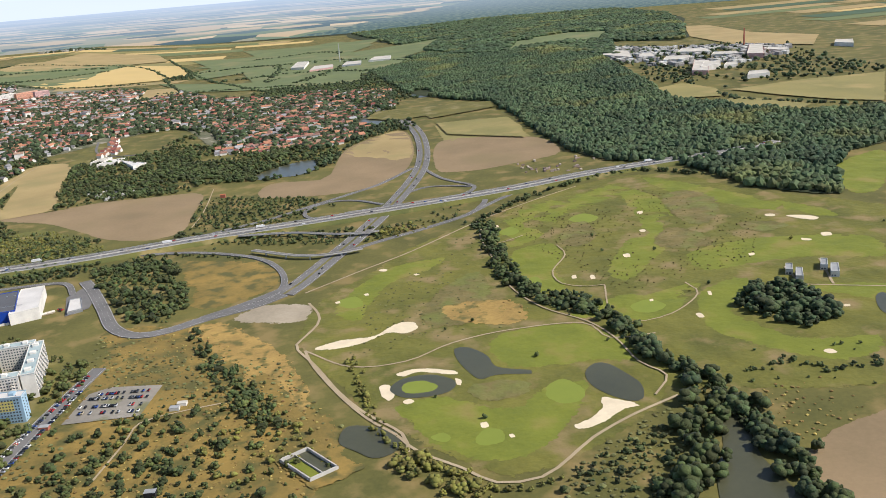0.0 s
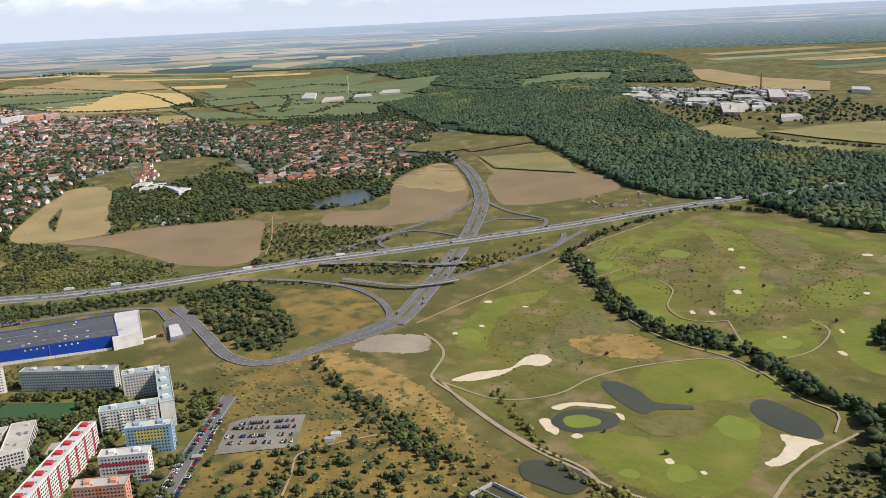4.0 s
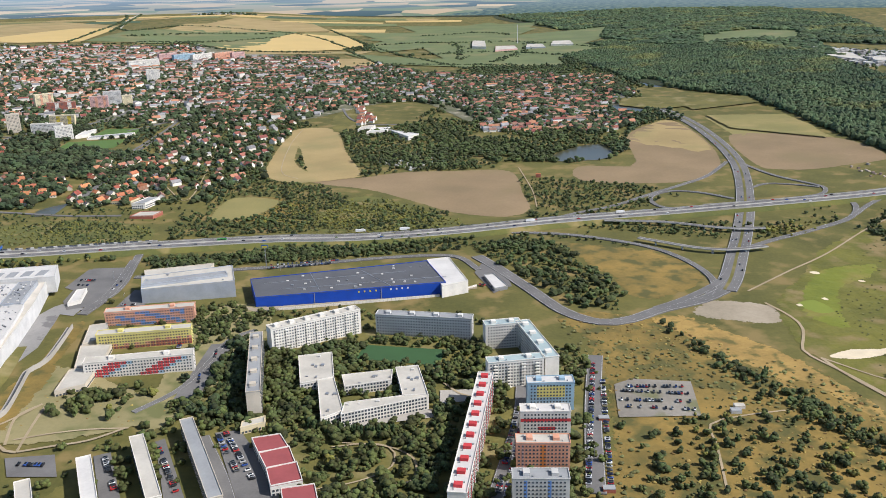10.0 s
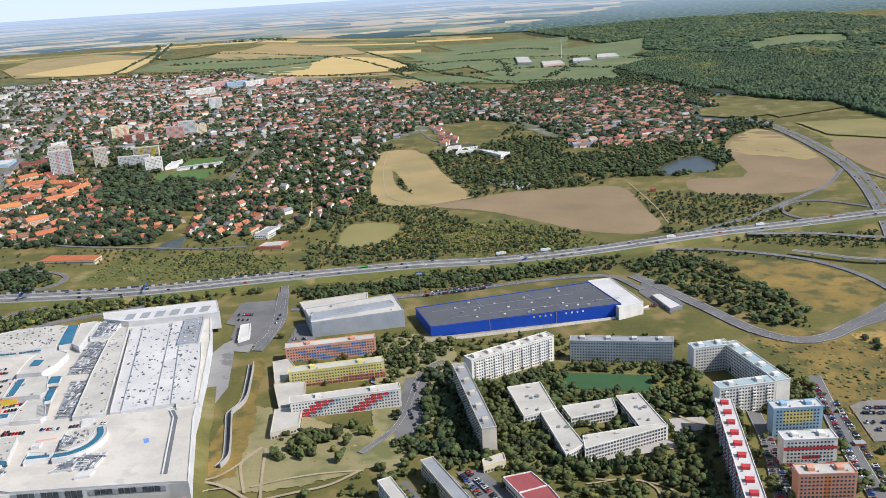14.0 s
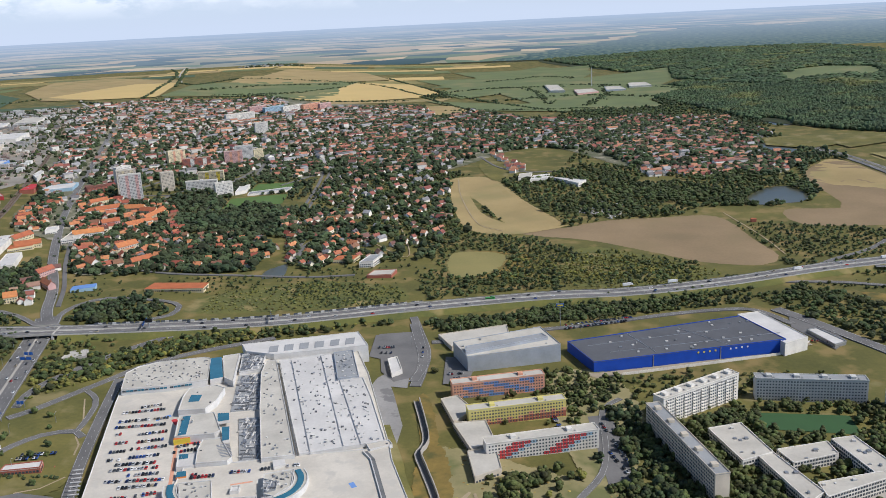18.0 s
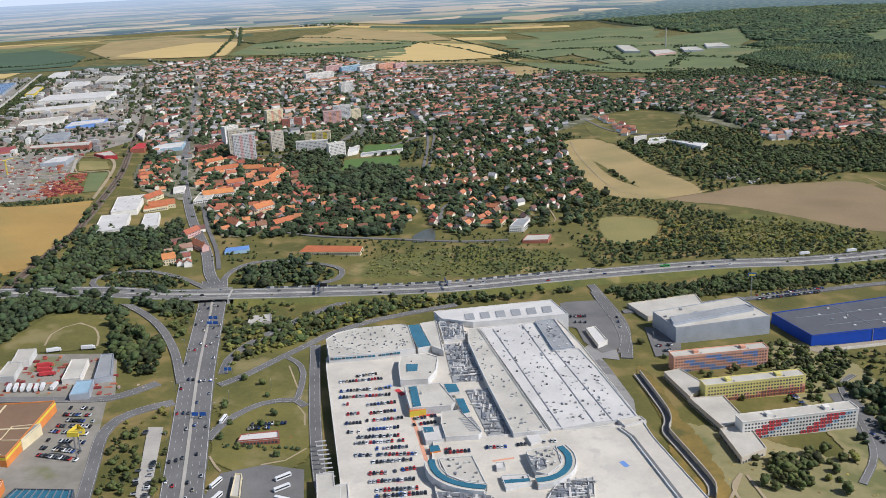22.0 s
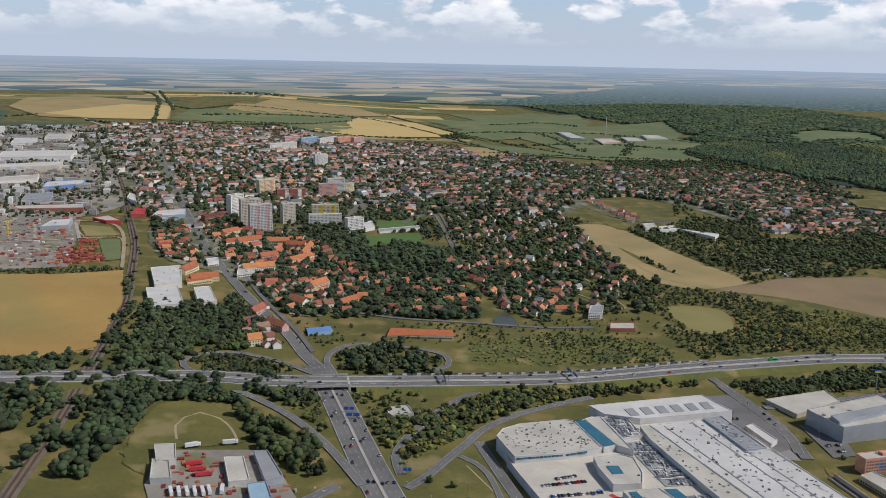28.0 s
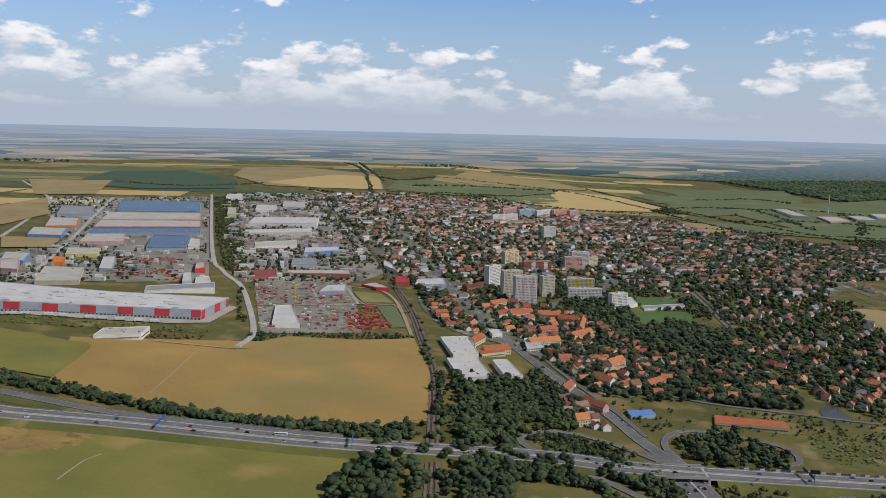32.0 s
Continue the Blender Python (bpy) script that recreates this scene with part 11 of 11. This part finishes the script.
DECK_Z = MALL_BASE + 8.72
for a, b in [[(-774.0, 585.0), (-760.6, 589.3)], [(-783.0, 577.3), (-755.4, 582.6)], [(-780.3, 564.8), (-748.8, 570.0)], [(-779.3, 557.1), (-748.8, 560.8)], [(-775.3, 547.9), (-771.6, 548.8)], [(-761.4, 547.5), (-744.1, 551.4)], [(-771.1, 536.5), (-761.9, 538.5)], [(-758.2, 537.5), (-742.7, 541.3)], [(-770.1, 525.9), (-759.5, 527.7)], [(-759.0, 528.9), (-738.3, 532.6)], [(-767.3, 516.2), (-757.9, 517.4)], [(-757.9, 518.6), (-738.5, 522.3)], [(-760.7, 510.8), (-737.3, 513.3)], [(-761.2, 504.7), (-734.6, 507.9)], [(-749.1, 499.1), (-731.9, 501.5)], [(-759.0, 492.7), (-726.6, 494.5)], [(-749.2, 485.9), (-726.9, 489.3)], [(-749.2, 475.5), (-739.7, 476.5)], [(-737.0, 477.7), (-724.6, 481.4)], [(-747.9, 468.2), (-725.2, 471.1)], [(-743.6, 460.8), (-721.8, 463.3)], [(-742.9, 455.8), (-718.1, 459.2)], [(-731.6, 449.5), (-717.3, 453.3)], [(-736.8, 444.4), (-715.3, 447.1)], [(-733.3, 438.3), (-712.1, 441.3)], [(-728.8, 431.4), (-710.3, 435.0)], [(-732.9, 530.7), (-719.9, 534.8)], [(-732.5, 524.0), (-718.8, 527.8)], [(-712.7, 493.1), (-698.4, 495.3)], [(-713.0, 495.8), (-706.7, 497.3)], [(-692.5, 497.9), (-679.6, 499.2)], [(-676.6, 500.5), (-670.8, 501.5)], [(-663.3, 503.5), (-654.6, 504.7)]]:
    row_of_cars(a, b, 0.95, 0.0, DECK_Z + (1.2 if a[0] > -722 and b[1] < 505 else 0.0), gap=1.9, state="parked on the mall roof")
# streets and car parks of the estate
for spec, full, across in (
    ([(-235.7, 565.3), (-255.3, 417.5)], 0.75, True), ([(-232.3, 544.6), (-243.9, 417.9)], 0.7, True), ([(-287.1, 499.1), (-299.5, 413.0)], 0.6, True), ([(-282.6, 498.8), (-295.0, 412.9)], 0.5, True),
    ([(-224.5, 527.7), (-181.6, 523.7)], 0.5, True), ([(-225.6, 515.9), (-183.3, 513.6)], 0.45, True), ([(-223.1, 507.4), (-183.4, 503.9)], 0.4, True), ([(-218.9, 533.1), (-181.6, 533.4)], 0.6, True),
    ([(-452.7, 467.1), (-429.4, 426.2)], 0.7, True), ([(-448.6, 469.3), (-420.5, 421.3)], 0.7, True), ([(-480.2, 451.9), (-455.6, 409.1)], 0.6, True), ([(-506.7, 444.3), (-485.4, 407.3)], 0.6, True), ([(-545.9, 430.2), (-530.2, 430.1)], 0.6, True),
    ([(-485.4, 578.5), (-474.2, 515.4)], 0.7, False), ([(-486.7, 545.6), (-476.8, 508.5)], 0.7, False), ([(-517.3, 609.6), (-507.5, 552.6)], 0.6, True),
    ([(-581.7, 655.1), (-568.0, 657.9)], 0.7, True), ([(-583.5, 645.7), (-570.1, 648.5)], 0.7, True), ([(-638.5, 706.8), (-624.0, 707.9)], 0.5, True), ([(-637.6, 696.0), (-623.5, 696.0)], 0.4, True),
    ([(-930.6, 512.7), (-908.5, 511.5)], 0.8, True), ([(-927.7, 503.2), (-904.6, 502.3)], 0.8, True), ([(-926.9, 495.0), (-901.8, 492.2)], 0.85, True), ([(-924.9, 487.8), (-900.0, 484.5)], 0.85, True), ([(-933.1, 531.9), (-915.7, 532.6)], 0.7, True), ([(-931.7, 525.4), (-911.3, 525.8)], 0.7, True), ([(-930.4, 519.0), (-909.6, 519.6)], 0.8, True), ([(-933.5, 540.1), (-915.8, 540.8)], 0.6, True), ([(-829.2, 528.4), (-798.5, 534.8)], 0.6, True),
    ([(-880.8, 522.8), (-857.1, 446.0)], 0.2, True), ([(-865.3, 497.3), (-852.0, 446.5)], 0.4, True), ([(-490.8, 754.8), (-433.3, 772.3)], 0.8, True), ([(-490.9, 747.5), (-436.2, 764.6)], 0.8, True),
    ([(-310.2, 712.7), (-288.8, 703.3)], 0.7, True), ([(-603.1, 726.6), (-601.6, 676.4)], 0.3, False), ([(-564.0, 561.3), (-556.9, 513.0)], 0.5, False), ([(-824.5, 524.5), (-806.8, 528.8)], 0.7, True),
):
    row_of_cars(spec[0], spec[1], full, 0.95 if len(spec) == 2 else 0.3, across=across, gap=1.8 if across else 4.5)


def traffic(line, offsets, lift, gap, seed, state="driving on the motorway"):
    rng = np.random.default_rng(seed)
    d = np.r_[0, np.cumsum(np.linalg.norm(np.diff(line, axis=0), axis=1))]
    s = sideways(line)
    for off in offsets:
        q = rng.uniform(5, gap)
        while q < d[-1] - 5:
            p = np.array([np.interp(q, d, line[:, k]) for k in (0, 1)])
            w = np.array([np.interp(q, d, s[:, k]) for k in (0, 1)])
            x, y = p + w * off
            car(x, y, rise(*p) + lift, math.degrees(math.atan2(-w[0], w[1])) + (180 if off > 0 else 0), state)
            q += gap * rng.uniform(0.4, 1.7)


traffic(D0, (-7, -3.5, 3.5, 7), 4.06, 75, 1)
traffic(D1, (-7, -4, 4, 7), 0.93, 90, 2)
traffic(MAIN, (-8.5, -5, -2, 2, 5, 8.5), 0.93, 36, 3, "driving on the main road")
LORRY_WHITE = paint("lorry_white", (0.75, 0.75, 0.73))


def lorry(x, y, z, yaw, mat, label, n=9.5, category="lorry", name="lorry"):
    ob = thing(name, x, y, yaw, z=z, label=label, category=category, group="lorries and buses")
    boxes("box_body", [(-n / 2, n / 2 - 1.6, -0.9, 0.9, 0.55, 2.75)], mat, ob)
    boxes("cab", [(n / 2 - 1.5, n / 2, -0.85, 0.85, 0.4, 2.1)], mat, ob)
    boxes("windscreen", [(n / 2, n / 2 + 0.04, -0.75, 0.75, 1.2, 1.95)], CAR_GLASS, ob)
    for wx in (-n / 2 + 1.2, -n / 2 + 2.2, n / 2 - 1.0):
        for wy in (-0.8, 0.8):
            part("wheel", WHEEL, TYRE, ob).matrix_basis = pose(wx, wy, 0.35) @ Matrix.Diagonal((1.4, 1.4, 1.4, 1))


def bus(x, y, z, yaw, mat, label, n=8.5):
    ob = thing("bus", x, y, yaw, z=z, label=label, category="bus", group="lorries and buses")
    part("body", shell("body", [(-n / 2, 0.8, 0.35, 2.1), (-n / 2 + 0.3, 0.9, 0.3, 2.2), (n / 2 - 0.3, 0.9, 0.3, 2.2), (n / 2, 0.8, 0.35, 2.05)], mat), mat, ob)
    for s in (-1, 1):
        boxes("side_windows", [(-n / 2 + 0.4, n / 2 - 0.6, s * 0.91 - 0.02, s * 0.91 + 0.02, 1.1, 1.8)], CAR_GLASS, ob)
    for wx in (-n / 2 + 1.8, n / 2 - 1.6):
        for wy in (-0.75, 0.75):
            part("wheel", WHEEL, TYRE, ob).matrix_basis = pose(wx, wy, 0.33) @ Matrix.Diagonal((1.35, 1.35, 1.35, 1))


for t_, m, words in (([(-424.9, 848.7)], LORRY_WHITE, "white articulated lorry on the motorway"), ([(-382.9, 856.0)], LORRY_WHITE, "white articulated lorry on the motorway"), ([(-260.1, 885.8)], LORRY_WHITE, "white lorry on the motorway"), ([(-167.4, 914.1)], LORRY_WHITE, "white lorry on the motorway"), ([(282.3, 1019.7)], LORRY_WHITE, "white lorry on the motorway")):
    x, y = t_[0]
    lorry(x, y, rise(x, y) + 4.06, 17, m, words)
x, y = [(-550.1, 814.5)][0]
bus(x, y, rise(x, y) + 4.06, 17, paint("bus_green", (0.05, 0.28, 0.06)), "green coach on the motorway")
x, y = [(-1178, 697)][0]
bus(x, y, rise(x, y) + 4.06, 8, LORRY_WHITE, "white coach on the motorway")
for p, q in zip([(-825.5, 464.3), (-821.1, 452.4), (-795.8, 474.2), (-793.9, 464.5), (-792.2, 458.9), (-841.4, 527.1)], [(-822.4, 473.6), (-818.4, 460.2), (-789.1, 480.0), (-787.3, 470.0), (-783.6, 456.0), (-840.5, 540.4)]):
    yaw, n, along, _ = frame_of(p, q)
    x, y = np.add(p, along * n / 2)
    bus(x, y, rise(x, y) + 0.75, yaw, LORRY_WHITE, "white city bus standing in the bus park")
for k, (p, q) in enumerate(zip([(-979, 555), (-975, 555), (-971, 556), (-967, 556), (-963, 557), (-960, 558), (-955, 561), (-989, 615), (-967, 623), (-982, 592), (-979, 586), (-974, 580)], [(-983, 566), (-979, 567), (-975, 567), (-971, 568), (-967, 568), (-964, 570), (-956, 570), (-976, 620), (-957, 625), (-971, 596), (-967, 589), (-963, 583)])):
    yaw, n, along, _ = frame_of(p, q)
    x, y = np.add(p, along * n / 2)
    red = k >= 9
    lorry(x, y, rise(x, y) + 0.75, yaw, RED if red else LORRY_WHITE, ("red" if red else "white") + " lorry parked in the depot yard", 9)
for k, u in enumerate((0.04, 0.13, 0.27, 0.36, 0.52, 0.6, 0.71, 0.83, 0.93)):
    x, y = -1518 + 140 * u, 906.5 + 45 * u
    lorry(x, y, rise(x, y) + 0.85, 18, LORRY_WHITE, "white lorry parked before the warehouse", 9)
# what is past counting of the parked cars
if CARS["rest"]:
    for c in range(8):
        vs, fs, caps, n = [], [], [], 0
        src = BODY[c]
        co = np.array([v.co for v in src.vertices])
        quads = np.array([list(p.vertices) for p in src.polygons if len(p.vertices) == 4])
        for x, y, z, yaw, k in CARS["rest"]:
            if k == c:
                a = radians(yaw)
                R = np.array([(math.cos(a), math.sin(a), 0), (-math.sin(a), math.cos(a), 0), (0, 0, 1)])
                vs.append((co * (1, 1, 1.25)) @ R + (x, y, z))
                fs.append(quads + n)
                n += len(co)
        if vs:
            tagged(part("parked_cars", link_mesh("parked_cars", np.vstack(vs), np.vstack(fs), CAR_PAINT[c]), CAR_PAINT[c]), f"many {COLOURS[c][0]} cars parked far off", "cars", kind="stuff")
    vs, fs, n = [], [], 0
    co = np.array([v.co for v in CABIN.vertices])
    quads = np.array([list(p.vertices) for p in CABIN.polygons if len(p.vertices) == 4])
    for x, y, z, yaw, k in CARS["rest"]:
        a = radians(yaw)
        R = np.array([(math.cos(a), math.sin(a), 0), (-math.sin(a), math.cos(a), 0), (0, 0, 1)])
        vs.append((co + (0, 0, 0.15)) @ R + (x, y, z))
        fs.append(quads + n)
        n += len(co)
    tagged(part("car_windows", link_mesh("car_windows", np.vstack(vs), np.vstack(fs), CAR_GLASS), CAR_GLASS), "dark glass of far parked cars", "cars", kind="stuff")


# ---- single trees of the estate and the golf course ----
SINGLES = []
for k in range(6):
    v, f = crown_shape(90 + k, 10, 1)
    SINGLES.append([link_mesh("crown", v, f, m) for m in (LEAF_PARK, LEAF, LEAF_YELLOW)])
trunk_bm = bmesh.new()
bmesh.ops.create_cone(trunk_bm, cap_ends=True, segments=7, radius1=0.045, radius2=0.02, depth=0.5)
bmesh.ops.translate(trunk_bm, verts=trunk_bm.verts, vec=(0, 0, 0.22))
STEM = bpy.data.meshes.new("trunk")
trunk_bm.to_mesh(STEM)
trunk_bm.free()
STEM.materials.append(BARK)
v, f = crown_shape(120, 8, 1, 1.0)
SPIRE = link_mesh("crown", v * (0.42, 0.42, 1.0), f, POPLAR)
tree_rng = np.random.default_rng(31)
WORDS = ("leafy green broadleaf tree", "dark green broadleaf tree", "yellowing broadleaf tree")


def tree(x, y, h, tone=0, where="beside the blocks", wide=1.0):
    ob = thing("tree", x, y, tree_rng.uniform(0, 360), label=f"{WORDS[tone]} {where}", category="tree", group="single trees")
    me = SINGLES[tree_rng.integers(0, 6)][tone]
    s = Matrix.Diagonal((h * wide, h * wide, h, 1))
    part("trunk", STEM, BARK, ob).matrix_basis = s
    part("crown", me, me.materials[0], ob).matrix_basis = s


def poplar(x, y, h, where):
    ob = thing("poplar", x, y, tree_rng.uniform(0, 360), label=f"slim dark poplar {where}", category="tree", group="poplars")
    s = Matrix.Diagonal((h, h, h, 1))
    part("trunk", STEM, BARK, ob).matrix_basis = s
    part("crown", SPIRE, POPLAR, ob).matrix_basis = s


for x, y in [(-395.5, 476.5), (-392.5, 474.6), (-388.5, 475.6), (-385.0, 473.1), (-381.3, 474.1), (-377.6, 471.6), (-373.8, 470.3), (-370.1, 471.3), (-366.7, 469.4), (-363.6, 471.0), (-359.9, 472.0), (-356.2, 473.0), (-403.1, 476.8), (-400.1, 474.9)]:
    poplar(x, y, 9, "before the school")
for x, y in [(-130.6, 550.2)] + [(-133.1, 546.6)]:
    poplar(x, y, 9, "in the dry grass")
for outline, gap, h, tones, where in (
    # next two favour the dark tone, painting the blocks' shade into the leaves
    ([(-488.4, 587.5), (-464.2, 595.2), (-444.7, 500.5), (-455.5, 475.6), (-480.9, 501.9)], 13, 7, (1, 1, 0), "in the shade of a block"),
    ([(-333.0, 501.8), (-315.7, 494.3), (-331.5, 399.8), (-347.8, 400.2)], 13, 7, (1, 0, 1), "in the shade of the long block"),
    ([(-412.3, 462.4), (-337.0, 495.5), (-345.3, 400.2), (-386.1, 401.0)], 16, 6, (0, 0, 2), "in the park"),
    ([(-453.9, 465.8), (-431.6, 466.9), (-411.3, 410.5), (-428.3, 409.6)], 14, 6, (0, 1), "by the car park"),
    ([(-580.2, 515.0), (-497.8, 527.9), (-468.3, 478.1), (-546.5, 454.0)], 20, 6, (0, 0, 2), "on the park lawn"),
    ([(75.5, 803.9), (416.4, 732.9), (304.0, 526.3), (139.8, 578.8), (92.5, 668.0)], 60, 3.2, (0, 1, 2), "on the golf course"),
    ([(-49.2, 633.8), (120.0, 563.3), (139.5, 468.5), (66.4, 405.5), (-16.6, 448.1)], 55, 3.2, (0, 1), "on the golf course"),
    ([(-871.8, 627.9), (-803.5, 561.7), (-791.0, 493.7), (-830.7, 489.7)], 17, 4.5, (0, 1), "on the grass by the mall"),
):
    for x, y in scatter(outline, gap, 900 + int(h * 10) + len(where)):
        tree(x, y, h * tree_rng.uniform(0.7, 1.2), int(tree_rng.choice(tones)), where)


# ---- signs, lamps and small built things by the roads ----
SIGN_BLUE = paint("sign_blue", (0.03, 0.12, 0.42), 0.5)


def gantry(x, y, yaw, wide, label, high=5.0, base=None):
    ob = thing("sign_gantry", x, y, yaw, z=base, label=label, category="road sign", group="sign gantries")
    for s in (-1, 1):
        boxes("post", [(s * wide / 2 - 0.15, s * wide / 2 + 0.15, -0.15, 0.15, 0, high)], STEEL, ob)
    boxes("beam", [(-wide / 2, wide / 2, -0.12, 0.12, high - 0.4, high)], STEEL, ob)
    for k in (-0.25, 0.25):
        boxes("sign_panel", [(k * wide - wide * 0.2, k * wide + wide * 0.2, -0.22, -0.13, high - 1.9, high + 0.3)], SIGN_BLUE, ob, "blue direction sign panel")
    return ob


for spec, wide in (([(-857.2, 594.5)], 5), ([(-892, 670)], 9), ([(-854.8, 534.2)], 9), ([(-895, 680)], 7)):
    x, y = spec[0]
    gantry(x, y, 0, wide, "blue direction signs on a steel gantry over the road")
for spec in ([(-1254, 677)], [(-1134, 703)], [(-828, 740)], [(-826, 738)], [(-730.6, 748.9)], [(-828, 735)]):
    x, y = spec[0]
    i = int(np.argmin(np.hypot(D0[:, 0] - x, D0[:, 1] - y)))
    d = D0[min(i + 1, len(D0) - 1)] - D0[i - 1]
    gantry(*D0[i], math.degrees(math.atan2(d[1], d[0])) + 90, 19, "steel sign gantry across the motorway", 5.5, rise(*D0[i]) + 4)
for spec, m, words, h in (([(-494.3, 754.6)], SIGN_BLUE, "tall blue and yellow store sign on a mast", 17), ([(-903.3, 487.5)], YELLOW, "yellow store sign on a tall mast", 13), ([(-826, 740)], TYRE, "dark advertising board on a mast", 9)):
    x, y = spec[0]
    ob = thing("sign_mast", x, y, 0, label=words, category="sign")
    boxes("mast", [(-0.3, 0.3, -0.3, 0.3, 0, h)], STEEL, ob)
    boxes("board", [(-3, 3, -0.35, 0.35, h, h + 2.6)], m, ob, "plain sign board")
    if m is SIGN_BLUE:
        boxes("sign_shape", [(-2.4, 2.4, -0.45, -0.36, h + 0.5, h + 1.9)], LETTER, ob, "yellow sign shape")


def lamp_post(x, y, yaw, high=7.0, base=None):
    ob = thing("street_lamp", x, y, yaw, z=base, label="slim grey steel street lamp beside the road", category="street lamp", group="street lamps")
    boxes("pole", [(-0.09, 0.09, -0.09, 0.09, 0, high)], STEEL, ob)
    boxes("arm", [(0, 1.4, -0.06, 0.06, high - 0.1, high)], STEEL, ob)
    boxes("lamp_head", [(1.2, 1.9, -0.14, 0.14, high - 0.16, high + 0.02)], PAINT, ob)


s = sideways(MAIN)
for k in range(1, len(MAIN) - 1, 3):
    for w, turn in ((-11.5, 0), (11.5, 180)):
        x, y = MAIN[k] + s[k] * w
        lamp_post(x, y, turn)
for x, y in [(-824.5, 574.4), (-845.0, 557.3), (-820.5, 513.8), (-799.9, 600.8)] + [(-611.8, 714.1), (-582.7, 663.7), (-479.3, 743.1), (-413.2, 764.0), (-574.5, 738.0)] + [(-239.6, 529.0), (-244.4, 486.7), (-248.4, 450.3)]:
    lamp_post(x, y, 90)
# noise wall of glass panes along the motorway above the meadow
near = [q for q in D0 if -880 < q[0] < -600]
wall = thing("noise_wall", *near[0], 0, label="low dark panel noise wall along the motorway", category="noise wall")
for a, b in zip(near, near[1:]):
    yaw, n, along, left = frame_of(a, b)
    for k in range(int(n / 3.3)):
        x, y = np.add(a, along * k * 3.3 + left * 10.9)
        q = boxes("panel", [(0.08, 3.2, -0.08, 0.08, 3.4, 5.6)], GREY_WALL if k % 2 else GLASS, wall)
        q.matrix_basis = pose(x - near[0][0], y - near[0][1], rise(x, y) - rise(*near[0]), 0, 0, yaw)
# kiosks, huts and tents in the dry grass
for spec, wall_m, roof_m, words, h in (([(-149.9, 403.0)], TYRE, ROOF_GREY, "dark stage tent in the dry grass", 3.5), ([(-238.2, 492.0)], BRICK, ROOF_GREY, "small red brick hut by the street", 2.2), ([(-244.7, 420.8)], BRICK, ROOF_GREY, "small red brick hut by the street", 2.2), ([(-158.1, 508.5)], WHITE_WALL, ROOF_PALE, "small white hut by the track", 2.0), ([(-240.6, 1089.8)], BRICK, TILE, "farmhouse with red roof beside a field", 4.0), ([(-161.5, 502.8)], GREY_WALL, ROOF_GREY, "small grey hut in the scrub", 2.0)):
    x, y = spec[0]
    hall([(x - 3, y - 2), (x + 3, y - 2), (x + 3, y + 2), (x - 3, y + 2)], h, wall_m, roof_m, words, "hut", "hut", rim=False)
